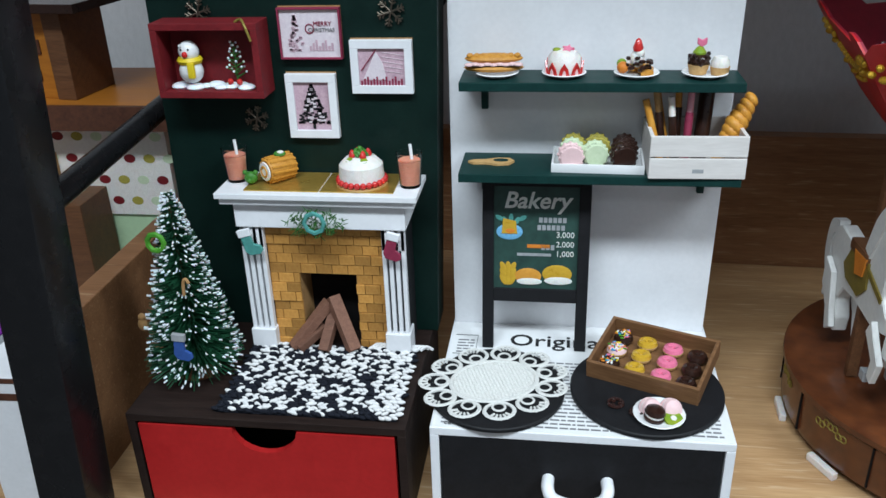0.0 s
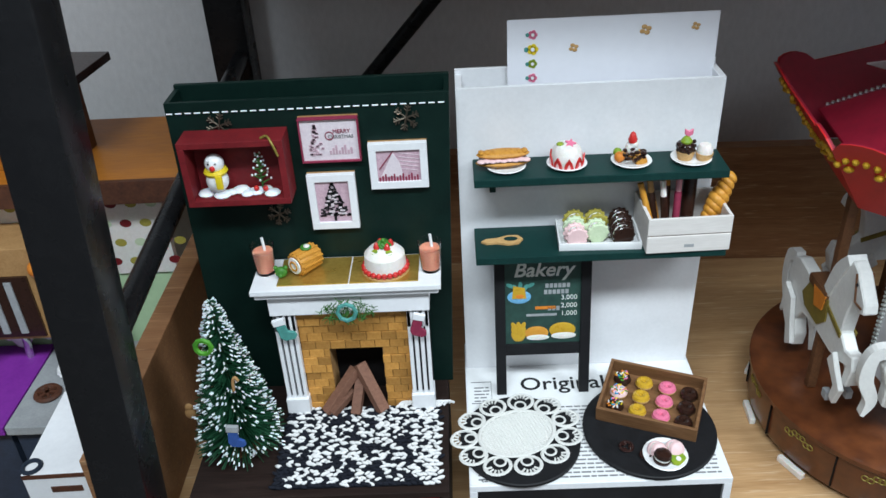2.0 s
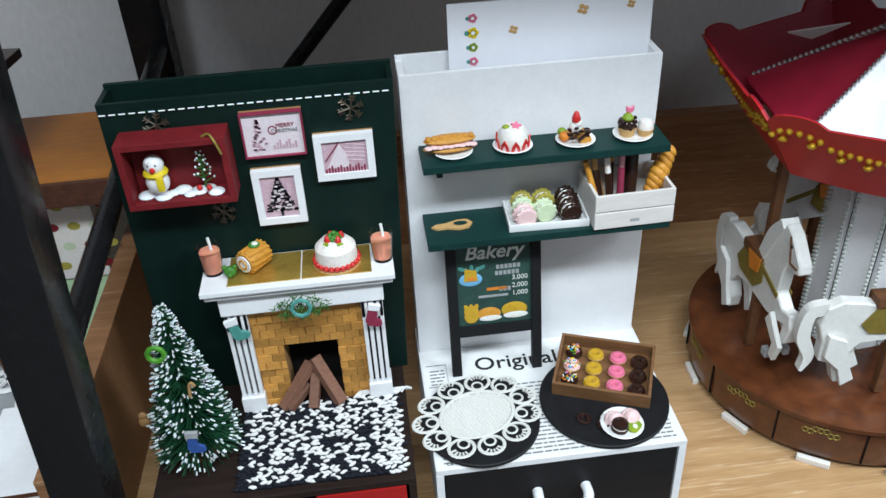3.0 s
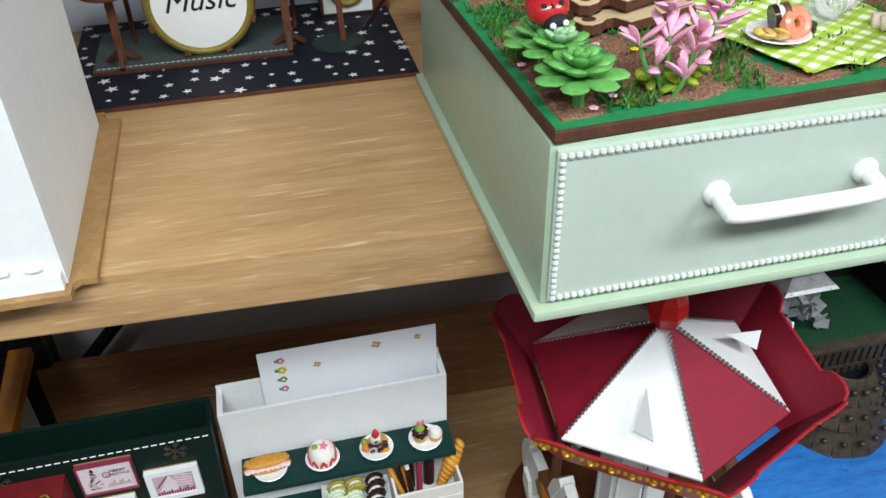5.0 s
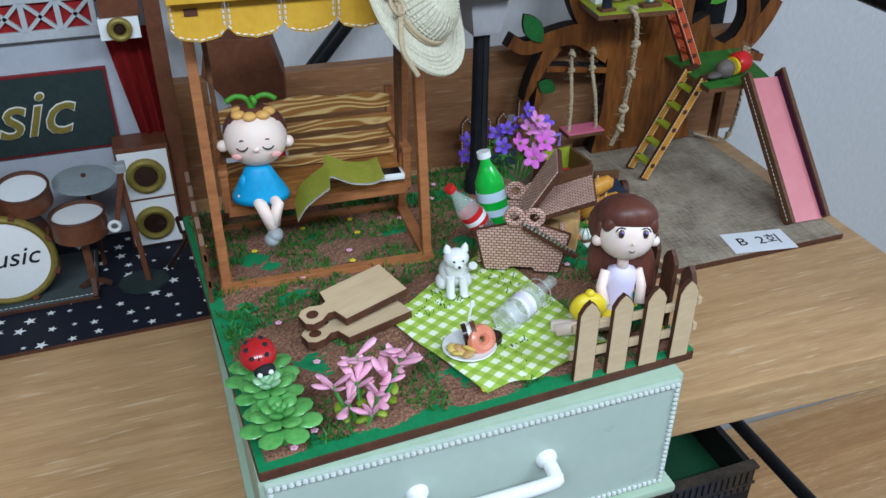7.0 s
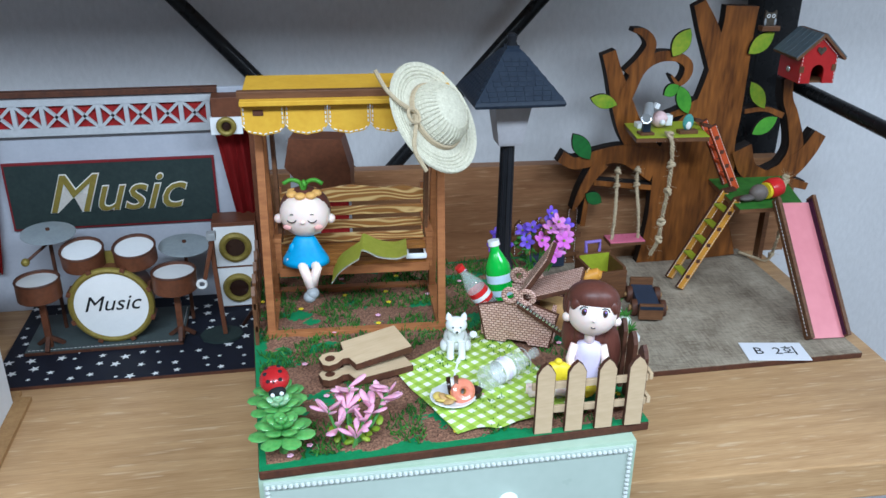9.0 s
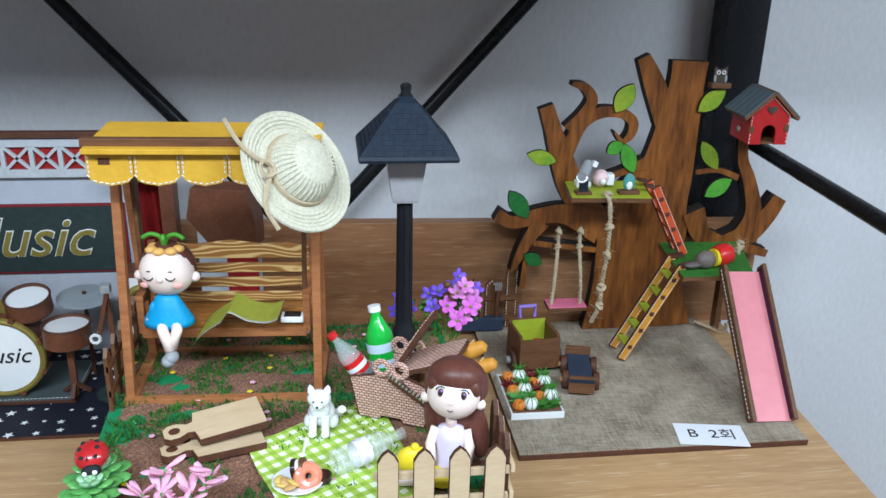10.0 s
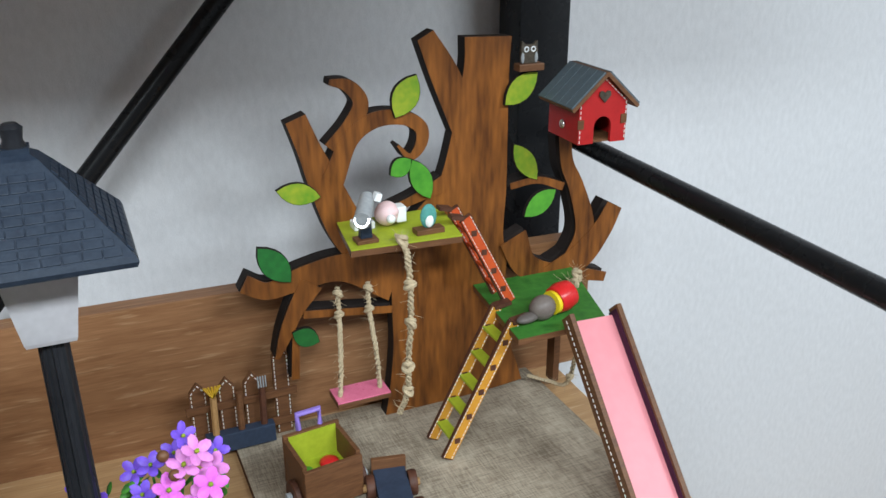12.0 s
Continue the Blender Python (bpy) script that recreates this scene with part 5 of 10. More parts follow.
# chalk board easel
es = thing("menu_easel", (-0.1355, 0.2005, TOPL + 0.0006), "black easel with a painted menu board", "easel", lean=(-7, 0))
for sx in (-1, 1):
    part("leg", bx((sx * 0.0335 - 0.004, -0.003, 0), (sx * 0.0335 + 0.004, 0.003, 0.131), 0.0005), BLACKP, es, smooth=False)
part("rail", bx((-0.0295, -0.0025, 0.037), (0.0295, 0.0025, 0.047), 0.0004), BLACKP, es, smooth=False)
part("rail", bx((-0.0295, -0.0025, 0.122), (0.0295, 0.0025, 0.131), 0.0004), BLACKP, es, smooth=False)
part("board", bx((-0.0295, -0.001, 0.047), (0.0295, 0.0015, 0.122)), CHALKG, es, "dark green menu board", smooth=False)
part("lettering", text_bm("Bakery", 0.0165, 0.0001, pose(0.0, -0.0012, 0.1065), shear=0.25, bold=0.0003), CREAM, es, "cream painted lettering", smooth=False)
tl = bmesh.new()
for z, a, b in ((0.098, 0.002, 0.020), (0.0925, 0.001, 0.018), (0.078, 0.004, 0.012)):
    r = random.Random(int(z * 1e4))
    x = a
    while x < b:
        bx((x, -0.0013, z - 0.0018), (x + 0.0025, -0.0009, z + 0.0018), 0.0, tl)
        x += 0.0033
part("chalk_bars", tl, GREYP, es, "illegible chalk writing", smooth=False)
for z, s in ((0.0855, "3,000"), (0.0785, "2,000"), (0.0715, "1,000")):
    part("price", text_bm(s, 0.0058, 0.0001, pose(0.0205, -0.0012, z)), CREAM, es, smooth=False)
part("chalk_bars", bx((-0.006, -0.0013, 0.0775), (0.010, -0.0009, 0.080)), ORANGE, es, smooth=False)
part("chalk_bars", bx((-0.013, -0.0013, 0.0715), (0.011, -0.0009, 0.0735)), GREYP, es, smooth=False)
pd = ball((-0.0185, -0.0012, 0.089), 0.0095, s=(1, 0.06, 0.62))
part("painted_dish", pd, mk("dish_blue", (0.22, 0.5, 0.75), (0.1, 0.3, 0.5), rough=0.5), es, "painted blue sandwich plate")
part("painted_food", prism([(-0.024, 0.088), (-0.013, 0.088), (-0.014, 0.097), (-0.023, 0.099)], 0.0004, m=pose(0, -0.0022, 0)), YELLOWG, es, smooth=False)
part("painted_food", ball((-0.018, -0.002, 0.090), 0.003, s=(1.6, 0.1, 0.8)), ORANGE, es)
for k in range(5):
    part("painted_leaf", ball((-0.0255 + 0.004 * k, -0.0014, 0.099 - 0.002 * (k % 2)), 0.0028, s=(0.6, 0.1, 1.2), turn=(0, 30 * (k - 2), 0)), TEALP, es)
for k in range(9):
    part("painted_bread", ball((-0.0225 + 0.0032 * (k % 3), -0.0014, 0.0535 + 0.0045 * (k // 3)), 0.0035, s=(0.6, 0.1, 1.3), turn=(0, 25 * (k % 3 - 1), 0)), YELLOWG, es)
part("painted_bread", ball((-0.005, -0.0014, 0.0565), 0.0085, s=(1.15, 0.06, 0.7)), BREAD, es)
part("painted_bread", ball((-0.004, -0.0018, 0.0525), 0.0085, s=(1.1, 0.04, 0.3)), CREAM, es)
part("painted_bread", ball((0.0155, -0.0014, 0.0585), 0.009, s=(1.2, 0.06, 0.75)), YELLOWG, es)
part("painted_bread", ball((0.0165, -0.0018, 0.0535), 0.0085, s=(1.2, 0.04, 0.35)), CREAM, es)

# round mats
for x, y, r in ((-0.1585, 0.146, 0.046), (-0.0585, 0.153, 0.0505)):
    single("round_mat", lathe([(0, 0), (r - 0.0008, 0), (r, 0.0008), (r, 0.0028), (r - 0.0008, 0.0035), (0, 0.0035)], 56), BLACKP, (x, y, TOPL + 0.0009), "round matt black wooden disc", "mat", "round black mats")
MZ = TOPL + 0.0046

dl = thing("lace_doily", (-0.1605, 0.150, MZ), "white crocheted lace doily lying on the black mat", "doily", turn=20)
disc = lathe([(0, 0), (0.0245, 0), (0.0245, 0.0008), (0, 0.0009)], 36, sx=1.12, sy=0.86)
part("centre", disc, LACE, dl, "woven mesh centre")
gridb = bmesh.new()
for k in range(-11, 12):
    q = 0.0022 * k
    lim = math.sqrt(max(0.0245 ** 2 - q * q, 0))
    tube([(q * 1.12, -lim * 0.86, 0.0011), (q * 1.12, lim * 0.86, 0.0011)], 0.00055, gridb, seg=4)
    tube([(-lim * 1.12, q * 0.86, 0.0011), (lim * 1.12, q * 0.86, 0.0011)], 0.00055, gridb, seg=4)
part("mesh_threads", gridb, LACE, dl)
lb = bmesh.new()
NP = 11
for k in range(NP):
    a = 2 * math.pi * k / NP
    cx, cy = 0.0375 * 1.1 * math.cos(a), 0.0375 * 0.88 * math.sin(a)
    torus((cx, cy, 0.001), 0.0085, 0.0013, lb, u=16, v=5, s=(1.15, 1.0, 0.7))
    torus((cx * 0.88, cy * 0.88, 0.001), 0.0042, 0.0009, lb, u=12, v=5, s=(1, 1, 0.7))
    for j in range(5):
        b = a + (j - 2) * 0.45
        tube([(cx + 0.0045 * math.cos(b), cy + 0.0045 * math.sin(b), 0.001), (cx + 0.0095 * math.cos(b), cy + 0.0095 * math.sin(b), 0.001)], 0.0008, lb, seg=5)
torus((0, 0, 0.001), 0.0262, 0.0016, lb, u=40, v=6, s=(1.12, 0.87, 0.7))
part("scalloped_border", lb, LACE, dl, "scalloped openwork border")

dt = thing("donut_tray", (-0.0525, 0.1735, MZ + 0.0030), "open walnut tray of glazed doughnuts", "tray", turn=-22, lean=(7, 0))
for a, b in (((-0.038, -0.027, 0), (0.038, -0.0245, 0.0135)), ((-0.038, 0.0245, 0), (0.038, 0.027, 0.0135)), ((-0.038, -0.0245, 0), (-0.0355, 0.0245, 0.0135)), ((0.0355, -0.0245, 0), (0.038, 0.0245, 0.0135))):
    part("side", bx(a, b, 0.0006), TRAYW, dt, smooth=False)
part("bottom", bx((-0.0355, -0.0245, 0), (0.0355, 0.0245, 0.002)), TRAYW, dt, smooth=False)
DM = pose(-0.0525, 0.1735, MZ + 0.0030, 7, 0, -22)


def donut(lx, ly, glaze, n, sprinkles=False):
    p = DM @ Vector((lx, ly, 0.0021))
    dn = thing("doughnut", p, "small ring doughnut with %s glaze" % n, "doughnut", "doughnuts in the tray", turn=40 * lx * 100)
    part("dough", torus((0, 0, 0.0033), 0.0038, 0.0032, u=16, v=8), BISCUIT if glaze is not CHOC else CHOC, dn)
    part("glaze", torus((0, 0, 0.0040), 0.0038, 0.0031, u=16, v=8), glaze, dn)
    if sprinkles:
        r = random.Random(int(ly * 9999) + 7)
        for k, mm in enumerate((HOTPINK, YELLOWB, LEAFM, BLUEDRESS, ORANGE, CHINA)):
            s = bmesh.new()
            for j in range(5):
                a, q = r.random() * 6.28, r.uniform(0.0015, 0.006)
                p = Vector((q * math.cos(a), q * math.sin(a), 0.0069))
                b = r.random() * 3.14
                dv = Vector((math.cos(b), math.sin(b), 0)) * 0.0012
                rod(p - dv, p + dv, 0.00055, seg=5, bm=s)
            part("sprinkles", s, mm, dn)


for j in range(3):
    y = 0.014 - 0.0145 * j
    donut(-0.026, y, CHOC if j != 1 else PALEPINK, "sprinkled chocolate" if j != 1 else "sprinkled pink", True)
    donut(-0.0085, y, YELLOWG, "yellow")
    donut(0.0095, y, HOTPINK, "pink")
    donut(0.0265, y - 0.001, CHOC, "dark chocolate")
pl = plate((-0.0535, 0.122, MZ), 0.0165, label="small white china plate of macarons")


def macaron(x, y, z, m, lie=True, fill=CREAM):
    k = thing("macaron", (x, y, z), "round macaron with a cream filling", "macaron", "macarons", lean=(0 if lie else 62, 8), turn=20)
    part("shell", lathe([(0.0001, 0), (0.0062, 0.0002), (0.0066, 0.0018), (0.006, 0.003), (0, 0.003)], 18), m, k)
    part("filling", lathe([(0, 0.003), (0.0058, 0.003), (0.0058, 0.0044), (0, 0.0044)], 16), fill, k)
    part("shell", lathe([(0, 0.0044), (0.006, 0.0044), (0.0066, 0.0054), (0.0058, 0.0078), (0.003, 0.0092), (0, 0.0095)], 18), m, k)


macaron(-0.0605, 0.1275, MZ + 0.0025, PALEPINK, False)
macaron(-0.0475, 0.128, MZ + 0.0025, PALEPINK, False)
macaron(-0.0575, 0.1165, MZ + 0.0017, CHOC)
kw = thing("kiwi_slice", (-0.0455, 0.1165, MZ + 0.002), "bright green kiwi slice on the plate", "fruit", lean=(12, 8))
part("flesh", lathe([(0, 0), (0.006, 0), (0.006, 0.0018), (0, 0.0018)], 20), LEAFY, kw)
part("core", lathe([(0, 0.0018), (0.002, 0.0018), (0.0018, 0.0022), (0, 0.0022)], 12), CREAM, kw)
for x, y, r in ((-0.080, 0.132, 0.0058), (-0.0675, 0.1235, 0.0046)):
    gs = torus((x, y, MZ + 0.0012), r * 0.8, 0.0012, u=18, v=6)
    for k in range(3):
        ball((x + r * 0.5 * math.cos(2 * k), y + r * 0.5 * math.sin(2 * k), MZ + 0.001), 0.0018, gs, s=(1, 1, 0.6), u=8, v=5)
    single("glue_blob", gs, COLA, (0, 0, 0), "clear dried glue mark on the black mat", "glue mark", "glue marks")

# ---- carousel ----
zone()
ca = thing("carousel", (0.210, 0.250, LOW), "model carousel with a red scalloped canopy and white horses", "carousel")
ca.scale = (1.06, 1.06, 1.06)
R = 0.133
bz = 0.050
part("platform", lathe([(0, 0.007), (R - 0.004, 0.007), (R - 0.002, 0.012), (R - 0.002, bz - 0.008), (R + 0.001, bz - 0.005), (R + 0.001, bz - 0.001), (R - 0.001, bz), (0, bz)], 72), CARWOOD, ca, "glossy dark brown round base")
gap, gold, foot = bmesh.new(), bmesh.new(), bmesh.new()
for k in range(12):
    a = 2 * math.pi * k / 12 + 0.2
    bx((-0.0006, -0.0012, 0.010), (0.0006, 0.0012, bz - 0.008), 0, gap, pose((R - 0.002) * math.cos(a), (R - 0.002) * math.sin(a), 0, 0, 0, math.degrees(a) + 90))
    a += math.pi / 12
    for j in range(-3, 4):
        b = a + 0.030 * j
        z = bz - 0.013 - 0.0016 * abs(j) + 0.002 * (j % 2)
        torus(((R - 0.0018) * math.cos(b), (R - 0.0018) * math.sin(b), z), 0.0026, 0.0006, gold, u=8, v=4, turn=(90, 0, math.degrees(b) + 90))
    bx((-0.013, -0.0025, 0), (0.013, 0.0025, 0.006), 0.001, foot, pose((R - 0.001) * math.cos(a), (R - 0.001) * math.sin(a), 0, 0, 0, math.degrees(a) + 90))
# Solid black bars stand in for the dark of the gaps between panels.
part("panel_gaps", gap, DEEP_BLACK, ca)
part("gold_scrolls", gold, GOLDT, ca, "faded gold scrollwork")
part_each("foot", foot, CREAM, ca, "cream paper foot")
ZA, ZI, ZR, ZT = 0.332, 0.268, 0.246, 0.298
col = bmesh.new()
for k in range(8):
    a = 2 * math.pi * k / 8 + 0.1
    bx((-0.0125, -0.002, bz), (0.0125, 0.002, ZI - 0.005), 0.0006, col, pose(0.033 * math.cos(a), 0.033 * math.sin(a), 0, 0, 0, math.degrees(a) + 90))
part_each("column_slat", col, WHITEP, ca, "white slat of the centre column")
# Plain black core, added so the slits between the slats look dark.
part("column_core", lathe([(0.029, bz), (0.029, ZI)], 16), DEEP_BLACK, ca)
bd = bmesh.new()
for k in range(8):
    for s in (-0.011, 0.011):
        a = 2 * math.pi * k / 8 + 0.1
        c, sn = math.cos(a), math.sin(a)
        x, y = 0.0358 * c - s * sn, 0.0358 * sn + s * c
        beads([(x, y, bz + 0.003), (x, y, ZI - 0.02)], 0.0042, 0.0016, bd)
part("bead_string", bd, PEARL, ca, "strings of pearl beads")
VA = [radians(24 + 60 * k) for k in range(6)]


def at(a, r, z):
    return Vector((r * math.cos(a), r * math.sin(a), z))


RI = 0.118
for k in range(6):
    a, b = VA[k], VA[(k + 1) % 6]
    t = bmesh.new()
    p = [at(a, 0.006, ZA), at(b, 0.006, ZA), at(b, RI, ZI), at(a, RI, ZI)]
    up = [t.verts.new(v) for v in p]
    dn = [t.verts.new(v - Vector((0, 0, 0.002))) for v in p]
    t.faces.new(up)
    t.faces.new(dn[::-1])
    for j in range(4):
        t.faces.new((up[j], dn[j], dn[(j + 1) % 4], up[(j + 1) % 4]))
    white = k in (1, 3, 5)
    part("roof_panel", t, WHITEP if white else CARRED, ca, "white roof panel" if white else "dark red roof panel", smooth=False)
    part("bead_trim", beads([at(a, 0.010, ZA + 0.001), at(a, RI - 0.002, ZI + 0.002)], 0.0042, 0.0021), SILVER, ca, "row of silver beads")
    if white:
        mid = (a + (b - a) % (2 * math.pi) / 2)
        t = bmesh.new()
        q = [at(mid - 0.02, 0.060, 0.312), at(mid + 0.15, 0.104, 0.296), at(mid - 0.02, 0.092, 0.290)]
        f0 = [t.verts.new(v) for v in q]
        f1 = [t.verts.new(v + Vector((0, 0, 0.0012))) for v in q]
        t.faces.new(f0[::-1])
        t.faces.new(f1)
        for j in range(3):
            t.faces.new((f0[j], f0[(j + 1) % 3], f1[(j + 1) % 3], f1[j]))
        part("roof_fold", t, WHITEP, ca, "folded white paper point", smooth=False)
    # flared, scalloped rim board
    r0, r1 = 0.121, 0.158
    n = 24
    lo, hi = [], []
    for j in range(n + 1):
        s = j / n
        e = min(s, 1 - s)
        crown = 0.011 * math.sqrt(max(0, 1 - ((e - 0.12) / 0.12) ** 2)) if e < 0.24 else 0.0
        dip = 0.007 * math.sin(math.pi * s)
        pl0 = at(a, r0, ZR) * (1 - s) + at(b, r0, ZR) * s
        pl1 = at(a, r1, ZT) * (1 - s) + at(b, r1, ZT) * s
        d = (pl1 - pl0).normalized()
        lo.append(pl0 - d * (dip + 0.004))
        hi.append(pl1 + d * (crown - 0.004))
    nrm = Vector((math.cos((a + math.radians(30))), math.sin(a + math.radians(30)), 0)) * 0.003
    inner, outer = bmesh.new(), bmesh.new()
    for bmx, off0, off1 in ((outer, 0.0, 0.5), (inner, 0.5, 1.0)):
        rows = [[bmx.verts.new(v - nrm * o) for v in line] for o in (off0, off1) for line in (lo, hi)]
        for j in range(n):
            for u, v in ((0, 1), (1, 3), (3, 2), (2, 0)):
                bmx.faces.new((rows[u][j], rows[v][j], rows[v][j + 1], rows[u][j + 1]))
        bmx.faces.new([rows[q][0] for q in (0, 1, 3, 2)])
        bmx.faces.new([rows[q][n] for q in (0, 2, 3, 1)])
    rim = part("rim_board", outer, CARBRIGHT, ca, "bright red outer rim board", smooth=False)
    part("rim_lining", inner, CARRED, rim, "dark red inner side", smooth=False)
    br = bmesh.new()
    for j in range(n * 2 + 1):
        s = j / (2 * n)
        q0 = hi[min(int(s * n), n)]
        q1 = lo[min(int(s * n), n)]
        v = q0 + (q1 - q0) * (0.22 + 0.16 * math.sin(math.pi * s) ** 2)
        ball(v + nrm * 0.25, 0.0024, br, u=6, v=4)
        if j % 6 == 3:
            ball(v + (q1 - q0) * 0.12 + nrm * 0.25, 0.0036, br, s=(1, 1, 0.7), u=8, v=5)
    part("gold_braid", br, GOLDB, rim, "gold bead trim")
fin = lathe([(0.004, ZA - 0.004), (0.012, ZA + 0.004), (0.0185, ZA + 0.018), (0.0165, ZA + 0.032), (0.007, ZA + 0.042), (0.005, ZA + 0.046)], 8)
part("finial", fin, CAPRED, ca, "red segmented finial", smooth=False)
part("flag_pole", rod((0, 0, ZA + 0.04), (0.003, 0, 0.410), 0.005, 0.0055), CAPRED, ca, "red paper pole")
part("flag", prism([(0.005, -0.014), (0.005, 0.014), (0.048, 0.004)], 0.0012, m=pose(0, 0, 0.390, -28)), WHITEP, ca, "small white pennant", smooth=False)
HORSE = [(-0.060, 0.075), (-0.048, 0.080), (-0.030, 0.078), (-0.012, 0.074), (0.006, 0.078), (0.018, 0.092), (0.026, 0.112), (0.034, 0.122), (0.044, 0.118), (0.062, 0.102), (0.064, 0.095), (0.056, 0.092), (0.046, 0.096), (0.042, 0.084), (0.040, 0.066), (0.052, 0.058), (0.064, 0.060), (0.068, 0.050), (0.064, 0.034), (0.056, 0.034), (0.057, 0.048), (0.044, 0.044), (0.030, 0.042), (0.0, 0.044), (-0.026, 0.042), (-0.036, 0.030), (-0.030, 0.018), (-0.032, 0.006), (-0.040, 0.006), (-0.046, 0.024), (-0.058, 0.028), (-0.058, 0.044), (-0.064, 0.060)]


def horse(x, y, heading):
    p = Vector((0.210 + x, 0.250 + y, LOW + 1.06 * bz + 0.012))
    h = thing("carousel_horse", p, "white painted plywood carousel horse on a brown pole", "horse", "carousel horses", turn=heading)
    h.scale = (1.0, 1.15, 1.16)
    part("body", prism(HORSE, 0.010, m=pose(0, -0.005, 0), bev=0.001), HORSEW, h, "layered white cut-out", smooth=False)
    for s in (-1, 1):
        y = s * 0.0075
        part("leg", prism([(0.036, 0.056), (0.046, 0.046), (0.058, 0.036), (0.052, 0.020), (0.045, 0.022), (0.047, 0.034), (0.030, 0.046)], 0.004, m=pose(-0.008 * s, y - 0.002, -0.004), bev=0.0005), HORSEW, h, smooth=False)
        part("leg", prism([(-0.050, 0.056), (-0.034, 0.050), (-0.026, 0.026), (-0.020, 0.014), (-0.030, 0.008), (-0.036, 0.024), (-0.050, 0.036)], 0.004, m=pose(0.006 * s, y - 0.002, -0.002), bev=0.0005), HORSEW, h, smooth=False)
        part("hoof", bx((0.043, y - 0.0024, 0.012), (0.051, y + 0.0024, 0.019), 0.0006), GREYP, h, "silver grey hoof", smooth=False)
        part("saddle_cloth", prism([(-0.020, 0.074), (0.014, 0.077), (0.016, 0.060), (0.004, 0.050), (-0.022, 0.052), (-0.030, 0.060)], 0.0012, m=pose(0, s * 0.0058 - 0.0006, 0)), GOLDT, h, "olive saddle cloth", smooth=False)
        part("saddle", prism([(-0.010, 0.078), (0.012, 0.079), (0.009, 0.066), (-0.004, 0.063)], 0.0012, m=pose(0, s * 0.0072 - 0.0006, 0)), ORANGE, h, "orange saddle flap", smooth=False)
        part("bridle", tube([(0.044, s * 0.0056, 0.117), (0.050, s * 0.0056, 0.098), (0.060, s * 0.0056, 0.098)], 0.0008, seg=5), WALNUT, h)
        part("breast_strap", bar((0.014, s * 0.0056, 0.072), (0.042, s * 0.0056, 0.064), 0.001, 0.004), GOLDT, h, smooth=False)
        part("eye", ball((0.047, s * 0.0054, 0.110), 0.0016, s=(1, 0.4, 1), u=8, v=5), INK, h)
    part("mane", ribbon([(0.008, 0.082), (0.018, 0.104), (0.030, 0.120)], (0.010, 0.012, 0.008), 0.013, y=-0.0065), HORSEW, h, "carved white mane")
    part("saddle_seat", bx((-0.022, -0.0075, 0.074), (0.012, 0.0075, 0.082), 0.002), WALNUT, h, "brown saddle")
    part("tail", ribbon([(-0.058, 0.074), (-0.072, 0.070), (-0.074, 0.050), (-0.066, 0.032), (-0.070, 0.018)], (0.010, 0.010, 0.011, 0.009, 0.003), 0.007, y=-0.0035), HORSEW, h, "curled white tail", smooth=False)
    part("pole", bar((0.004, 0.0, -0.009), (0.004, 0, 0.178), 0.007, 0.007, bev=0.0008), WALNUT, h, "square brown pole", smooth=False)
    return h


for x, y, heading in ((-0.022, -0.090, -4), (-0.100, -0.010, 272), (0.092, -0.012, 88), (0.014, 0.098, 180)):
    horse(x, y, heading)

# ---- ship model beside the carousel ----
sh = thing("ship_diorama", (0.495, 0.315, LOW), "dark bronze ship model on a box of painted blue water", "model ship")
part("base_box", bx((-0.150, -0.148, 0), (0.165, 0.19, 0.070), 0.001), SHIPK, sh, "black display box", smooth=False)
wv = bmesh.new()
bmesh.ops.create_grid(wv, x_segments=50, y_segments=46, size=1)
for v in wv.verts:
    v.co = Vector((0.0075 + v.co.x * 0.156, 0.021 + v.co.y * 0.167, 0.0725 + 0.0022 * noise.noise(Vector((v.co.x * 6, v.co.y * 22, 0)))))
part("water", wv, WATER, sh, "painted rippled blue water")
part("label_card", bx((-0.14, -0.1492, 0.024), (-0.075, -0.1484, 0.060)), PAPER, sh, "white paper label", smooth=False)
part("label_text", text_bm("A 2", 0.022, 0.0001, pose(-0.118, -0.1494, 0.034)), INK, sh, smooth=False)
hull = bx((-0.085, 0.005, 0.07), (0.155, 0.185, 0.075))
for a, b in (((-0.085, 0.005, 0.075), (0.155, 0.015, 0.19)), ((-0.085, 0.175, 0.075), (0.155, 0.185, 0.19)), ((-0.085, 0.015, 0.075), (-0.075, 0.175, 0.19)), ((0.145, 0.015, 0.075), (0.155, 0.175, 0.19))):
    bx(a, b, 0.001, hull)
part_each("hull_wall", hull, SHIPK, sh, "dark hull wall")
rl = bmesh.new()
for k in range(24):
    bx((-0.083 + 0.0098 * k, 0.0025, 0.150), (-0.0765 + 0.0098 * k, 0.005, 0.158), 0.0004, rl)
    bx((-0.083 + 0.0098 * k, 0.0025, 0.165), (-0.0765 + 0.0098 * k, 0.005, 0.186), 0.0004, rl)
bx((-0.087, 0.001, 0.188), (0.157, 0.016, 0.193), 0.0006, rl)
bx((-0.087, 0.002, 0.160), (0.157, 0.005, 0.1635), 0.0004, rl)
part("railing", rl, SHIPM, sh, "bronze rail with square ports", smooth=False)
part("deck", bx((-0.075, 0.015, 0.135), (0.145, 0.175, 0.140)), NEEDLE, sh, "dark green deck", smooth=False)
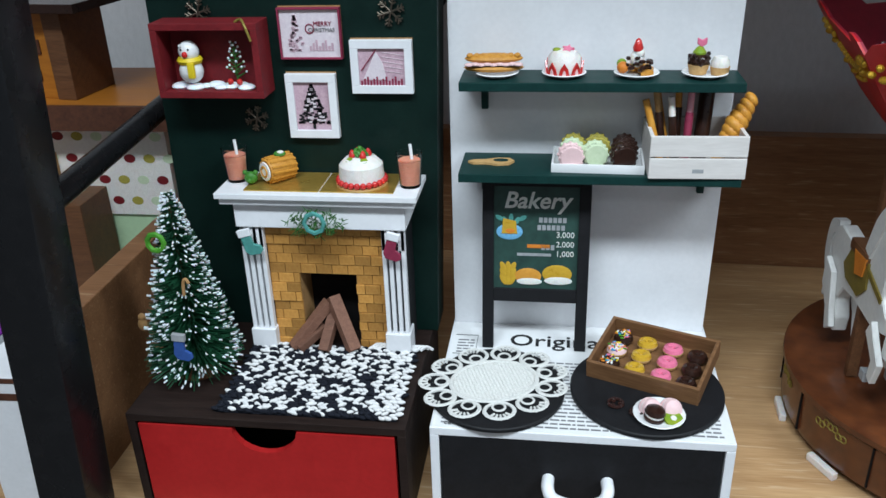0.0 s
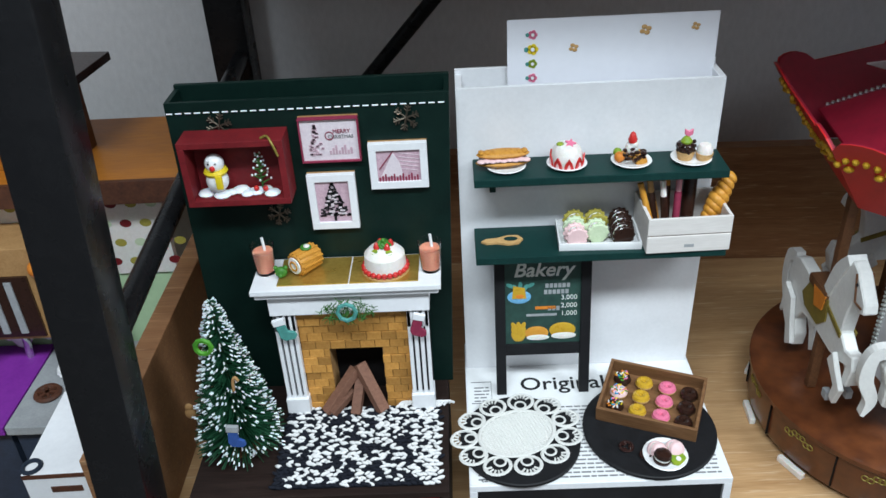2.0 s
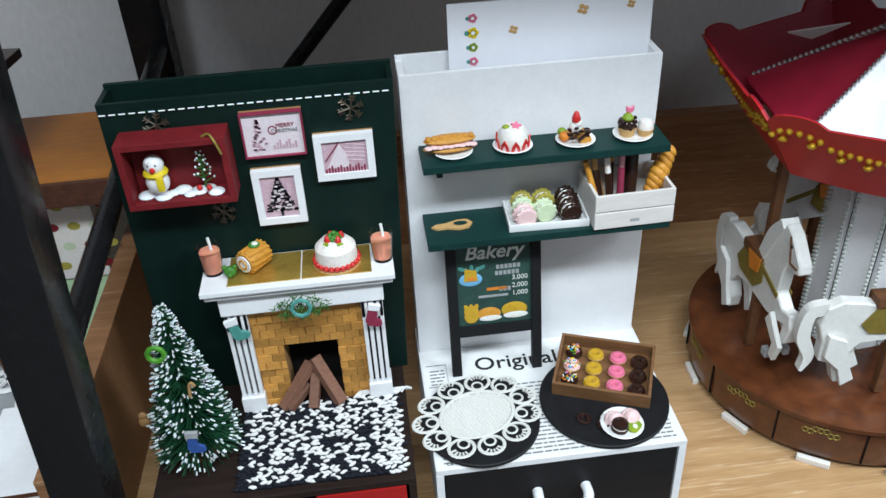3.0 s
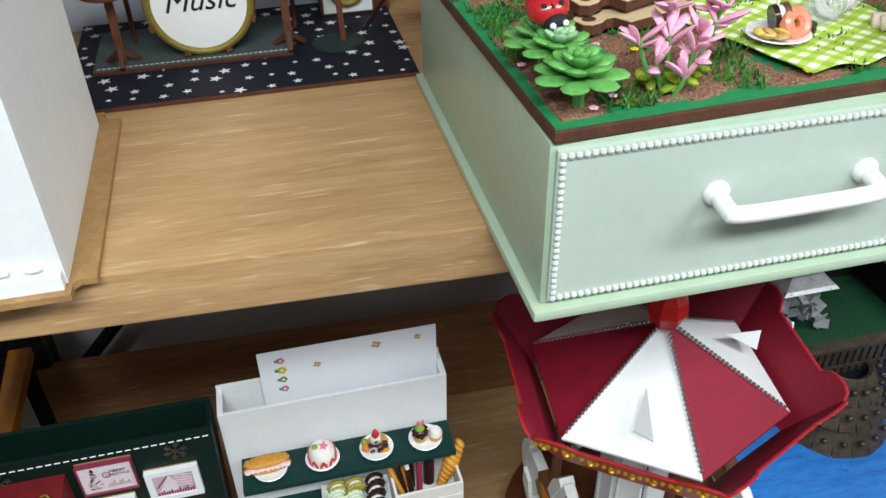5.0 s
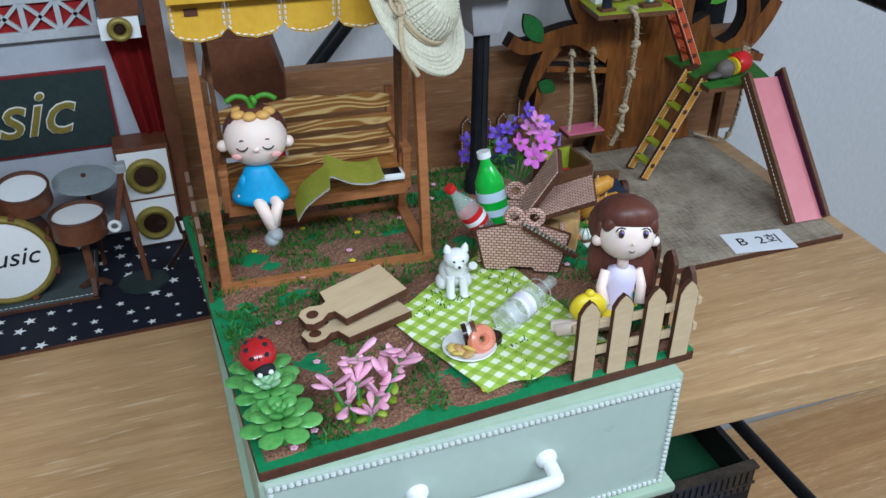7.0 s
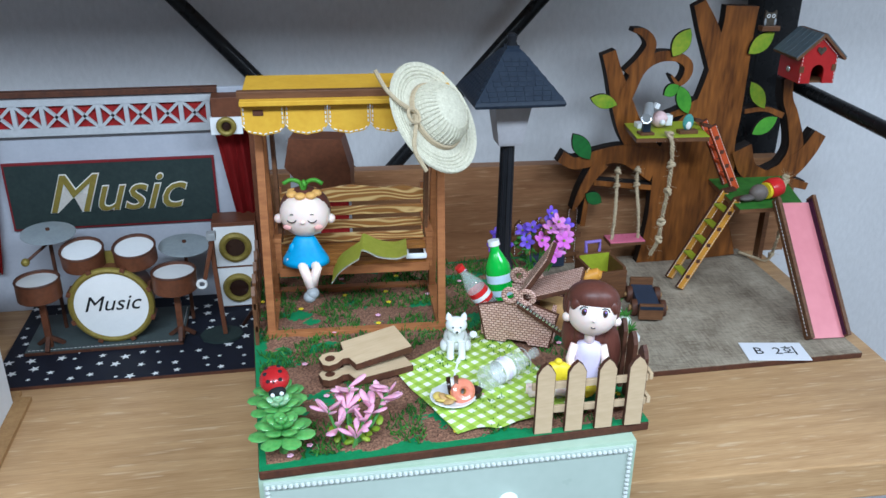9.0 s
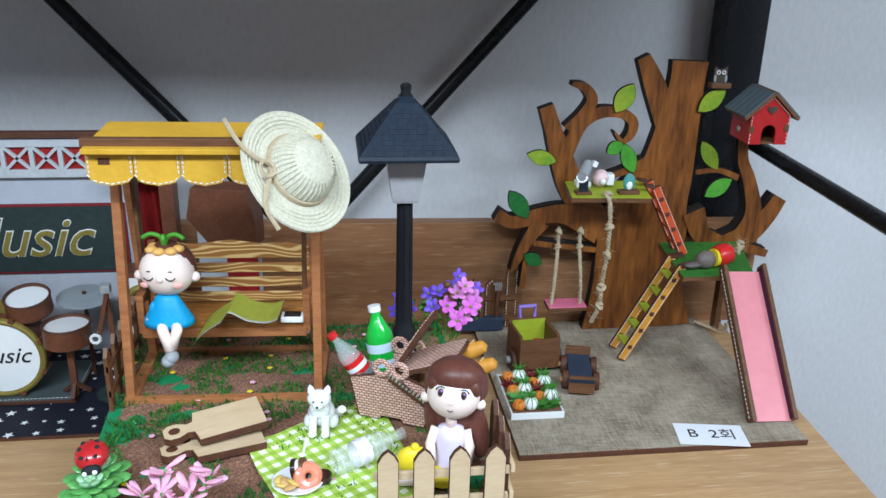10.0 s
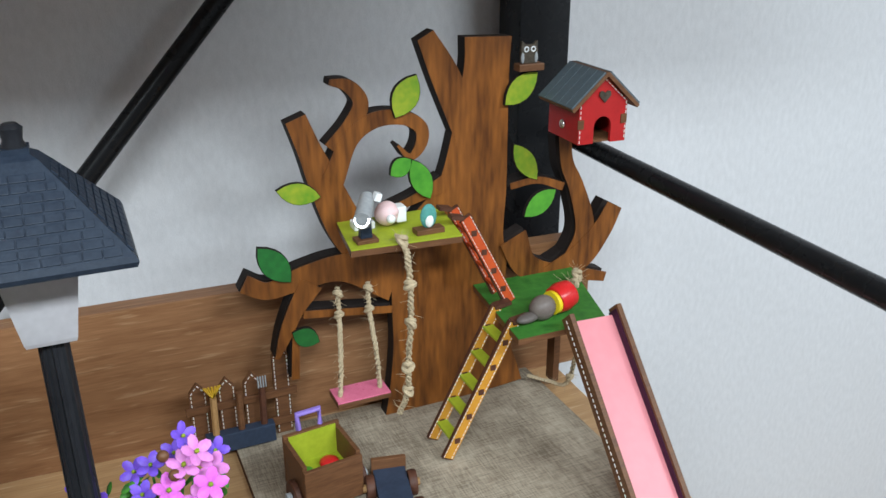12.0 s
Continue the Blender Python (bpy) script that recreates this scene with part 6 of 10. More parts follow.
for q, (r0, z0) in enumerate(((0.066, 0.070), (0.056, 0.105), (0.044, 0.135))):
    tu = bmesh.new()
    for k in range(9):
        a = math.pi + math.pi * (k + 0.5) / 9
        bx((-r0 * 0.165, -0.003, 0), (r0 * 0.165, 0.003, 0.033), 0.0006, tu, pose(0.01 + r0 * math.cos(a), 0.005 + r0 * math.sin(a), z0, -32, 0, math.degrees(a) + 90))
    part_each("balcony_plate", tu, SHIPM, sh, "bronze balcony plate")
    kn = bmesh.new()
    for k in range(9):
        a = math.pi + math.pi * (k + 0.5) / 9
        ball((0.01 + r0 * 0.95 * math.cos(a), 0.005 + r0 * 0.95 * math.sin(a), z0 + 0.02), 0.004, kn, u=8, v=5)
    part("studs", kn, SHIPM, sh)
pg = bmesh.new()
rnd = random.Random(21)
for lv in range(5):
    z = 0.17 + 0.045 * lv
    s = 0.036 - 0.005 * lv
    bx((0.010 - s * 0.7, 0.13 - s * 0.7, z), (0.010 + s * 0.7, 0.13 + s * 0.7, z + 0.03), 0.001, pg)
    lathe([(s * 1.5, z + 0.03), (s * 1.35, z + 0.034), (s * 0.6, z + 0.045), (0, z + 0.046)], 4, pg, pose(0.010, 0.13, 0, 0, 0, 45) @ Matrix.Translation((0, 0, 0)))
part("tower", pg, FOIL, sh, "silver paper tower", smooth=False)
fo = bmesh.new()
for k in range(60):
    p = Vector((-0.05 + 0.09 * rnd.random(), 0.08 + 0.05 * rnd.random(), 0.15 + 0.05 * rnd.random()))
    bx((-0.006, -0.0006, -0.009), (0.006, 0.0006, 0.009), 0, fo, Matrix.Translation(p) @ Euler((rnd.random() * 3, rnd.random() * 3, rnd.random() * 6)).to_matrix().to_4x4())
part("rock_paper", fo, FOIL, sh, "crumpled silver paper", smooth=False)

# ---- garden drawer box on the upper shelf ----
zone(scale=(1, 0.95, 1), shift=(-0.006, 0.031, 0))
gb = thing("garden_box", (0, 0, UP), "mint green drawer box with pearl trim and a white handle", "drawer box")
gw0, gw1, gd = 0.008, 0.263, 0.292
part("base", bx((0.003, -0.005, 0.0), (0.269, gd + 0.004, 0.0065), 0.002), MINT, gb, "mint green base slab")
bd = bx((gw0, 0.002, 0.0065), (gw1, gd, 0.0975), 0.0012)
part("body", bd, MINT, gb, "mint green painted box")
gdr = part("drawer", bx((gw0 + 0.003, -0.0005, 0.009), (gw1 - 0.003, 0.0022, 0.0950), 0.0005), MINTD, gb, "satin pale mint drawer front", smooth=False)
pr = beads([(gw0 + 0.0055, -0.0012, 0.0115), (gw1 - 0.0055, -0.0012, 0.0115), (gw1 - 0.0055, -0.0012, 0.0922), (gw0 + 0.0055, -0.0012, 0.0922), (gw0 + 0.0055, -0.0012, 0.0115)], 0.0037, 0.0018)
part("pearl_trim", pr, PEARL, gdr, "border of small pearl beads")
hh = tube(smooth_line([(0.093, -0.0005, 0.060), (0.093, -0.013, 0.058), (0.097, -0.0175, 0.0572), (0.133, -0.0182, 0.0570), (0.169, -0.0175, 0.0572), (0.173, -0.013, 0.058), (0.173, -0.0005, 0.060)], 5), 0.0046, seg=10)
for x in (0.093, 0.173):
    lathe([(0.007, 0), (0.0065, 0.003), (0.0045, 0.005)], 14, hh, pose(x, 0.0, 0.060, 90))
part("handle", hh, CHINA, gdr, "white bow handle")
TURNED = Matrix.Translation((0.009, 0.000, 0.0055)) @ pose(0, 0, 0, 0, 0, 2.5) @ Matrix.Translation((-0.004, 0.003, 0))
part("garden_plate", bx((0.004, -0.003, 0.0925), (0.270, gd, 0.0995), 0.0015), BURNT, gb, "dark wooden plate under the garden", smooth=False).matrix_basis = TURNED
part("plate_top", bx((0.0045, -0.0025, 0.0995), (0.2695, gd - 0.001, 0.1005)), PLATEG, gb, "green painted plate top", smooth=False).matrix_basis = TURNED
GZ = UP + 0.1060
sl = bmesh.new()
bmesh.ops.create_grid(sl, x_segments=130, y_segments=140, size=1)
for v in sl.verts:
    x, y = 0.137 + v.co.x * 0.1315, 0.1445 + v.co.y * 0.1455
    n = noise.noise(Vector((x * 26, y * 26, 3.1))) + 0.5 * noise.noise(Vector((x * 70, y * 70, 1.0)))
    fine = noise.noise(Vector((x * 420, y * 420, 0))) * 0.0009
    edge = min(x - 0.0055, 0.2685 - x, y + 0.001, 0.290 - y)
    hgt = 0.0028 * (n + 0.34) + fine if edge > 0.004 else -0.001 + fine
    if edge < 0.012:
        hgt -= 0.0014 * (1 - edge / 0.012) * 1.2
    v.co = Vector((x, y, 0.1006 + min(max(hgt, -0.0025), 0.0035)))
o = part("soil", sl, SOILM, gb, "crumbly brown soil with bare green patches", smooth=False)
o.matrix_basis = TURNED
gr, gr2 = bmesh.new(), bmesh.new()
rnd = random.Random(31)
for k in range(9000):
    x, y = rnd.uniform(0.008, 0.266), rnd.uniform(0.002, 0.288)
    if noise.noise(Vector((x * 34, y * 34, 9))) < (0.12 if y < 0.12 else -0.12):
        continue
    p = Vector((x, y, 0.1015))
    d = Vector((rnd.uniform(-1, 1), rnd.uniform(-1, 1), rnd.uniform(0.5, 1.8)))
    spike(gr if rnd.random() < 0.6 else gr2, p, p + d * rnd.uniform(0.0022, 0.0042), 0.0007, 0.0003)
o = part("grass", gr2, MOSS, gb, "dark green turf crumbs", smooth=False)
o.matrix_basis = TURNED
o["kind"] = "stuff"
o = part("grass", gr, LEAFG, gb, "short green turf crumbs", smooth=False)
o.matrix_basis = TURNED
o["kind"] = "stuff"
for mm, n, nm in ((PETALP, 26, "tiny pink petals"), (YELLOWB, 16, "tiny yellow petals")):
    pt = bmesh.new()
    for k in range(n):
        x, y = rnd.uniform(0.010, 0.262), rnd.choice((rnd.uniform(0.001, 0.07), rnd.uniform(0.1, 0.28)))
        for j in range(5):
            a = 1.257 * j
            ball((x + 0.0013 * math.cos(a), y + 0.0013 * math.sin(a), 0.1045), 0.0011, pt, s=(1, 1, 0.4), u=6, v=4)
    o = part("petals", pt, mm, gb, nm)
    o.matrix_basis = TURNED
    o["kind"] = "stuff"


# pavilion swing
sw = thing("garden_swing", (0.012, 0.176, GZ - 0.002), "reddish wooden swing bench under a yellow scalloped awning", "swing", turn=-2.5)
sw.scale = (1.05, 0.95, 1.035)
b = bx((0, -0.004, 0), (0.140, 0.003, 0.007), 0.0006)
bx((0, 0.078, 0), (0.140, 0.085, 0.007), 0.0006, b)
bx((0, 0.003, 0), (0.008, 0.078, 0.007), 0.0006, b)
bx((0.132, 0.003, 0), (0.140, 0.078, 0.007), 0.0006, b)
part_each("base_bar", b, REDWOOD, sw, "orange-brown base bar")
for x in (0.004, 0.136):
    for y, yt in ((0.004, 0.030), (0.078, 0.052)):
        part("post", bar((x, y, 0.006), (x, yt, 0.186), 0.006, 0.008, bev=0.0006, up=(0, 1, 0)), REDWOOD, sw, smooth=False)
    part("hanger", bar((x + (0.010 if x < 0.05 else -0.010), 0.036, 0.070), (x + (0.008 if x < 0.05 else -0.008), 0.040, 0.180), 0.003, 0.011, bev=0.0005, up=(0, 1, 0)), WALNUT, sw, smooth=False)
part("roof", bx((-0.004, -0.004, 0.190), (0.142, 0.066, 0.1935), 0.0005, m=pose(0, 0, 0, 3)), YELLOWP, sw, "mustard yellow flat roof", smooth=False)
part("roof_lath", bx((-0.006, -0.0075, 0.1930), (0.098, -0.001, 0.1985), 0.0006), WALNUT, sw, smooth=False)
st = bmesh.new()
for k in range(5):
    x = -0.004 + 0.0292 * k
    pts = [(x + 0.0003, 0.192), (x + 0.0003, 0.1745)]
    for j in range(9):
        s = j / 8
        pts.append((x + 0.0003 + 0.0286 * s, 0.1735 - 0.0055 * math.sin(math.pi * s) ** 0.6 - 0.001 * abs(math.sin(3 * math.pi * s))))
    pts += [(x + 0.0289, 0.1745), (x + 0.0289, 0.192)]
    part("awning_flap", prism(pts, 0.002, m=pose(0, -0.0066, 0)), YELLOWP, sw, "yellow scalloped flap", smooth=False)
    stitch([(q[0], -0.0070, q[1] + 0.0012) for q in pts[2:-2]], 0.0030, 0.0022, 0.0005, st)
    stitch([(x + 0.0016, -0.0070, 0.190), (x + 0.0016, -0.0070, 0.1745)], 0.0030, 0.002, 0.0005, st)
    stitch([(x + 0.0277, -0.0070, 0.190), (x + 0.0277, -0.0070, 0.1745)], 0.0030, 0.002, 0.0005, st)
part("awning_stitching", st, CREAM, sw, "cream stitch lines")
part("peg", bx((0.004, -0.0072, 0.1815), (0.011, -0.0064, 0.1855)), BURNT, sw, smooth=False)
FIGURED = pattern("figured_wood", figured, rough=0.4)
BENCHW = mk("bench_wood", (0.36, 0.15, 0.03), (0.17, 0.06, 0.015), scale=60, rough=0.4, stretch=(0.6, 3, 3))
for k in range(5):
    part("seat_slat", bx((0.012, 0.022 + 0.0088 * k, 0.052), (0.128, 0.0298 + 0.0088 * k, 0.0555), 0.0006), BENCHW, sw, smooth=False)
part("seat_rail", bx((0.012, 0.020, 0.045), (0.128, 0.0232, 0.052), 0.0005), REDWOOD, sw, smooth=False)
for k in range(4):
    z0 = 0.0570 + 0.0108 * k
    y = 0.0605 + 0.0025 * k
    if k == 3:
        pts = [(0.012, z0), (0.128, z0), (0.128, z0 + 0.0085), (0.112, z0 + 0.0125), (0.096, z0 + 0.0110), (0.070, z0 + 0.0145), (0.044, z0 + 0.0110), (0.028, z0 + 0.0125), (0.012, z0 + 0.0085)]
    else:
        pts = [(0.012, z0), (0.128, z0), (0.128, z0 + 0.0074), (0.012, z0 + 0.0074)]
    part("back_slat", prism(pts, 0.003, m=pose(0, y, 0), bev=0.0004), FIGURED, sw, "brown slat with a pale wavy figure", smooth=False)
for x in (0.012, 0.128):
    part("arm_rest", bx((x - 0.003, 0.02, 0.074), (x + 0.003, 0.068, 0.078), 0.0006), REDWOOD, sw, smooth=False)
    part("arm_post", bx((x - 0.0025, 0.021, 0.048), (x + 0.0025, 0.027, 0.074), 0.0005), REDWOOD, sw, smooth=False)
    part("back_post", bar((x, 0.0640, 0.048), (x, 0.0735, 0.103), 0.005, 0.006, bev=0.0005, up=(0, 1, 0)), REDWOOD, sw, smooth=False)

SEAT = GZ + 0.056


def doll(name, place, label, pieces, turn=0.0, scale=1.0):
    """A small doll: one mesh with a material for each of its pieces."""
    bm = bmesh.new()
    mats = []
    for mat_, make, *head in pieces:
        n, nv = len(bm.faces), len(bm.verts)
        make(bm)
        if head:
            bm.verts.ensure_lookup_table()
            bmesh.ops.transform(bm, matrix=head[0], verts=bm.verts[nv:])
        if mat_ not in mats:
            mats.append(mat_)
        bm.faces.ensure_lookup_table()
        for f in bm.faces[n:]:
            f.material_index = mats.index(mat_)
    me = bpy.data.meshes.new(name)
    bmesh.ops.recalc_face_normals(bm, faces=bm.faces)
    bm.to_mesh(me)
    bm.free()
    for q in mats:
        me.materials.append(q)
    me.shade_smooth()
    ob = new(name, me)
    ob.matrix_basis = ZONE @ pose(*place, 0, 0, turn) @ Matrix.Diagonal((scale, scale, scale, 1))
    return tagged(ob, label, "doll")


def arc_line(c, r, a0, a1, y, n=7):
    return [(c[0] + r * math.cos(a0 + (a1 - a0) * k / n), y, c[1] + r * math.sin(a0 + (a1 - a0) * k / n)) for k in range(n + 1)]


BLUSH = mk("doll_blush", (0.85, 0.42, 0.38), (0.8, 0.4, 0.36), rough=0.5, bump=0)
doll("sprout_doll", (0.047, 0.190, SEAT + 0.001), "round-headed doll in a blue dress asleep on the swing bench", [
    (SKIN, lambda b: (ball((0.001, 0.004, 0.047), 0.0215, b, s=(1, 0.92, 0.95), u=24, v=16), ball((-0.0215, 0.004, 0.042), 0.0042, b), ball((0.0225, 0.004, 0.042), 0.0042, b),
                      tube([(-0.005, -0.004, 0.006), (0.000, -0.018, 0.004), (0.006, -0.022, -0.012)], 0.0043, b, 10), tube([(0.006, -0.004, 0.006), (0.011, -0.017, 0.004), (0.007, -0.021, -0.010)], 0.0043, b, 10),
                      ball((-0.0125, -0.006, 0.007), 0.004, b), ball((0.001, -0.0165, 0.046), 0.0022, b, s=(1, 0.7, 0.8)))),
    (BLUEDRESS, lambda b: (lathe([(0.0205, 0.003), (0.0195, 0.007), (0.0125, 0.019), (0.0095, 0.025), (0.006, 0.029)], 24, b, sy=0.78), ball((-0.010, -0.003, 0.014), 0.0055, b, s=(0.8, 0.8, 1.5)))),
    (HAIRB, lambda b: ball((0.001, 0.0075, 0.049), 0.0215, b, s=(1.02, 0.85, 0.98), u=20, v=12)),
    (mk("crown_orange", (0.78, 0.44, 0.13), (0.66, 0.34, 0.09), rough=0.5, bump=0.2), lambda b: [ball((0.001 + 0.0105 * math.cos(0.9 * k), 0.003 + 0.0085 * math.sin(0.9 * k), 0.0655), 0.0050, b, s=(1, 1, 0.6)) for k in range(7)]),
    (LEAFM, lambda b: [tube(smooth_line([(0.001, 0.003, 0.067), (0.001 + 0.003 * s, 0.003, 0.075), (0.001 + 0.010 * s, 0.002 + d, 0.0775), (0.001 + 0.0165 * s, 0.001 + d, 0.0745)], 4), 0.0019, b, 6) for s, d in ((-1, 0), (1, 0), (0.15, -0.006))]),
    (GREYP, lambda b: (ball((0.007, -0.0235, -0.0165), 0.0056, b, s=(1, 1.25, 0.9)), ball((0.0045, -0.0245, -0.0195), 0.0055, b, s=(1, 1.25, 0.9)))),
    (INK, lambda b: [tube(arc_line((x, 0.0495), 0.0042, math.pi * 1.15, math.pi * 1.85, -0.0152), 0.0005, b, 5) for x in (-0.008, 0.009)] + [tube(arc_line((x, 0.0495), 0.003, math.pi * 0.35, math.pi * 0.65, -0.0143), 0.0004, b, 5) for x in (-0.008, 0.009)]),
    (BLUSH, lambda b: [ball((x, -0.0135, 0.0405), 0.0030, b, s=(1.2, 0.4, 0.8), turn=(10, 0, 20 * math.copysign(1, x))) for x in (-0.0125, 0.0140)]),
], turn=-8, scale=0.92)

mg = thing("folded_magazine", (0.0955, 0.1945, SEAT), "open green magazine lying folded on the bench", "magazine", turn=-6)
mg.scale = (1.22, 1.35, 1.1)
line = smooth_line([(-0.022, 0, -0.006), (-0.016, 0, 0.0035), (-0.004, 0, 0.013), (0.000, 0, 0.0135), (0.009, 0, 0.0085), (0.020, 0, 0.007), (0.027, 0, 0.0095)], 5)
for dz, mm, nm in ((0, CHINA, "pages"), (0.0009, MUSTARD, "cover")):
    t = bmesh.new()
    e = 0.0012 if mm is MUSTARD else 0.0
    rows = [[t.verts.new((p.x, y - 0.010 * (p.x < -0.004), p.z + dz)) for y in (-0.013 + e, 0.013 - e)] for p in line]
    for a, c in zip(rows, rows[1:]):
        t.faces.new((a[0], c[0], c[1], a[1]))
    bmesh.ops.solidify(t, geom=t.faces[:], thickness=0.0005)
    part(nm, t, mm, mg, "olive green printed cover" if mm is MUSTARD else "white pages")
ph = thing("toy_phone", (0.1365, 0.1935, SEAT + 0.0005), "white toy phone with a dark screen on the bench", "phone", turn=-4)
part("case", bx((-0.0085, -0.005, 0), (0.0085, 0.007, 0.0042), 0.0008), CHINA, ph)
part("screen", bx((-0.0062, -0.003, 0.0042), (0.0062, 0.0062, 0.0046)), SCREEN, ph, "black screen", smooth=False)

# straw hat
hatm = Matrix.Translation((0.1450, 0.1620, 1.602)) @ Vector((0.60, -0.58, 0.55)).to_track_quat("Z", "Y").to_matrix().to_4x4()
hat = new("straw_hat")
hat.matrix_basis = ZONE @ hatm
hat.empty_display_size = 0.01
tagged(hat, "cream straw hat with a twine band on the swing", "hat")
part("brim", lathe([(0.023, 0.0), (0.032, -0.0018), (0.041, -0.001), (0.0445, 0.0015), (0.0440, 0.003), (0.034, 0.0012), (0.0235, 0.003)], 48), STRAWHAT, hat)
part("crown", lathe([(0.0238, 0.001), (0.0236, 0.008), (0.0215, 0.0155), (0.016, 0.0205), (0.008, 0.0225), (0, 0.023)], 40), STRAWHAT, hat)
weave = bmesh.new()
for k in range(9):
    torus((0, 0, 0.0035 + 0.0021 * k), 0.0240 * math.sqrt(max(0.05, 1 - ((k + 1) / 11) ** 2.4)), 0.0007, weave, u=40, v=4)
for k in range(7):
    torus((0, 0, 0.0012 + 0.0002 * k), 0.0265 + 0.0028 * k, 0.0007, weave, u=48, v=4)
for k in range(40):
    a = 2 * math.pi * k / 40
    tube([((0.0242 - d) * math.cos(a), (0.0242 - d) * math.sin(a), z) for d, z in ((0, 0.003), (0.0006, 0.009), (0.0028, 0.0160), (0.008, 0.0208))], 0.0007, weave, seg=4)
part("weave", weave, STRAWHAT, hat, "open straw weave")
bn = bmesh.new()
torus((0, 0, 0.0035), 0.0252, 0.0013, bn, u=36, v=6)
torus((0, 0, 0.0052), 0.0250, 0.0012, bn, u=36, v=6)
tube(smooth_line([(-0.024, 0.008, 0.006), (-0.033, 0.014, 0.007), (-0.036, 0.020, 0.005), (-0.040, 0.030, 0.004), (-0.044, 0.044, 0.006)], 4), 0.0016, bn, 6)
tube(smooth_line([(-0.024, 0.004, 0.006), (-0.034, -0.006, 0.006), (-0.040, -0.018, 0.003), (-0.036, -0.034, 0.001)], 4), 0.0016, bn, 6)
torus((-0.029, 0.005, 0.0075), 0.0055, 0.0013, bn, u=14, v=5)
part("twine_band", bn, JUTE, hat, "knotted jute twine band")

# garden lamp
lp = thing("garden_lamp", (0.2265, 0.2595, GZ - 0.0055), "black model street lamp with a tiled square hood", "street lamp", turn=0)
lp.scale = (0.905, 0.905, 0.96)
part("base", lathe([(0.0155, 0), (0.0155, 0.003), (0.012, 0.006), (0.0105, 0.022), (0.0082, 0.026), (0.008, 0.030)], 20), LAMPM, lp, "stepped black foot")
post_ = lathe([(0.0075, 0.028), (0.0068, 0.060), (0.0072, 0.062), (0.0066, 0.064), (0.0062, 0.144)], 16)
for k in range(8):
    a = 2 * math.pi * k / 8
    rod((0.0068 * math.cos(a), 0.0068 * math.sin(a), 0.032), (0.0060 * math.cos(a), 0.0060 * math.sin(a), 0.142), 0.0012, seg=5, bm=post_)
part("pole", post_, LAMPM, lp, "fluted black pole")
part("lens", lathe([(0.0155, 0.142), (0.0165, 0.144), (0.0255, 0.184), (0.0255, 0.186)], 4, m=pose(0, 0, 0, 0, 0, 45)), FROST, lp, "frosted square lens", smooth=False)
part("bulb", rod((0, 0, 0.145), (0, 0, 0.166), 0.006, 0.005, 10), GREYP, lp)
part("hood", lathe([(0.0585, 0.184), (0.0600, 0.1865), (0.0585, 0.189), (0.0130, 0.2255), (0.0085, 0.2275), (0.0085, 0.230)], 4, m=pose(0, 0, 0, 0, 0, 45)), SLATE, lp, "slate blue square hood", smooth=False)
part("knob", lathe([(0.0045, 0.226), (0.0055, 0.230), (0.0042, 0.233), (0.0052, 0.238), (0.003, 0.240), (0, 0.240)], 12), LAMPM, lp)
for side in range(4):
    a = math.pi / 2 * side
    hm = pose(0, 0, 0, 0, 0, math.degrees(a))
    tiles = bmesh.new()
    for row in range(9):
        s0 = 0.06 + 0.098 * row
        half = 0.0415 * (1 - s0) + 0.0092 * s0
        z = 0.189 + 0.0365 * s0
        y = -half
        n = max(2, int(2 * half / 0.0085))
        for k in range(n):
            x0 = -half + 0.003 + (2 * half - 0.006) * (k + (0.5 if row % 2 else 0)) / n
            x1 = min(x0 + (2 * half - 0.006) / n - 0.0006, half - 0.003)
            if x1 - x0 > 0.002:
                bx((x0, -0.0004, -0.0018), (x1, 0.0008, 0.0018), 0.0003, tiles, Matrix.Translation((0, y - 0.0002, z)) @ pose(0, 0, 0, -41.5))
    bmesh.ops.transform(tiles, matrix=hm, verts=tiles.verts)
    part("hood_tiles", tiles, SLATE, lp, "slate blue embossed tiles", smooth=False)

# flowers behind the lamp
fl = thing("flower_cluster", (0.262, 0.262, GZ), "cluster of violet and pink five-petalled flowers", "flowers")
rnd = random.Random(17)
stems = bmesh.new()
heads = {0: bmesh.new(), 1: bmesh.new(), 2: bmesh.new()}
eyes = bmesh.new()


def blossom(bm, c, r, tilt, turn):
    m = Matrix.Translation(c) @ Euler((tilt, 0, turn)).to_matrix().to_4x4()
    for k in range(5):
        a = 2 * math.pi * k / 5
        t = bmesh.new()
        bmesh.ops.create_uvsphere(t, u_segments=8, v_segments=5, radius=1)
        join(bm, t, m @ pose(r * 0.6 * math.cos(a), r * 0.6 * math.sin(a), 0.0006, 0, -18, math.degrees(a)) @ Matrix.Diagonal((r * 0.55, r * 0.38, r * 0.10, 1)))
    ball(m @ Vector((0, 0, 0.001)), r * 0.16, eyes, u=6, v=4)


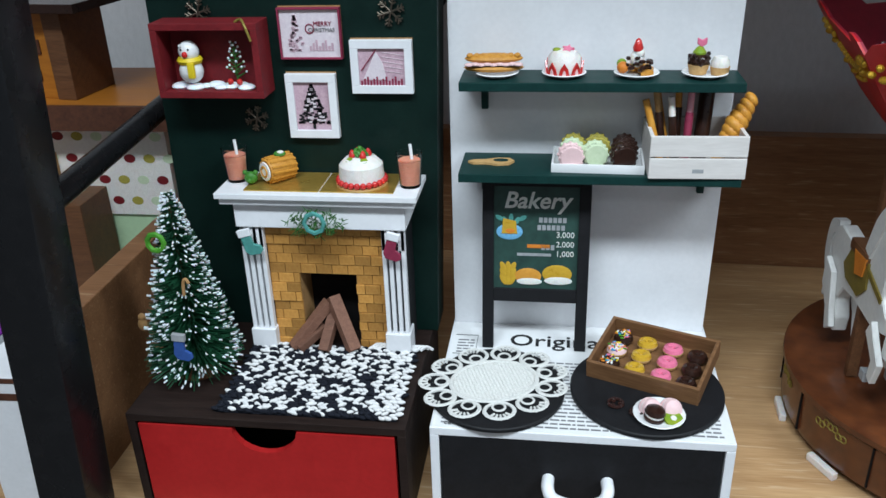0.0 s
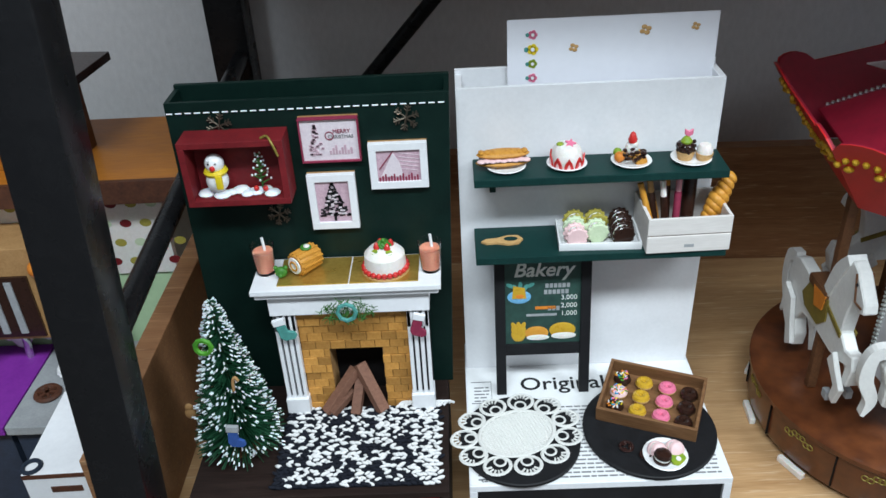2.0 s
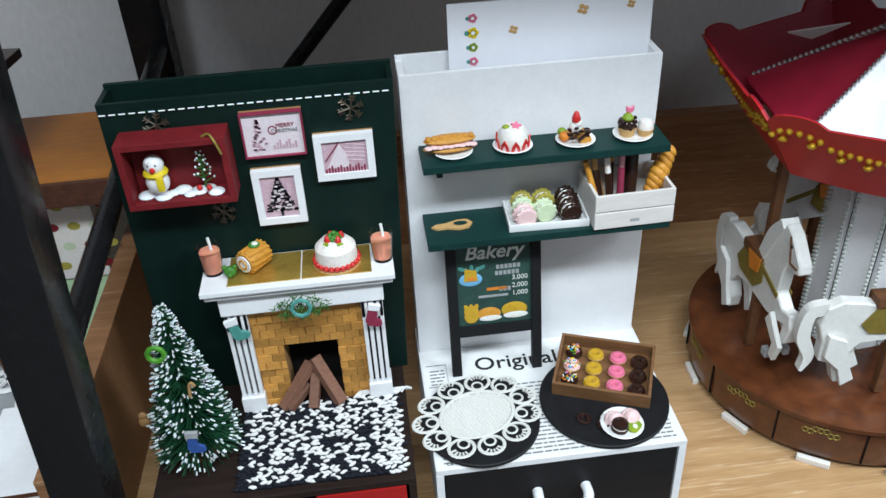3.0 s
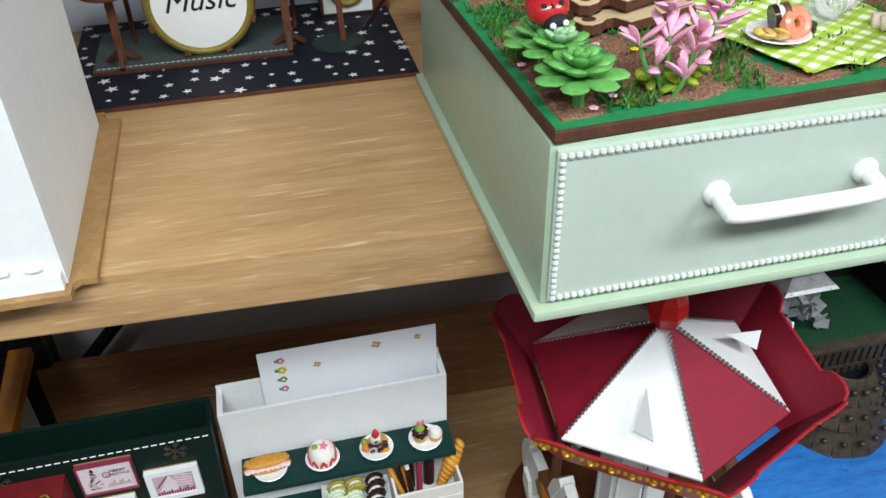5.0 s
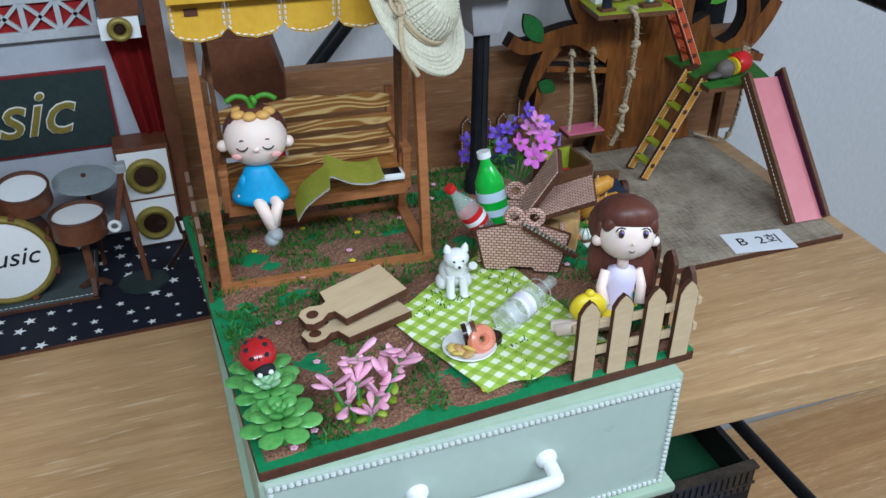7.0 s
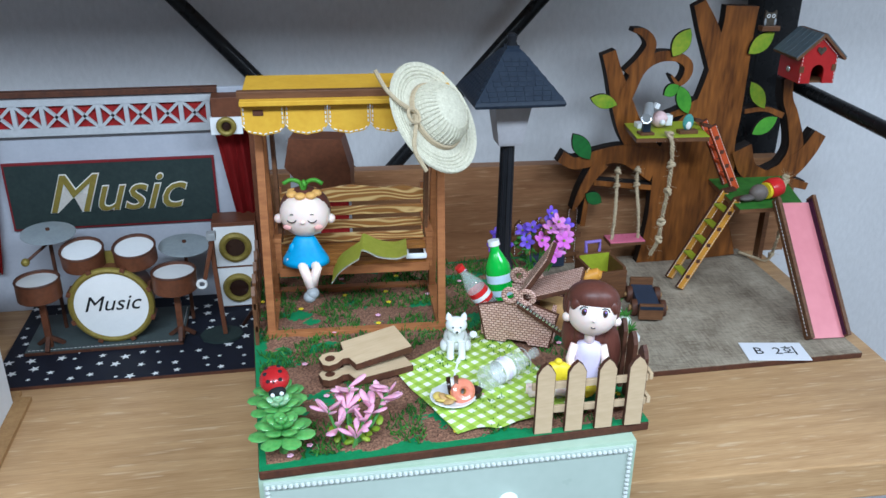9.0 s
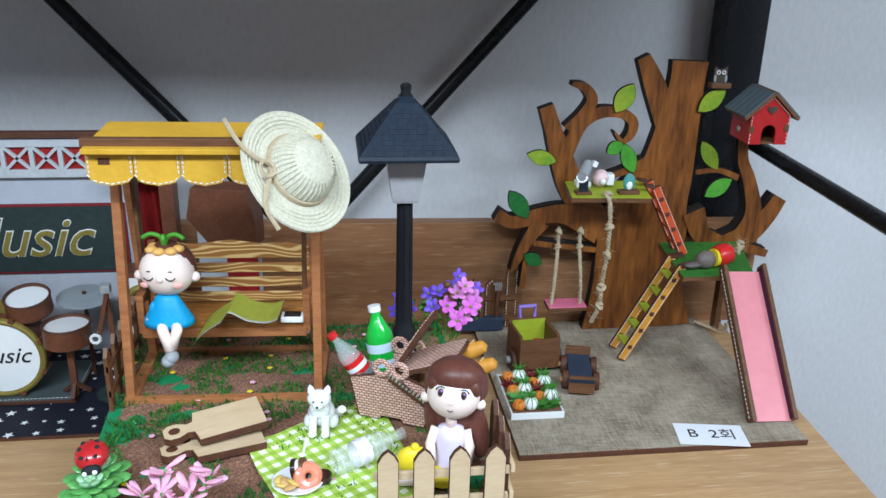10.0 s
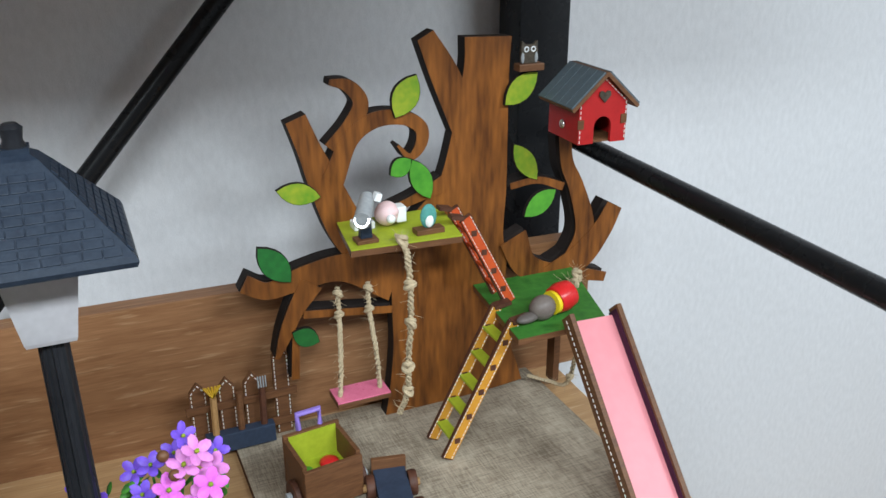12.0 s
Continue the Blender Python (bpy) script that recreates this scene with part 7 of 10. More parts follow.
spots = [(-0.038, 0.016, 0.036, 2), (-0.030, 0.010, 0.028, 2), (-0.042, 0.010, 0.026, 2), (-0.012, 0.018, 0.038, 2), (-0.004, 0.014, 0.042, 2), (-0.010, 0.008, 0.030, 2), (0.008, 0.014, 0.046, 2), (0.013, 0.012, 0.056, 2), (0.018, 0.004, 0.050, 0), (0.011, 0.004, 0.044, 0), (0.025, 0.004, 0.038, 0), (0.022, -0.004, 0.034, 1), (0.010, -0.010, 0.024, 1), (0.002, 0.0, 0.034, 1), (0.028, 0.010, 0.044, 2), (0.016, -0.004, 0.026, 0)]
for x, y, z, c in spots:
    blossom(heads[c], Vector((x, y, z)), 0.0085 if c != 2 else 0.007, rnd.uniform(0.5, 1.1), rnd.uniform(-0.7, 0.7))
    tube(smooth_line([(x * 0.5, y * 0.4 + 0.006, 0), (x * 0.8, y + 0.002, z * 0.6), (x, y + 0.001, z)], 3), 0.0007, stems, 5)
for k in range(34):
    p = Vector((rnd.uniform(-0.04, 0.03), rnd.uniform(-0.005, 0.022), rnd.uniform(0.004, 0.036)))
    ball(p, 0.0048, stems, s=(1, 0.45, 0.16), turn=(rnd.uniform(-60, 60), rnd.uniform(-40, 40), rnd.uniform(0, 180)), u=8, v=4)
part("stem", stems, LEAFG, fl, "green stems and leaves")
for k, mm, lab in ((0, ORCHID, "orchid pink petals"), (1, PETALM, "magenta petals"), (2, PETALV, "violet petals")):
    part("petals", heads[k], mm, fl, lab)
part("flower_eyes", eyes, LEAFY, fl)
ac = bmesh.new()
for p in ((0.002, 0.004, 0.052), (0.006, 0.0, 0.042), (0.013, -0.002, 0.018)):
    ball(p, 0.0032, ac, u=8, v=6)
part("buds", ac, WALNUT, fl, "round brown buds")

# picnic cloth
cl = bmesh.new()
bmesh.ops.create_grid(cl, x_segments=40, y_segments=40, size=1)
A, B, C, D = Vector((0.106, 0.104)), Vector((0.139, 0.010)), Vector((0.224, 0.030)), Vector((0.198, 0.162))
for v in cl.verts:
    s, u = (v.co.x + 1) / 2, (v.co.y + 1) / 2
    p = (A * (1 - s) + D * s) * u + (B * (1 - s) + C * s) * (1 - u)
    p += Vector((0.0025 * math.sin(9 * s), 0.003 * math.sin(8 * s + 1.0) * (1 - u) + 0.002 * math.sin(7 * u)))
    z = 0.0045 + 0.0011 * noise.noise(Vector((p.x * 60, p.y * 60, 2)))
    v.co = Vector((p.x, p.y, z + 0.002 * (1 - u) ** 6 * math.sin(9 * s) ** 2))
bmesh.ops.solidify(cl, geom=cl.faces[:], thickness=0.0006)
single("picnic_cloth", cl, CLOTH, (0, 0, GZ), "lime green and white checked cloth on the soil", "cloth")
CZ = GZ + 0.0055

# chopping boards
for k, (x, y, z, a) in enumerate(((0.052, 0.093, GZ + 0.0035, 17), (0.053, 0.103, GZ + 0.0110, 18))):
    out = [(0.0, 0.004), (0.003, 0.007), (0.008, 0.007), (0.013, 0.004), (0.0165, 0.005), (0.018, 0.0145), (0.056, 0.0145), (0.056, -0.0145), (0.018, -0.0145), (0.0165, -0.005), (0.013, -0.004), (0.008, -0.007), (0.003, -0.007), (0.0, -0.004)]
    t = prism(out, 0.0050)
    bmesh.ops.transform(t, matrix=pose(0, 0, 0.0050, -90), verts=t.verts)
    cb = thing("chopping_board", (x, y, z), "small pale plywood chopping board with a round handle", "chopping board", "chopping boards", turn=a, lean=(4 if k else -3, -4 if k else 0))
    cb.scale = (1.2, 1.1, 1.0)
    part("edge", t, BURNT, cb, "dark burnt edge", smooth=False)
    t = prism([(q[0] + (0.0003 if q[0] < 0.02 else -0.0003), q[1] * 0.97) for q in out], 0.0004)
    bmesh.ops.transform(t, matrix=pose(0, 0, 0.0055, -90), verts=t.verts)
    part("face", t, PALEW, cb, "pale plywood face", smooth=False)
    part("hole", lathe([(0, 0), (0.0032, 0), (0.0032, 0.0003), (0, 0.0003)], 14, m=pose(0.0062, 0, 0.0055)), BURNT, cb)

# white dog
dg = bmesh.new()
ball((0, 0.004, 0.0105), 0.0092, dg, s=(0.95, 1.1, 1.15))
ball((0, -0.002, 0.018), 0.0066, dg, s=(1, 0.9, 1.3))
ball((0, -0.004, 0.0275), 0.0072, dg, s=(1.05, 0.95, 0.92))
ball((0, -0.0098, 0.0255), 0.0032, dg, s=(1, 1.1, 0.8))
for s in (-1, 1):
    lathe([(0.0026, 0), (0.0018, 0.0035), (0, 0.006)], 8, dg, pose(0.0048 * s, -0.003, 0.0322, 0, 8 * s, 0))
    rod((0.0038 * s, -0.0065, 0.014), (0.004 * s, -0.0085, 0.0015), 0.0027, 0.0026, 10, dg)
    ball((0.004 * s, -0.0098, 0.0018), 0.0028, dg, s=(1, 1.3, 0.7))
    ball((0.0072 * s, 0.002, 0.005), 0.0048, dg, s=(0.8, 1.3, 1))
tube(smooth_line([(0.006, 0.012, 0.004), (0.0115, 0.010, 0.008), (0.0125, 0.006, 0.012)], 4), 0.0028, dg, 8)
dog = single("dog_figurine", dg, CHINA, (0.157, 0.1195, CZ), "small seated white dog figurine", "figurine", turn=-8)
dog.scale = (1.12, 1.1, 0.96)
fc = ball((0, -0.0130, 0.0262), 0.0010, u=6, v=4)
for s in (-1, 1):
    ball((0.0026 * s, -0.0105, 0.0290), 0.0007, fc, u=6, v=4)
part("face_dots", fc, INK, dog)

# picnic basket
pk = thing("picnic_basket", (0.1800, 0.1370, GZ + 0.0055), "pale brown wicker-print wooden picnic basket with open lids", "basket", turn=-25)
bw, bdp, bh = 0.060, 0.036, 0.036
pts = [(0.004, 0.0), (0.020, 0.0), (0.022, 0.003), (0.038, 0.003), (0.040, 0.0), (0.056, 0.0), (0.062, 0.030), (0.042, 0.036), (0.034, 0.041), (0.027, 0.041), (0.020, 0.036), (-0.003, 0.030)]
for y in (0, bdp):
    part("panel", prism(pts, 0.003, m=pose(0, y, 0)), BURNT, pk, "dark burnt core", smooth=False)
    part("wicker_face", prism([(0.0015 + q[0] * 0.95, 0.0006 + q[1] * 0.98) for q in pts], 0.0004, m=pose(0, y - 0.0004, 0)), WICKER, pk, "pale wicker print", smooth=False)
for x0 in (0.0, 0.055):
    part("side", bx((x0, 0.003, 0.003), (x0 + 0.003, bdp, 0.029)), WICKER, pk, smooth=False)
part("bottom", bx((0.002, 0.003, 0.002), (0.056, bdp, 0.005)), BURNT, pk, smooth=False)
for c in (0.0235, 0.0365):
    part("handle_ring", torus((c, -0.002, 0.043), 0.0052, 0.0022, u=18, v=6, turn=(90, 0, 0)), WICKER, pk)
    part("handle_ring", torus((c, bdp, 0.043), 0.0052, 0.0022, u=18, v=6, turn=(90, 0, 0)), WICKER, pk)
lid = bx((0, -0.001, 0), (0.042, 0.036, 0.0035), 0.0004)
part("lid", lid, BURNT, pk, "dark lid edge", smooth=False).matrix_basis = pose(0.032, 0.001, 0.038, 0, -60, 0)
part("lid_face", bx((0.0005, -0.0005, 0.0035), (0.0415, 0.0355, 0.0042)), WICKER, pk, smooth=False).matrix_basis = pose(0.032, 0.001, 0.038, 0, -60, 0)
part("lid", bx((0, -0.001, 0), (0.042, 0.036, 0.0035), 0.0004), BURNT, pk, smooth=False).matrix_basis = pose(0.038, 0.001, 0.038, 0, -22, 0)
part("lid_face", bx((0.0005, -0.0005, 0.0035), (0.0415, 0.0355, 0.0042)), WICKER, pk, smooth=False).matrix_basis = pose(0.038, 0.001, 0.038, 0, -22, 0)
hn = part("arm", bar((0.030, -0.0032, 0.037), (0.066, -0.0032, 0.016), 0.003, 0.005, up=(0, 1, 0)), BURNT, pk, "toothed dark carrying arm", smooth=False)
tt = bmesh.new()
for k in range(14):
    s = k / 14
    bx((-0.0009, -0.0058, -0.0004), (0.0009, -0.003, 0.0015), 0, tt, pose(0.030 + 0.036 * s, 0, 0.039 - 0.021 * s, 0, 30, 0))
part("arm_teeth", tt, SILVER, hn, smooth=False)


def bottle(place, lean, turn, label, glass, fill, lab, cap, r=0.0072, h=0.046, group="", a=0.18, c=0.50):
    b = thing("toy_bottle", place, label, "bottle", group, turn=turn, lean=lean)
    part("bottle", lathe([(0, 0), (r * 0.85, 0), (r, 0.002), (r, h * 0.55), (r * 0.95, h * 0.62), (r * 0.5, h * 0.80), (r * 0.36, h * 0.86), (r * 0.36, h * 0.94)], 18), glass, b)
    for nm, lo, hi, k, mat_ in (("label", a, c, 1.03, lab), ("label_print", a + 0.3 * (c - a), a + 0.62 * (c - a), 1.06, fill)):
        part(nm, lathe([(r * k, h * lo), (r * k, h * hi), (r * (k - 0.02), h * hi), (r * (k - 0.02), h * lo)], 18, ends=False), mat_, b, "printed wrap label" if nm == "label" else "")
    part("cap", lathe([(r * 0.46, h * 0.92), (r * 0.46, h), (0, h)], 14), cap, b, "screw cap")
    return b


bottle((0.206, 0.166, GZ + 0.020), (-6, -12), -20, "green lemonade bottle with a pale label in the basket", GREENB, GREENB, LABELB, CHINA, 0.0105, 0.056)
bottle((0.1955, 0.152, GZ + 0.020), (-4, -36), 0, "glass cola bottle with a red label in the basket", TRANSP, CHINA, CAPRED, CAPRED, 0.0080, 0.052, a=0.30, c=0.52)
cola_ = lathe([(0, 0.0015), (0.0070, 0.002), (0.0073, 0.016), (0, 0.016)], 16)
part("cola", cola_, COLA, bpy.data.objects["toy_bottle.001"], "dark cola in the bottle")
for k, (dx, dz) in enumerate(((0.004, 0.046), (0.012, 0.032))):
    t = bmesh.new()
    m = pose(0.246 + dx, 0.140, GZ + dz, 0, 62, -20)
    lathe([(0, 0), (0.004, 0.001), (0.0058, 0.007), (0.006, 0.020), (0.0045, 0.028), (0, 0.031)], 14, t, m)
    lf = single("baguette", t, BREAD, (0, 0, 0), "golden baguette sticking out of the basket", "bread", "baguettes")
    cuts = bmesh.new()
    for j in range(3):
        rod(m @ Vector((-0.0058, -0.003, 0.008 + 0.006 * j)), m @ Vector((-0.0058, 0.003, 0.010 + 0.006 * j)), 0.0008, seg=5, bm=cuts)
    part("score_cuts", cuts, BISCUIT, lf)
single("paper_bag", bx((-0.012, -0.004, 0), (0.012, 0.010, 0.026), 0.001), BISCUIT, (0.240, 0.134, GZ + 0.010), "plain brown paper bag inside the basket", "bag", turn=-35)

# girl doll
UPWARD = Matrix.Translation((0, 0, 0.048)) @ pose(0, 0, 0, -20, 3, 0) @ Matrix.Diagonal((0.88, 0.88, 0.88, 1)) @ Matrix.Translation((0, 0, -0.048))
doll("girl_doll", (0.2395, 0.050, GZ + 0.003), "big-eyed doll with long brown hair and a lilac top", [
    (SKIN, lambda b: (ball((0, -0.003, 0.066), 0.0195, b, s=(1, 0.9, 0.93), u=24, v=16), ball((-0.0195, -0.003, 0.061), 0.004, b), ball((0.0195, -0.003, 0.061), 0.004, b), ball((0, -0.0208, 0.0615), 0.0012, b)), UPWARD),
    (SKIN, lambda b: (rod((0, 0, 0.040), (0, -0.001, 0.056), 0.0036, 0.0036, 10, b),
                      tube([(-0.0095, 0, 0.040), (-0.0125, -0.004, 0.030), (-0.0105, -0.010, 0.021)], 0.0033, b, 8), tube([(0.0095, 0, 0.040), (0.0125, -0.003, 0.030), (0.0115, -0.008, 0.020)], 0.0033, b, 8),
                      tube([(-0.008, -0.014, 0.010), (-0.026, -0.016, 0.009), (-0.040, -0.014, 0.006)], 0.0042, b, 10), tube([(-0.006, -0.010, 0.007), (-0.026, -0.010, 0.006), (-0.042, -0.008, 0.005)], 0.0042, b, 10))),
    (LILAC, lambda b: lathe([(0.0105, 0.004), (0.0098, 0.016), (0.0090, 0.024), (0.0098, 0.034), (0.0082, 0.041), (0.003, 0.043)], 18, b, sy=0.8)),
    (YELLOWB, lambda b: (ball((-0.021, -0.012, 0.021), 0.0105, b, s=(1.15, 0.6, 1.0), turn=(0, 12, 10)), ball((-0.021, -0.012, 0.031), 0.003, b), ball((-0.004, -0.006, 0.008), 0.011, b, s=(1.1, 1, 0.6)))),
    (HAIRB, lambda b: (ball((0, 0.0080, 0.0710), 0.0222, b, s=(1.06, 0.9, 0.95), u=24, v=16), ball((0, -0.0012, 0.0775), 0.0208, b, s=(1.0, 0.95, 0.70), turn=(-6, 0, 0), u=24, v=14), ball((-0.0125, -0.0100, 0.0740), 0.0080, b, s=(0.75, 0.75, 0.95), turn=(0, 30, 0)), ball((0.0135, -0.0100, 0.0735), 0.0078, b, s=(0.7, 0.75, 1.0), turn=(0, -28, 0)),
                       ball((0.0185, -0.002, 0.0690), 0.0060, b, s=(0.5, 0.9, 1.7)), ball((-0.0185, -0.002, 0.0690), 0.0060, b, s=(0.5, 0.9, 1.6))), UPWARD),
    (HAIRB, lambda b: (ball((0.002, 0.012, 0.048), 0.0165, b, s=(1.1, 0.6, 1.6)), ball((0.0155, 0.008, 0.036), 0.0095, b, s=(0.85, 0.6, 2.2), turn=(0, -10, 0)), ball((-0.0125, 0.010, 0.044), 0.0085, b, s=(0.8, 0.6, 2)))),
    (CHINA, lambda b: [ball((x, -0.0182, 0.0680), 0.0032, b, s=(0.9, 0.30, 1.15)) for x in (-0.0080, 0.0080)], UPWARD),
    (HAIRB, lambda b: [ball((x, -0.0189, 0.0680), 0.0027, b, s=(0.85, 0.3, 1.15)) for x in (-0.0080, 0.0080)], UPWARD),
    (INK, lambda b: [ball((x, -0.0195, 0.0676), 0.0014, b, s=(0.9, 0.3, 1.2)) for x in (-0.0080, 0.0080)] + [tube(arc_line((x, 0.0680), 0.0040, math.pi * 0.12, math.pi * 0.88, -0.0186), 0.0005, b, 5) for x in (-0.0080, 0.0080)] + [tube(arc_line((0, 0.0578), 0.0022, math.pi * 1.2, math.pi * 1.8, -0.0192), 0.00035, b, 5)], UPWARD),
    (PURPLE, lambda b: [ball((x + 0.0006, -0.0198, 0.0690), 0.0008, b, s=(1, 0.3, 1)) for x in (-0.0080, 0.0080)], UPWARD),
], turn=-16)

# picnic plate
pp = plate((0.143, 0.053, CZ + 0.0005), 0.0165, "picnic plate", "white plate with a doughnut, biscuits and chips")
dn = thing("doughnut", (0.150, 0.0485, CZ + 0.0035), "pink glazed ring doughnut leaning on the plate", "doughnut", lean=(58, 0), turn=14)
part("dough", torus((0, 0.0045, 0), 0.0056, 0.0038, u=20, v=9), BREAD, dn)
part("glaze", torus((0, 0.0045, 0.0009), 0.0056, 0.0037, u=20, v=9), mk("salmon_glaze", (0.76, 0.27, 0.17), (0.66, 0.2, 0.12), scale=200, rough=0.3, coat=0.4), dn, "salmon pink glaze")
cs = thing("sandwich_biscuit", (0.140, 0.0565, CZ + 0.009), "chocolate biscuit with white cream standing on the plate", "biscuit", lean=(0, 78), turn=-10)
for z, mm, r in ((0, CHOC, 0.0068), (0.003, CREAM, 0.006), (0.0055, WALNUT, 0.0068)):
    part("layer", lathe([(0, z), (r, z), (r, z + 0.0028), (0, z + 0.0028)], 18), mm, cs)
for k, (x, y) in enumerate(((0.132, 0.037), (0.137, 0.034), (0.1305, 0.042), (0.1345, 0.0395), (0.139, 0.0375))):
    single("potato_chip", ball((0, 0, 0), 0.0048, s=(1, 0.8, 0.3), turn=(12 * k - 20, 10 - 8 * k, 40 * k), u=10, v=6), BISCUIT if k % 2 else mk("chip_yellow", (0.70, 0.52, 0.14), (0.6, 0.42, 0.1), scale=200, rough=0.6), (x + 0.0015, y + 0.009, CZ + 0.0046 + 0.0003 * k), "small pale yellow potato chip", "chip", "potato chips")
sp = bmesh.new()
tube(smooth_line([(0.1455, 0.061, CZ + 0.004), (0.146, 0.063, CZ + 0.014), (0.1485, 0.065, CZ + 0.023)], 4), 0.0008, sp, 6)
ball((0.149, 0.0652, CZ + 0.024), 0.0018, sp, s=(0.9, 0.4, 1.5))
single("toy_spoon", sp, CHINA, (0, 0, 0), "tiny white spoon standing on the plate", "spoon")
single("dark_biscuit", lathe([(0, 0), (0.006, 0), (0.006, 0.004), (0, 0.004)], 16), COLA, (0.1585, 0.0545, CZ + 0.0015), "small dark chocolate biscuit", "biscuit", turn=10)
wb = bottle((0.1660, 0.0590, CZ + 0.0095), (0, 86), 30, "clear plastic water bottle lying on the cloth", TRANSP, LILAC, CHINA, TRANSP, 0.0088, 0.054, a=0.28, c=0.46)
for k in range(7):
    part("ridge", torus((0, 0, 0.003 + 0.0062 * k), 0.0089, 0.0005, u=20, v=5), TRANSP, wb)

# ladybird and succulents
lb = thing("ladybird", (0.0215, 0.053, GZ + 0.031), "red ladybird with black spots on a green rosette", "figurine", lean=(24, -8))
part("wing_case", ball((0, 0.002, 0.003), 0.0102, s=(1, 1.05, 0.72), u=18, v=12), mk("wing_red", (0.48, 0.018, 0.02), (0.4, 0.015, 0.018), rough=0.25, bump=0, coat=0.4), lb, "glossy red wing case")
part("head", ball((0.001, -0.0088, 0.0025), 0.0054, s=(1.1, 0.8, 0.8)), INK, lb, "black head")
dots = bmesh.new()
for x, y in ((-0.005, 0.003), (0.005, 0.003), (-0.0035, -0.003), (0.0045, -0.003), (-0.004, 0.008), (0.004, 0.008)):
    z = 0.003 + 0.0102 * 0.72 * math.sqrt(max(0, 1 - (x / 0.0102) ** 2 - ((y - 0.002) / 0.0107) ** 2))
    ball((x, y, z), 0.0016, dots, s=(1, 1, 0.4), u=8, v=5)
rod((0, -0.006, 0.0096), (0, 0.011, 0.0075), 0.0004, seg=5, bm=dots)
part("spots", dots, INK, lb)
ey = bmesh.new()
for s in (-1, 1):
    ball((0.001 + 0.003 * s, -0.0120, 0.0045), 0.0016, ey, u=8, v=5)
part("eyes", ey, CHINA, lb)


def rosette(place, mat_in, mat_out, r, label, rings=4):
    ro = thing("succulent", place, label, "plant", "succulents")
    for k in range(rings):
        n = (4, 5, 6, 7)[k]
        for j in range(n):
            a = 360 * j / n + 29 * k
            l = r * (0.30 + 0.235 * k)
            w = r * (0.20 + 0.10 * k)
            t = bmesh.new()
            bmesh.ops.create_uvsphere(t, u_segments=12, v_segments=8, radius=1)
            for v in t.verts:
                f = 0.62 + 0.42 * v.co.x
                v.co = Vector((v.co.x, v.co.y * f, v.co.z - 0.55 * v.co.x ** 2 * 0.3 + 0.45 * (v.co.y * f) ** 2))
            bmesh.ops.transform(t, matrix=pose(0, 0, r * (0.50 - 0.13 * k), 0, -58 + 17 * k, a) @ pose(l * 0.5, 0, 0) @ Matrix.Diagonal((l * 0.54, w * 0.84, r * 0.09, 1)), verts=t.verts)
            part("leaf", t, mat_in if k < 2 else mat_out, ro)
    part("stem", rod((0, 0, -0.012), (0, 0, r * 0.5), 0.003, 0.002, 8), SUCC, ro)
    return ro


rosette((0.0250, 0.016, GZ + 0.012), SUCC, SUCC, 0.021, "plump bright green succulent rosette in the soil")
rosette((0.0230, 0.038, GZ + 0.016), SUCCP, SUCC, 0.018, "pale pointed green succulent rosette", 4)
rosette((0.0220, 0.058, GZ + 0.013), SUCCP, SUCC, 0.020, "green succulent rosette carrying a ladybird", 4)

pf = thing("pink_plant", (0.069, 0.018, GZ), "small plant with pale pink fleshy leaves", "plant")
rnd = random.Random(41)
stm, lv, lg = bmesh.new(), bmesh.new(), bmesh.new()
for k, (x, y, h) in enumerate(((-0.014, 0.006, 0.026), (-0.008, 0.000, 0.018), (0.0, 0.008, 0.040), (0.008, -0.004, 0.022), (0.014, 0.002, 0.026), (0.022, 0.006, 0.030), (0.003, -0.008, 0.014), (-0.002, 0.002, 0.028), (0.026, 0.010, 0.036))):
    tube(smooth_line([(x * 0.3, y * 0.4, 0), (x * 0.8, y * 0.9, h * 0.6), (x, y, h)], 3), 0.0011, stm, 6)
    for j in range(5):
        a, q = rnd.random() * 360, rnd.uniform(8, 70)
        l = rnd.uniform(0.0070, 0.0115)
        t = bmesh.new()
        bmesh.ops.create_uvsphere(t, u_segments=10, v_segments=6, radius=1)
        for v in t.verts:
            v.co.y *= 0.55 + 0.45 * v.co.x
        join(lv, t, Matrix.Translation((x, y, h - 0.001 * j)) @ pose(0, 0, 0, 0, -q, a) @ pose(l * 0.7, 0, 0) @ Matrix.Diagonal((l * 0.75, l * 0.42, l * 0.13, 1)))
    for j in range(2):
        a = rnd.random() * 360
        ball((x * 0.6 + 0.004 * math.cos(a), y * 0.6 + 0.004 * math.sin(a), h * 0.35), 0.0034, lg, s=(1.3, 0.8, 0.5), turn=(0, 20, a), u=8, v=5)
part("stem", stm, SUCC, pf, "thin green stems")
part("leaves", lv, PETALP, pf, "pale pink leaves")
part("lower_leaves", lg, LEAFY, pf, "yellow-green lower leaves")

# garden fence
fe = thing("picket_fence", (0.190, 0.009, GZ), "low picket fence of pale plywood with burnt edges", "fence")


def picket(x, y, turn, h=0.055, w=0.0125):
    pts = [(0, 0), (w, 0), (w, h - 0.008), (w * 0.78, h - 0.003), (w * 0.5, h), (w * 0.22, h - 0.003), (0, h - 0.008)]
    q = part("picket", prism(pts, 0.003), BURNT, fe, "burnt brown edge", smooth=False)
    q.matrix_basis = pose(x, y, 0, 0, 0, turn)
    q = part("picket_face", prism([(0.0004 + p[0] * 0.94, 0.0004 + p[1] * 0.985) for p in pts], 0.0003, m=pose(0, -0.0003, 0)), PALEW, q, "pale plywood face", smooth=False)


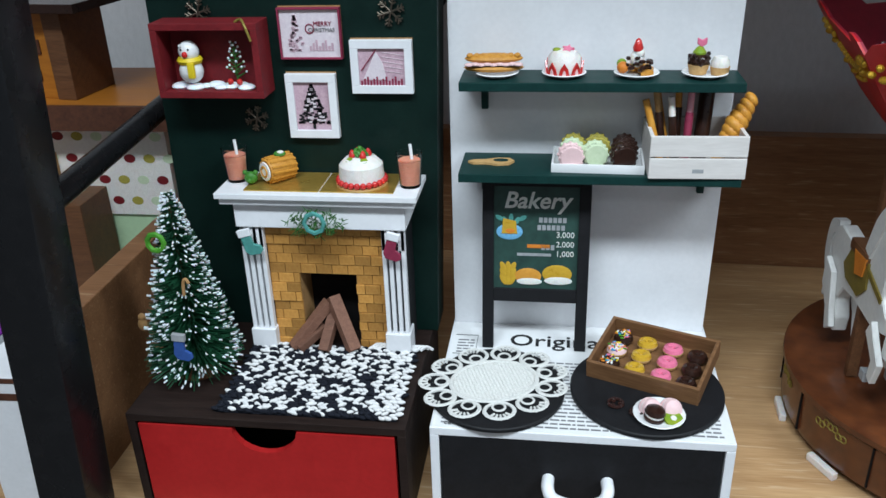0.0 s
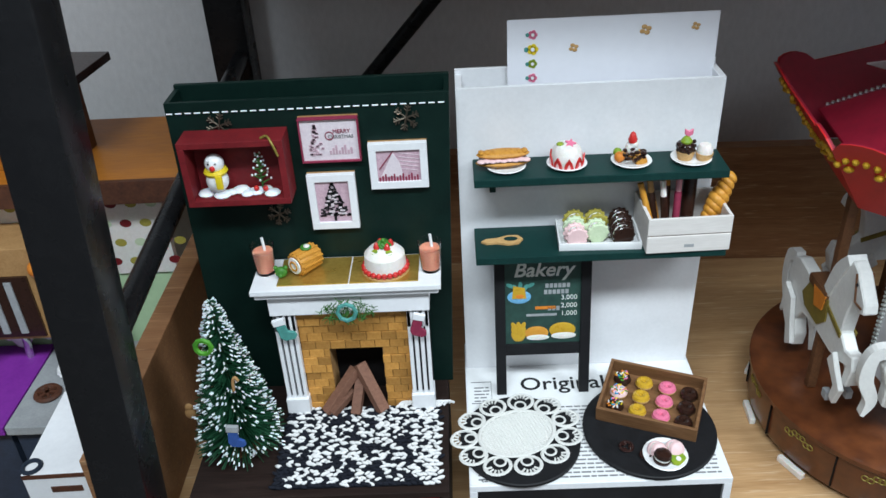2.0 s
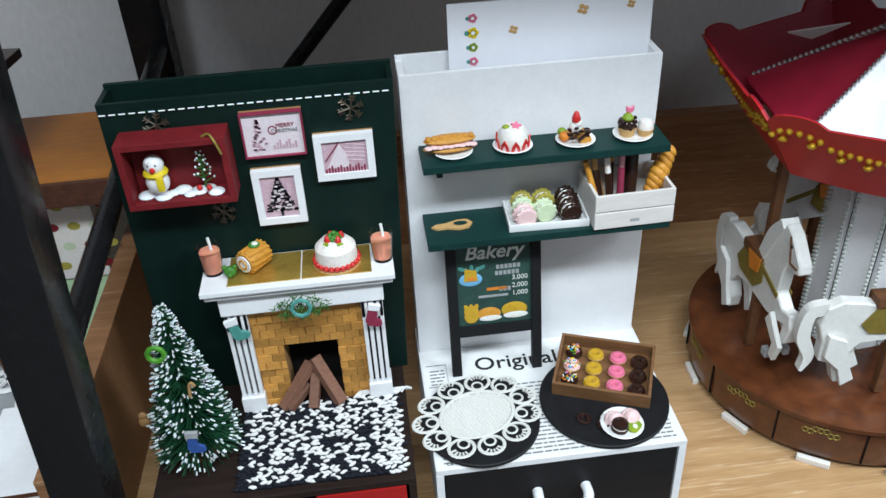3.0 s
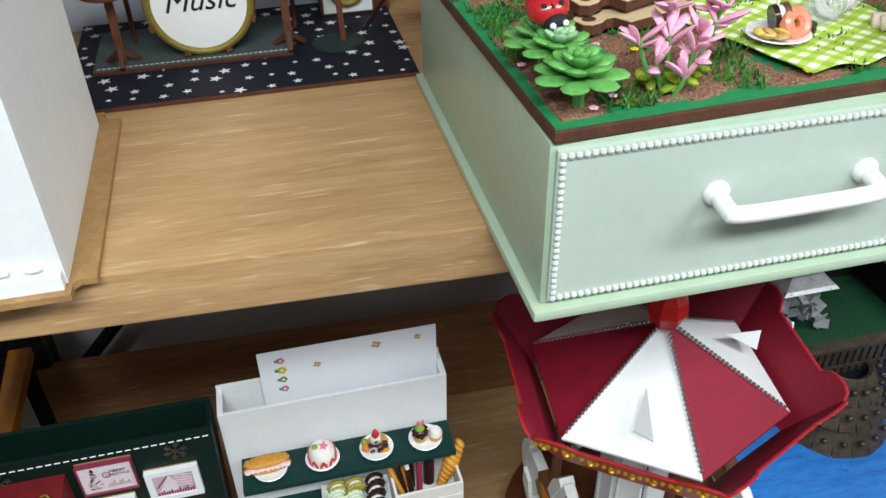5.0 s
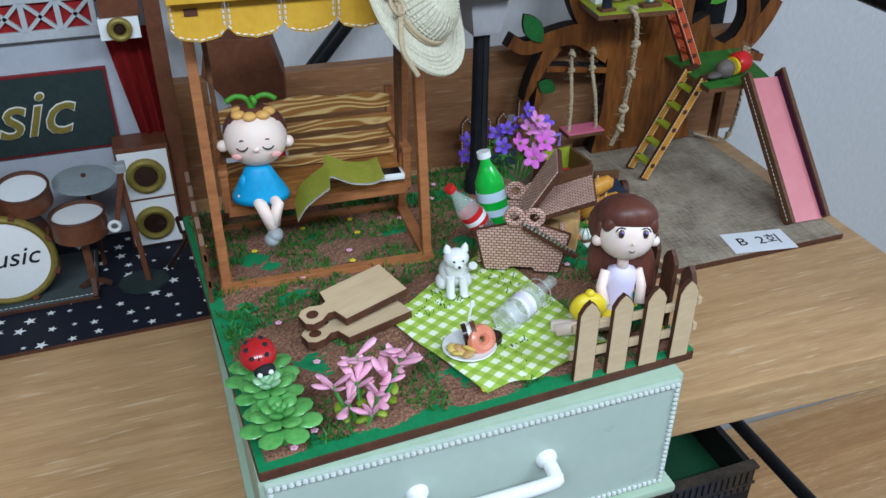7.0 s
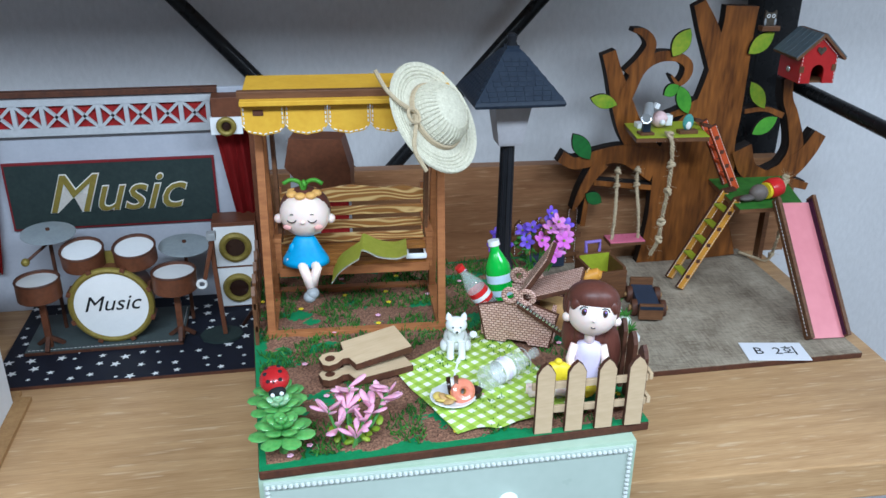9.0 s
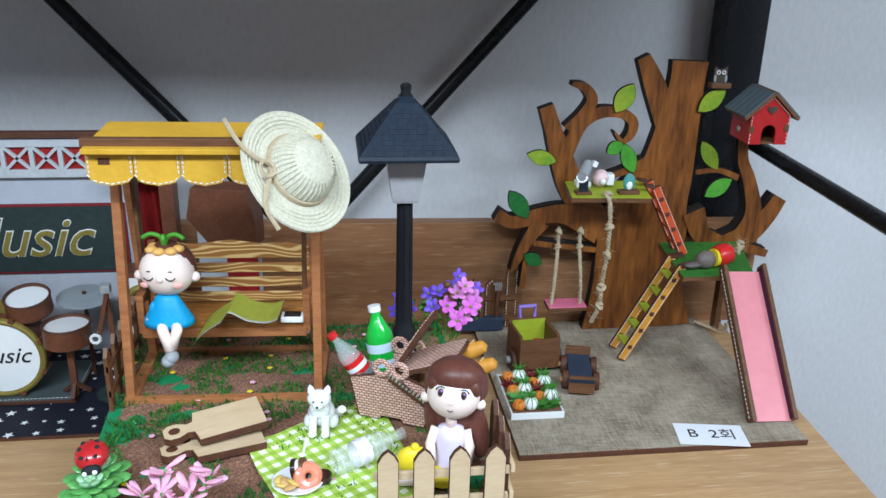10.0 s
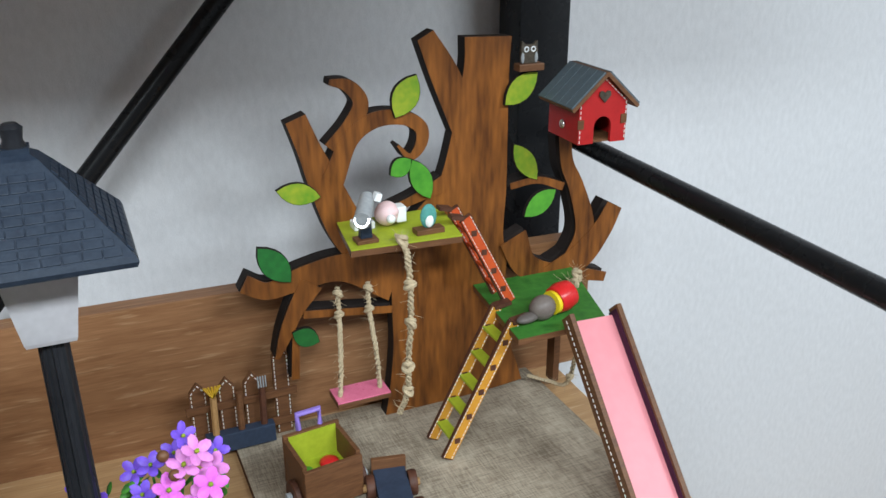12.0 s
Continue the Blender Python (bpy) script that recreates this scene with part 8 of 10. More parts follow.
for k in range(4):
    picket(0.001 + 0.0212 * k, 0.0, 0)
for k in range(3):
    picket(0.081, 0.008 + 0.020 * k, 90)
for z in (0.014, 0.033):
    part("rail", bx((-0.001, 0.003, z), (0.080, 0.0056, z + 0.005), 0.0003), PALEW, fe, smooth=False)
    part("rail", bx((0.0812, 0.004, z), (0.0838, 0.064, z + 0.005), 0.0003), PALEW, fe, smooth=False)
le = thing("picket_fence", (0.006, 0.165, GZ), "low brown picket fence beside the swing", "fence")
for k in range(5):
    q = part("picket", prism([(0, 0), (0.010, 0), (0.010, 0.044), (0.005, 0.050), (0, 0.044)], 0.0028), WALNUT, le, smooth=False)
    q.matrix_basis = pose(0, 0.024 * k, 0, 0, 0, 90)
part("rail", bx((-0.0016, 0, 0.012), (0.0008, 0.108, 0.017)), WALNUT, le, smooth=False)
part("rail", bx((-0.0016, 0, 0.032), (0.0008, 0.108, 0.037)), WALNUT, le, smooth=False)

# ---- music stage ----
zone()
ms = thing("music_stage", (0, 0, UP), "miniature music stage with a starry floor and white back wall", "model stage")
part("floor_edge", bx((-0.262, 0.320, 0), (0.002, 0.490, 0.0035), 0.0004), BURNT, ms, "dark wooden floor edge", smooth=False)
part("floor_sheet", bx((-0.2615, 0.3205, 0.0035), (0.0015, 0.490, 0.0042)), STARCLOTH, ms, "dark navy floor sheet", smooth=False)
rnd = random.Random(77)
starb = bmesh.new()
for i in range(13):
    for j in range(9):
        x, y = -0.252 + 0.0205 * i + rnd.uniform(-0.006, 0.006), 0.328 + 0.0185 * j + rnd.uniform(-0.005, 0.005)
        r = rnd.choice((0.0024, 0.0038, 0.0052))
        a0 = rnd.random() * 6
        t = bmesh.new()
        f = t.faces.new([t.verts.new((x + r * (1 if k % 2 == 0 else 0.42) * math.cos(a0 + math.pi * k / 5), y + r * (1 if k % 2 == 0 else 0.42) * math.sin(a0 + math.pi * k / 5), 0.0044)) for k in range(10)])
        ret = bmesh.ops.extrude_face_region(t, geom=[f])
        bmesh.ops.translate(t, vec=(0, 0, -0.0003), verts=[g for g in ret["geom"] if isinstance(g, bmesh.types.BMVert)])
        join(starb, t)
o = part("star_print", starb, CHINA, ms, "scattered white printed stars", smooth=False)
o["kind"] = "stuff"
part("back_wall", bx((-0.300, 0.487, 0), (0.002, 0.492, 0.245), 0.0005), mk("stage_white", (0.44, 0.45, 0.50), (0.39, 0.40, 0.45), scale=60, rough=0.6), ms, "white painted back wall", smooth=False)
part("top_rail", bx((-0.300, 0.484, 0.240), (-0.040, 0.4935, 0.246), 0.0005), BURNT, ms, smooth=False)
part("truss_backing", bx((-0.268, 0.484, 0.206), (-0.048, 0.4865, 0.236)), CURTAIN, ms, "red panel behind the truss", smooth=False)
trs = bmesh.new()
bx((-0.270, 0.480, 0.232), (-0.046, 0.484, 0.239), 0.0004, trs)
bx((-0.270, 0.480, 0.201), (-0.046, 0.484, 0.209), 0.0004, trs)
for k in range(9):
    x = -0.268 + 0.0272 * k
    bx((x - 0.002, 0.480, 0.208), (x + 0.0025, 0.484, 0.233), 0.0003, trs)
    if k < 8:
        for s in (0, 1):
            bar((x + 0.002, 0.482, 0.232 if s else 0.209), (x + 0.0255, 0.482, 0.209 if s else 0.232), 0.003, 0.0035, trs, up=(0, 1, 0))
part("truss", trs, mk("truss_grey", (0.50, 0.51, 0.53), (0.42, 0.43, 0.45), scale=80, rough=0.5), ms, "pale grey lattice truss", smooth=False)
part("sign_frame", bx((-0.264, 0.4835, 0.097), (-0.050, 0.4868, 0.172), 0.0005), MAROON, ms, "dark red sign frame", smooth=False)
part("sign_board", bx((-0.2615, 0.4825, 0.0995), (-0.0525, 0.4836, 0.1695)), BOARDG, ms, "dark slate sign board", smooth=False)
part("sign_outline", text_bm("Music", 0.060, 0.0006, pose(-0.157, 0.4818, 0.117), shear=0.35, bold=0.0009), CREAM, ms, "cream letter outline", smooth=False)
part("sign_letters", text_bm("Music", 0.060, 0.0008, pose(-0.157, 0.4808, 0.117), shear=0.35, bold=0.0), GOLDT, ms, "antique gold lettering", smooth=False)
for x0, x1, lean_ in ((-0.047, -0.003, 1), (-0.300, -0.262, -1)):
    cu = bmesh.new()
    nn = 14
    rows = []
    for k in range(nn + 1):
        s = k / nn
        row = []
        for z in (0.205, 0.17, 0.13, 0.09, 0.05):
            u = (0.205 - z) / 0.155
            w0, w1 = (x0, x1)
            a = w0 + (w1 - w0) * (0.55 * u if lean_ > 0 else 0)
            b = w1 - (w1 - w0) * (0.55 * u if lean_ < 0 else 0)
            row.append(cu.verts.new((a + (b - a) * s, 0.480 + 0.003 * math.sin(s * 18), z)))
        rows.append(row)
    for p, q in zip(rows, rows[1:]):
        for j in range(4):
            cu.faces.new((p[j], q[j], q[j + 1], p[j + 1]))
    bmesh.ops.solidify(cu, geom=cu.faces[:], thickness=0.001)
    part("curtain", cu, CURTAIN, ms, "gathered red curtain")
part("pillar", bx((-0.010, 0.462, 0.0), (0.004, 0.487, 0.245), 0.0005), DRUMW, ms, "dark brown side pillar", smooth=False)


def speaker(x, y, z, w, h, n, label):
    s = thing("loudspeaker", (x, y, z), label, "speaker", "stage speakers")
    part("cabinet", bx((-w / 2 - 0.002, 0, 0), (w / 2 + 0.002, 0.032, h + 0.004), 0.0008), DRUMW, s, "brown wooden cabinet", smooth=False)
    for k in range(n):
        hz = h / n
        part("front_plate", bx((-w / 2, -0.0015, 0.002 + hz * k), (w / 2, 0, hz * (k + 1) - 0.0005), 0.0004), CHINA, s, "white front plate", smooth=False)
        c = (0, -0.0022, hz * (k + 0.5))
        part("cone_ring", torus(c, min(w, hz) * 0.32, min(w, hz) * 0.09, u=24, v=8, turn=(90, 0, 0)), GOLDT, s, "gold speaker ring")
        part("cone", lathe([(min(w, hz) * 0.30, 0), (0.001, 0.004), (0, 0.004)], 20, m=pose(c[0], c[1] - 0.001, c[2], -90)), CHOC, s, "dark cone")
    return s


speaker(-0.034, 0.4525, UP + 0.0042, 0.043, 0.098, 2, "brown loudspeaker tower with white plates and gold rings")
sp_ = thing("stage_spotlight", (-0.031, 0.462, UP + 0.195), "small white box speaker with a gold ring under a brown hood", "speaker")
part("plate", bx((-0.016, -0.008, 0.008), (0.016, 0.0, 0.026), 0.0005), CHINA, sp_, smooth=False)
part("ring", torus((0, -0.010, 0.017), 0.0075, 0.0028, u=20, v=8, turn=(90, 0, 0)), GOLDT, sp_)
part("cone", ball((0, -0.008, 0.017), 0.006, s=(1, 0.3, 1)), CHOC, sp_)
part("hood", bx((-0.014, -0.006, 0.026), (0.018, 0.018, 0.046), 0.0006), DRUMW, sp_, smooth=False)
wg = thing("stage_wing", (0.030, 0.425, UP), "dark brown stage wing with a red curtain", "model stage", turn=-12)
part("panel", bx((0, 0, 0.0), (0.062, 0.004, 0.190), 0.0005), mk("wing_white", (0.5, 0.52, 0.56), (0.45, 0.47, 0.5), scale=60, rough=0.6), wg, smooth=False)
part("hood", prism([(0.0, 0.182), (0.006, 0.212), (0.058, 0.212), (0.066, 0.182), (0.066, 0.155), (0.026, 0.150)], 0.028, m=pose(0, -0.024, 0), bev=0.0006), DRUMW, wg, "dark brown sloping hood", smooth=False)
part("curtain", bx((0.030, -0.006, 0.02), (0.060, -0.001, 0.158), 0.001), CURTAIN, wg, "red curtain", smooth=False)
part("lattice", bar((0.0, -0.004, 0.205), (0.028, -0.004, 0.188), 0.003, 0.003, up=(0, 1, 0)), GREYP, wg, smooth=False)
pno = thing("toy_keyboard", (-0.001, 0.370, UP + 0.0625), "tilted toy keyboard with striped keys behind the fence", "keyboard", lean=(28, 22), turn=20)
part("bed", bx((-0.016, -0.008, 0), (0.016, 0.008, 0.004), 0.0005), CHOC, pno, smooth=False)
for k in range(6):
    part("key", bx((-0.015 + 0.005 * k, -0.0075, 0.004), (-0.0105 + 0.005 * k, 0.002, 0.0048)), CHINA, pno, smooth=False)
part("stand", rod((0, 0, -0.058), (0, 0, 0), 0.002, seg=8), CHOC, pno)

# drum kit
dk = thing("drum_kit", (-0.155, 0.390, UP + 0.0042), "model drum kit with wooden shells and a lettered bass drum", "drum kit")
part("platform", bx((-0.088, -0.014, 0), (0.066, 0.066, 0.0035), 0.0005), BURNT, dk, "brown platform edge", smooth=False)
part("platform_top", bx((-0.0875, -0.0135, 0.0035), (0.0655, 0.0655, 0.0042)), mk("slate_grey_paint", (0.075, 0.095, 0.095), (0.055, 0.07, 0.07), scale=60, rough=0.6), dk, "slate grey platform", smooth=False)
part("platform_stitching", stitch([(-0.085, -0.011, 0.0044), (0.063, -0.011, 0.0044), (0.063, 0.063, 0.0044)], 0.004, 0.0026, 0.0003), CREAM, dk)
kc = (0, 0.0, 0.046)
part("bass_shell", lathe([(0.038, 0), (0.038, 0.030)], 36, m=pose(0, -0.002, kc[2], -90)), DRUMW, dk, "brown bass drum shell")
part("bass_hoop", torus((0, -0.003, kc[2]), 0.0385, 0.0034, u=40, v=8, turn=(90, 0, 0), s=(1, 1, 1.0)), GOLDT, dk, "mustard gold hoop")
part("bass_skin", lathe([(0, 0), (0.0365, 0), (0.0365, 0.001), (0, 0.001)], 36, m=pose(0, -0.0045, kc[2], -90)), CHINA, dk, "white drum skin")
part("bass_lettering", text_bm("Music", 0.0235, 0.0002, pose(0.0, -0.0050, kc[2] - 0.005), shear=0.35, bold=0.0), INK, dk, "black lettering", smooth=False)
for k in range(8):
    a = 2 * math.pi * k / 8 + 0.4
    part("lug", bx((-0.0025, -0.007, -0.002), (0.0025, 0.010, 0.002), 0.0005, m=pose(0.0415 * math.cos(a), 0, kc[2] + 0.0415 * math.sin(a), 0, -math.degrees(a) + 90, 0)), DRUMW, dk, smooth=False)


def drum(x, y, z, r, h, tilt=0, leg=True):
    m = pose(x, y, z, tilt, 0, 0)
    d = part("drum_shell", lathe([(r * 0.94, 0), (r, 0.001), (r, h), (r * 0.93, h), (r * 0.93, h - 0.0025)], 24, m=m), DRUMW, dk, "brown drum shell")
    part("drum_skin", lathe([(0, h - 0.003), (r * 0.92, h - 0.003), (r * 0.92, h - 0.0022), (0, h - 0.002)], 24, m=m), CHINA, d, "white drum skin")
    part("drum_hoop", torus((0, 0, h), r * 0.97, 0.0012, u=24, v=6), BURNT, d).matrix_basis = m
    if leg:
        part("drum_leg", bar((x, y, 0.004), (x, y, z), 0.006, 0.004), DRUMW, d, smooth=False)
        for a in (0.5, 2.6, 4.7):
            part("stand_foot", bar((x, y, 0.016), (x + 0.014 * math.cos(a), y + 0.012 * math.sin(a), 0.0045), 0.004, 0.004), BURNT, d, smooth=False)


drum(-0.065, -0.004, 0.060, 0.021, 0.020)
drum(0.064, -0.004, 0.060, 0.022, 0.020)
drum(-0.024, 0.018, 0.084, 0.021, 0.018, 12, False)
drum(0.026, 0.018, 0.084, 0.021, 0.018, 12, False)
part("tom_mount", bar((0, 0.018, 0.075), (0, 0.018, 0.096), 0.010, 0.004), GOLDT, dk, smooth=False)
for x, y, z in ((-0.058, 0.035, 0.112), (0.072, 0.035, 0.090)):
    part("cymbal", lathe([(0, 0.003), (0.004, 0.003), (0.005, 0.0015), (0.026, 0), (0.026, 0.0008), (0, 0.004)], 28, m=pose(x, y, z, 4, 3, 0)), mk("cymbal_grey", (0.30, 0.34, 0.36), (0.24, 0.27, 0.29), scale=80, rough=0.45), dk, "grey painted cymbal")
    part("cymbal_stand", rod((x, y, 0.004), (x, y, z + 0.006), 0.002, seg=8), BURNT, dk)
part("beater", tube([(-0.078, 0.018, 0.090), (-0.058, 0.030, 0.104)], 0.0016), BURNT, dk)
part("beater_tip", ball((-0.079, 0.017, 0.0895), 0.0042), GOLDT, dk)
mc = thing("microphone_stand", (-0.051, 0.388, UP + 0.0044), "wooden model microphone stand on a round slate foot", "microphone")
part("foot", lathe([(0, 0), (0.022, 0), (0.022, 0.003), (0, 0.003)], 10, sy=0.8), BOARDG, mc, "slate grey foot")
part("pole", bar((0.004, 0, 0.003), (-0.001, 0, 0.108), 0.0045, 0.0045, bev=0.0005), DRUMW, mc, smooth=False)
part("boom", bar((0.002, -0.004, 0.116), (-0.010, -0.006, 0.070), 0.004, 0.004, bev=0.0005), DRUMW, mc, smooth=False)
part("clamp", torus((-0.013, -0.009, 0.066), 0.0042, 0.0016, u=16, v=6, turn=(90, 0, 0)), CHINA, mc, "white ring clamp")
part("head", bx((-0.004, -0.008, 0.112), (0.005, 0.001, 0.120), 0.001), GREYP, mc, smooth=False)

# ---- white house model at the shelf's end ----
wh = thing("white_house_model", (-0.34, 0.104, UP), "white house model on a rounded wooden base plate", "model house")
pl_ = bmesh.new()
bx((-0.11, 0.0, 0), (0.122, 0.21, 0.004), 0.0, pl_)
bmesh.ops.bevel(pl_, geom=[e for e in pl_.edges if abs(e.verts[0].co.z - e.verts[1].co.z) > 0.003], offset=0.012, segments=5, affect="EDGES")
part("base_plate", pl_, TAN, wh, "pale brown base plate", smooth=False)
hb_ = bx((-0.105, 0.010, 0.004), (0.108, 0.014, 0.17), 0.0005)
bx((0.104, 0.014, 0.004), (0.108, 0.19, 0.17), 0.0005, hb_)
bx((-0.105, 0.014, 0.004), (-0.101, 0.19, 0.17), 0, hb_)
bx((-0.101, 0.186, 0.004), (0.104, 0.19, 0.17), 0, hb_)
part("shell", hb_, WHITEP, wh, "white painted walls", smooth=False)
part("roof", bx((-0.11, 0.004, 0.17), (0.114, 0.196, 0.175)), WHITEP, wh, smooth=False)
part("porch_floor", bx((-0.105, 0.004, 0.004), (0.107, 0.010, 0.014), 0.001), SNOW, wh, "white snowy step", smooth=False)
trk = ribbon([(-0.01, 0.012), (0.028, 0.05), (0.034, 0.10), (0.03, 0.16)], (0.11, 0.05, 0.035, 0.03), 0.005, y=0.0055)
part("brown_trunk", trk, WALNUT, wh, "carved brown tree trunk on the wall")
dt_ = bmesh.new()
for x in (0.062, 0.078, 0.094):
    ball((x, 0.0075, 0.018), 0.004, dt_, s=(1.2, 0.6, 0.6))
part("snow_lumps", dt_, SNOW, wh)

# ---- tree playground ----
pg = thing("tree_playground", (0, 0, UP), "brown cut-out tree with platforms on a woven linen base", "model playground")
part("base_board", bx((0.322, 0.247, 0), (0.597, 0.510, 0.006), 0.001), BURNT, pg, "dark brown base edge", smooth=False)
part("base_cloth", bx((0.3225, 0.2475, 0.006), (0.5965, 0.5095, 0.0068)), LINEN, pg, "woven greyish linen covering", smooth=False)
TY, TD = 0.489, 0.012


def cut(points, widths, k, n=8):
    """One limb of the tree: a brown face board on a charred edge board."""
    z = [(x, q - UP) for x, q in points]
    part("limb_edge", ribbon(z, widths, TD, y=TY + 0.0003 * k, n=n), CHAR, pg, "charred cut edge", smooth=False)
    part("limb", ribbon(z, [w - 0.0006 for w in widths], 0.0006, y=TY - 0.0005 - 0.00025 * k, n=n), TREEB, pg, "brown stained face", smooth=False)


cut([(0.514, 1.320), (0.510, 1.382), (0.511, 1.460), (0.528, 1.511), (0.536, 1.568), (0.540, 1.610), (0.541, 1.633)], (0.1334, 0.1069, 0.1019, 0.065, 0.0475, 0.0396, 0.0405), 0)
cut([(0.489, 1.637), (0.503, 1.610), (0.516, 1.581), (0.526, 1.556)], (0.0148, 0.023, 0.0253, 0.0243), 1)
cut([(0.456, 1.455), (0.438, 1.474), (0.421, 1.499), (0.407, 1.533), (0.397, 1.560), (0.388, 1.585)], (0.034, 0.0323, 0.0297, 0.0247, 0.0186, 0.0163), 2)
cut([(0.415, 1.558), (0.429, 1.575), (0.437, 1.592), (0.428, 1.605), (0.414, 1.609)], (0.0186, 0.0148, 0.0124, 0.0099, 0.0047), 3)
cut([(0.413, 1.536), (0.427, 1.565), (0.446, 1.578), (0.469, 1.578), (0.484, 1.569), (0.484, 1.556), (0.475, 1.547), (0.465, 1.557)], (0.0181, 0.014, 0.0131, 0.0113, 0.0111, 0.0101, 0.0061, 0.0026), 4)
cut([(0.457, 1.506), (0.479, 1.513), (0.503, 1.522)], (0.0074, 0.0083, 0.0146), 5)
cut([(0.340, 1.466), (0.358, 1.457), (0.387, 1.463), (0.419, 1.465), (0.461, 1.449)], (0.0147, 0.0148, 0.0196, 0.024, 0.0415), 6)
cut([(0.391, 1.457), (0.377, 1.436), (0.368, 1.417), (0.360, 1.398)], (0.0201, 0.014, 0.0111, 0.0041), 7)
cut([(0.376, 1.417), (0.373, 1.377)], (0.0061, 0.007), 8, 2)
cut([(0.383, 1.432), (0.456, 1.422)], (0.007, 0.0068), 9, 2)
cut([(0.566, 1.466), (0.580, 1.438), (0.612, 1.427), (0.632, 1.445), (0.637, 1.468), (0.626, 1.503), (0.616, 1.524), (0.612, 1.549)], (0.0267, 0.0223, 0.0178, 0.021, 0.0192, 0.0151, 0.0128, 0.0117), 10)
cut([(0.562, 1.512), (0.588, 1.514), (0.613, 1.505)], (0.0061, 0.0064, 0.0078), 11)
cut([(0.598, 1.425), (0.632, 1.436), (0.654, 1.458), (0.667, 1.481)], (0.0167, 0.0268, 0.0221, 0.0175), 12)
cut([(0.627, 1.423), (0.662, 1.413)], (0.0128, 0.0097), 13, 2)


def leaf(x, z, ang, l, w, m, dy=0.0):
    o = leaf_outline(l, w)
    mm = pose(x, TY - 0.0045 - dy, z - UP, 0, ang, 0)
    part("leaf_edge", prism(o, 0.0035, m=mm), CHAR, pg, "charred leaf edge", smooth=False)
    part("leaf", prism([(a * 0.95, 0.0005 + b * 0.97) for a, b in o], 0.0004, m=pose(0, -0.0004, 0) @ mm), m, pg, "painted green leaf", smooth=False)


for x, z, ang, l, w, m in ((0.462, 1.579, 30, 0.0358, 0.022, LEAFY), (0.402, 1.526, -75, 0.0342, 0.0170, LEAFY), (0.375, 1.462, -36, 0.0394, 0.0205, LEAFD), (0.394, 1.407, -60, 0.0245, 0.0165, LEAFD), (0.457, 1.535, 57, 0.0205, 0.0155, LEAFM), (0.490, 1.512, -24, 0.0372, 0.0180, LEAFM), (0.554, 1.580, 50, 0.0376, 0.0205, LEAFY), (0.586, 1.515, -35, 0.0402, 0.0175, LEAFY), (0.575, 1.484, 56, 0.0361, 0.0195, LEAFM)):
    leaf(x, z, ang, l, w, m)


def slab_(name, pts, z, h, top_m, label):
    t = bmesh.new()
    lo = [t.verts.new((x, y, z - h - UP)) for x, y in pts]
    hi = [t.verts.new((x, y, z - UP)) for x, y in pts]
    t.faces.new(lo[::-1])
    t.faces.new(hi)
    for k in range(len(pts)):
        t.faces.new((lo[k], lo[(k + 1) % len(pts)], hi[(k + 1) % len(pts)], hi[k]))
    part(name, t, WALNUT, pg, "brown platform edge", smooth=False)
    t = bmesh.new()
    a = [t.verts.new((x, y, z - UP + 0.0003)) for x, y in pts]
    b = [t.verts.new((x, y, z - UP + 0.0009)) for x, y in pts]
    t.faces.new(a[::-1])
    t.faces.new(b)
    for k in range(len(pts)):
        t.faces.new((a[k], a[(k + 1) % len(pts)], b[(k + 1) % len(pts)], b[k]))
    part(name + "_top", t, top_m, pg, label, smooth=False)


P1, P2 = 1.502, 1.428
slab_("platform", [(0.414, 0.488), (0.406, 0.430), (0.489, 0.424), (0.500, 0.488)], P1, 0.0045, LIMEP, "lime green platform top")
slab_("platform", [(0.530, 0.488), (0.518, 0.388), (0.596, 0.388), (0.626, 0.488)], P2, 0.0045, TURF, "dark green platform top")
part("support", bx((0.606, 0.476, 0.0068), (0.612, 0.488, P2 - UP - 0.004)), WALNUT, pg, smooth=False)

# slide
sd = thing("toy_slide", (0.5545, 0.279, UP + 0.0068), "pink toy slide with dark purple-brown sides", "slide")
for x in (0.0, 0.042):
    part("side_rail", bar((x, -0.004, 0.003), (x + 0.004, 0.107, 0.118), 0.0042, 0.013, bev=0.0005, up=(0, 1, 0)), WALNUT, sd, "brown side rail", smooth=False)
    part("rail_lining", bar((x + (0.0025 if x < 0.02 else -0.0025), -0.002, 0.003), (x + (0.0065 if x < 0.02 else 0.0015), 0.106, 0.115), 0.0006, 0.011, up=(0, 1, 0)), RAILV, sd, "dark violet rail lining", smooth=False)
part("chute", bar((0.021, -0.003, 0.002), (0.025, 0.106, 0.112), 0.0380, 0.002, up=(0, 1, 0)), SLIDEP, sd, "smooth pink chute", smooth=False)
part("rail_stitching", stitch([(-0.0024, -0.002, 0.006), (0.0016, 0.106, 0.117)], 0.0042, 0.0026, 0.0004), CREAM, sd)


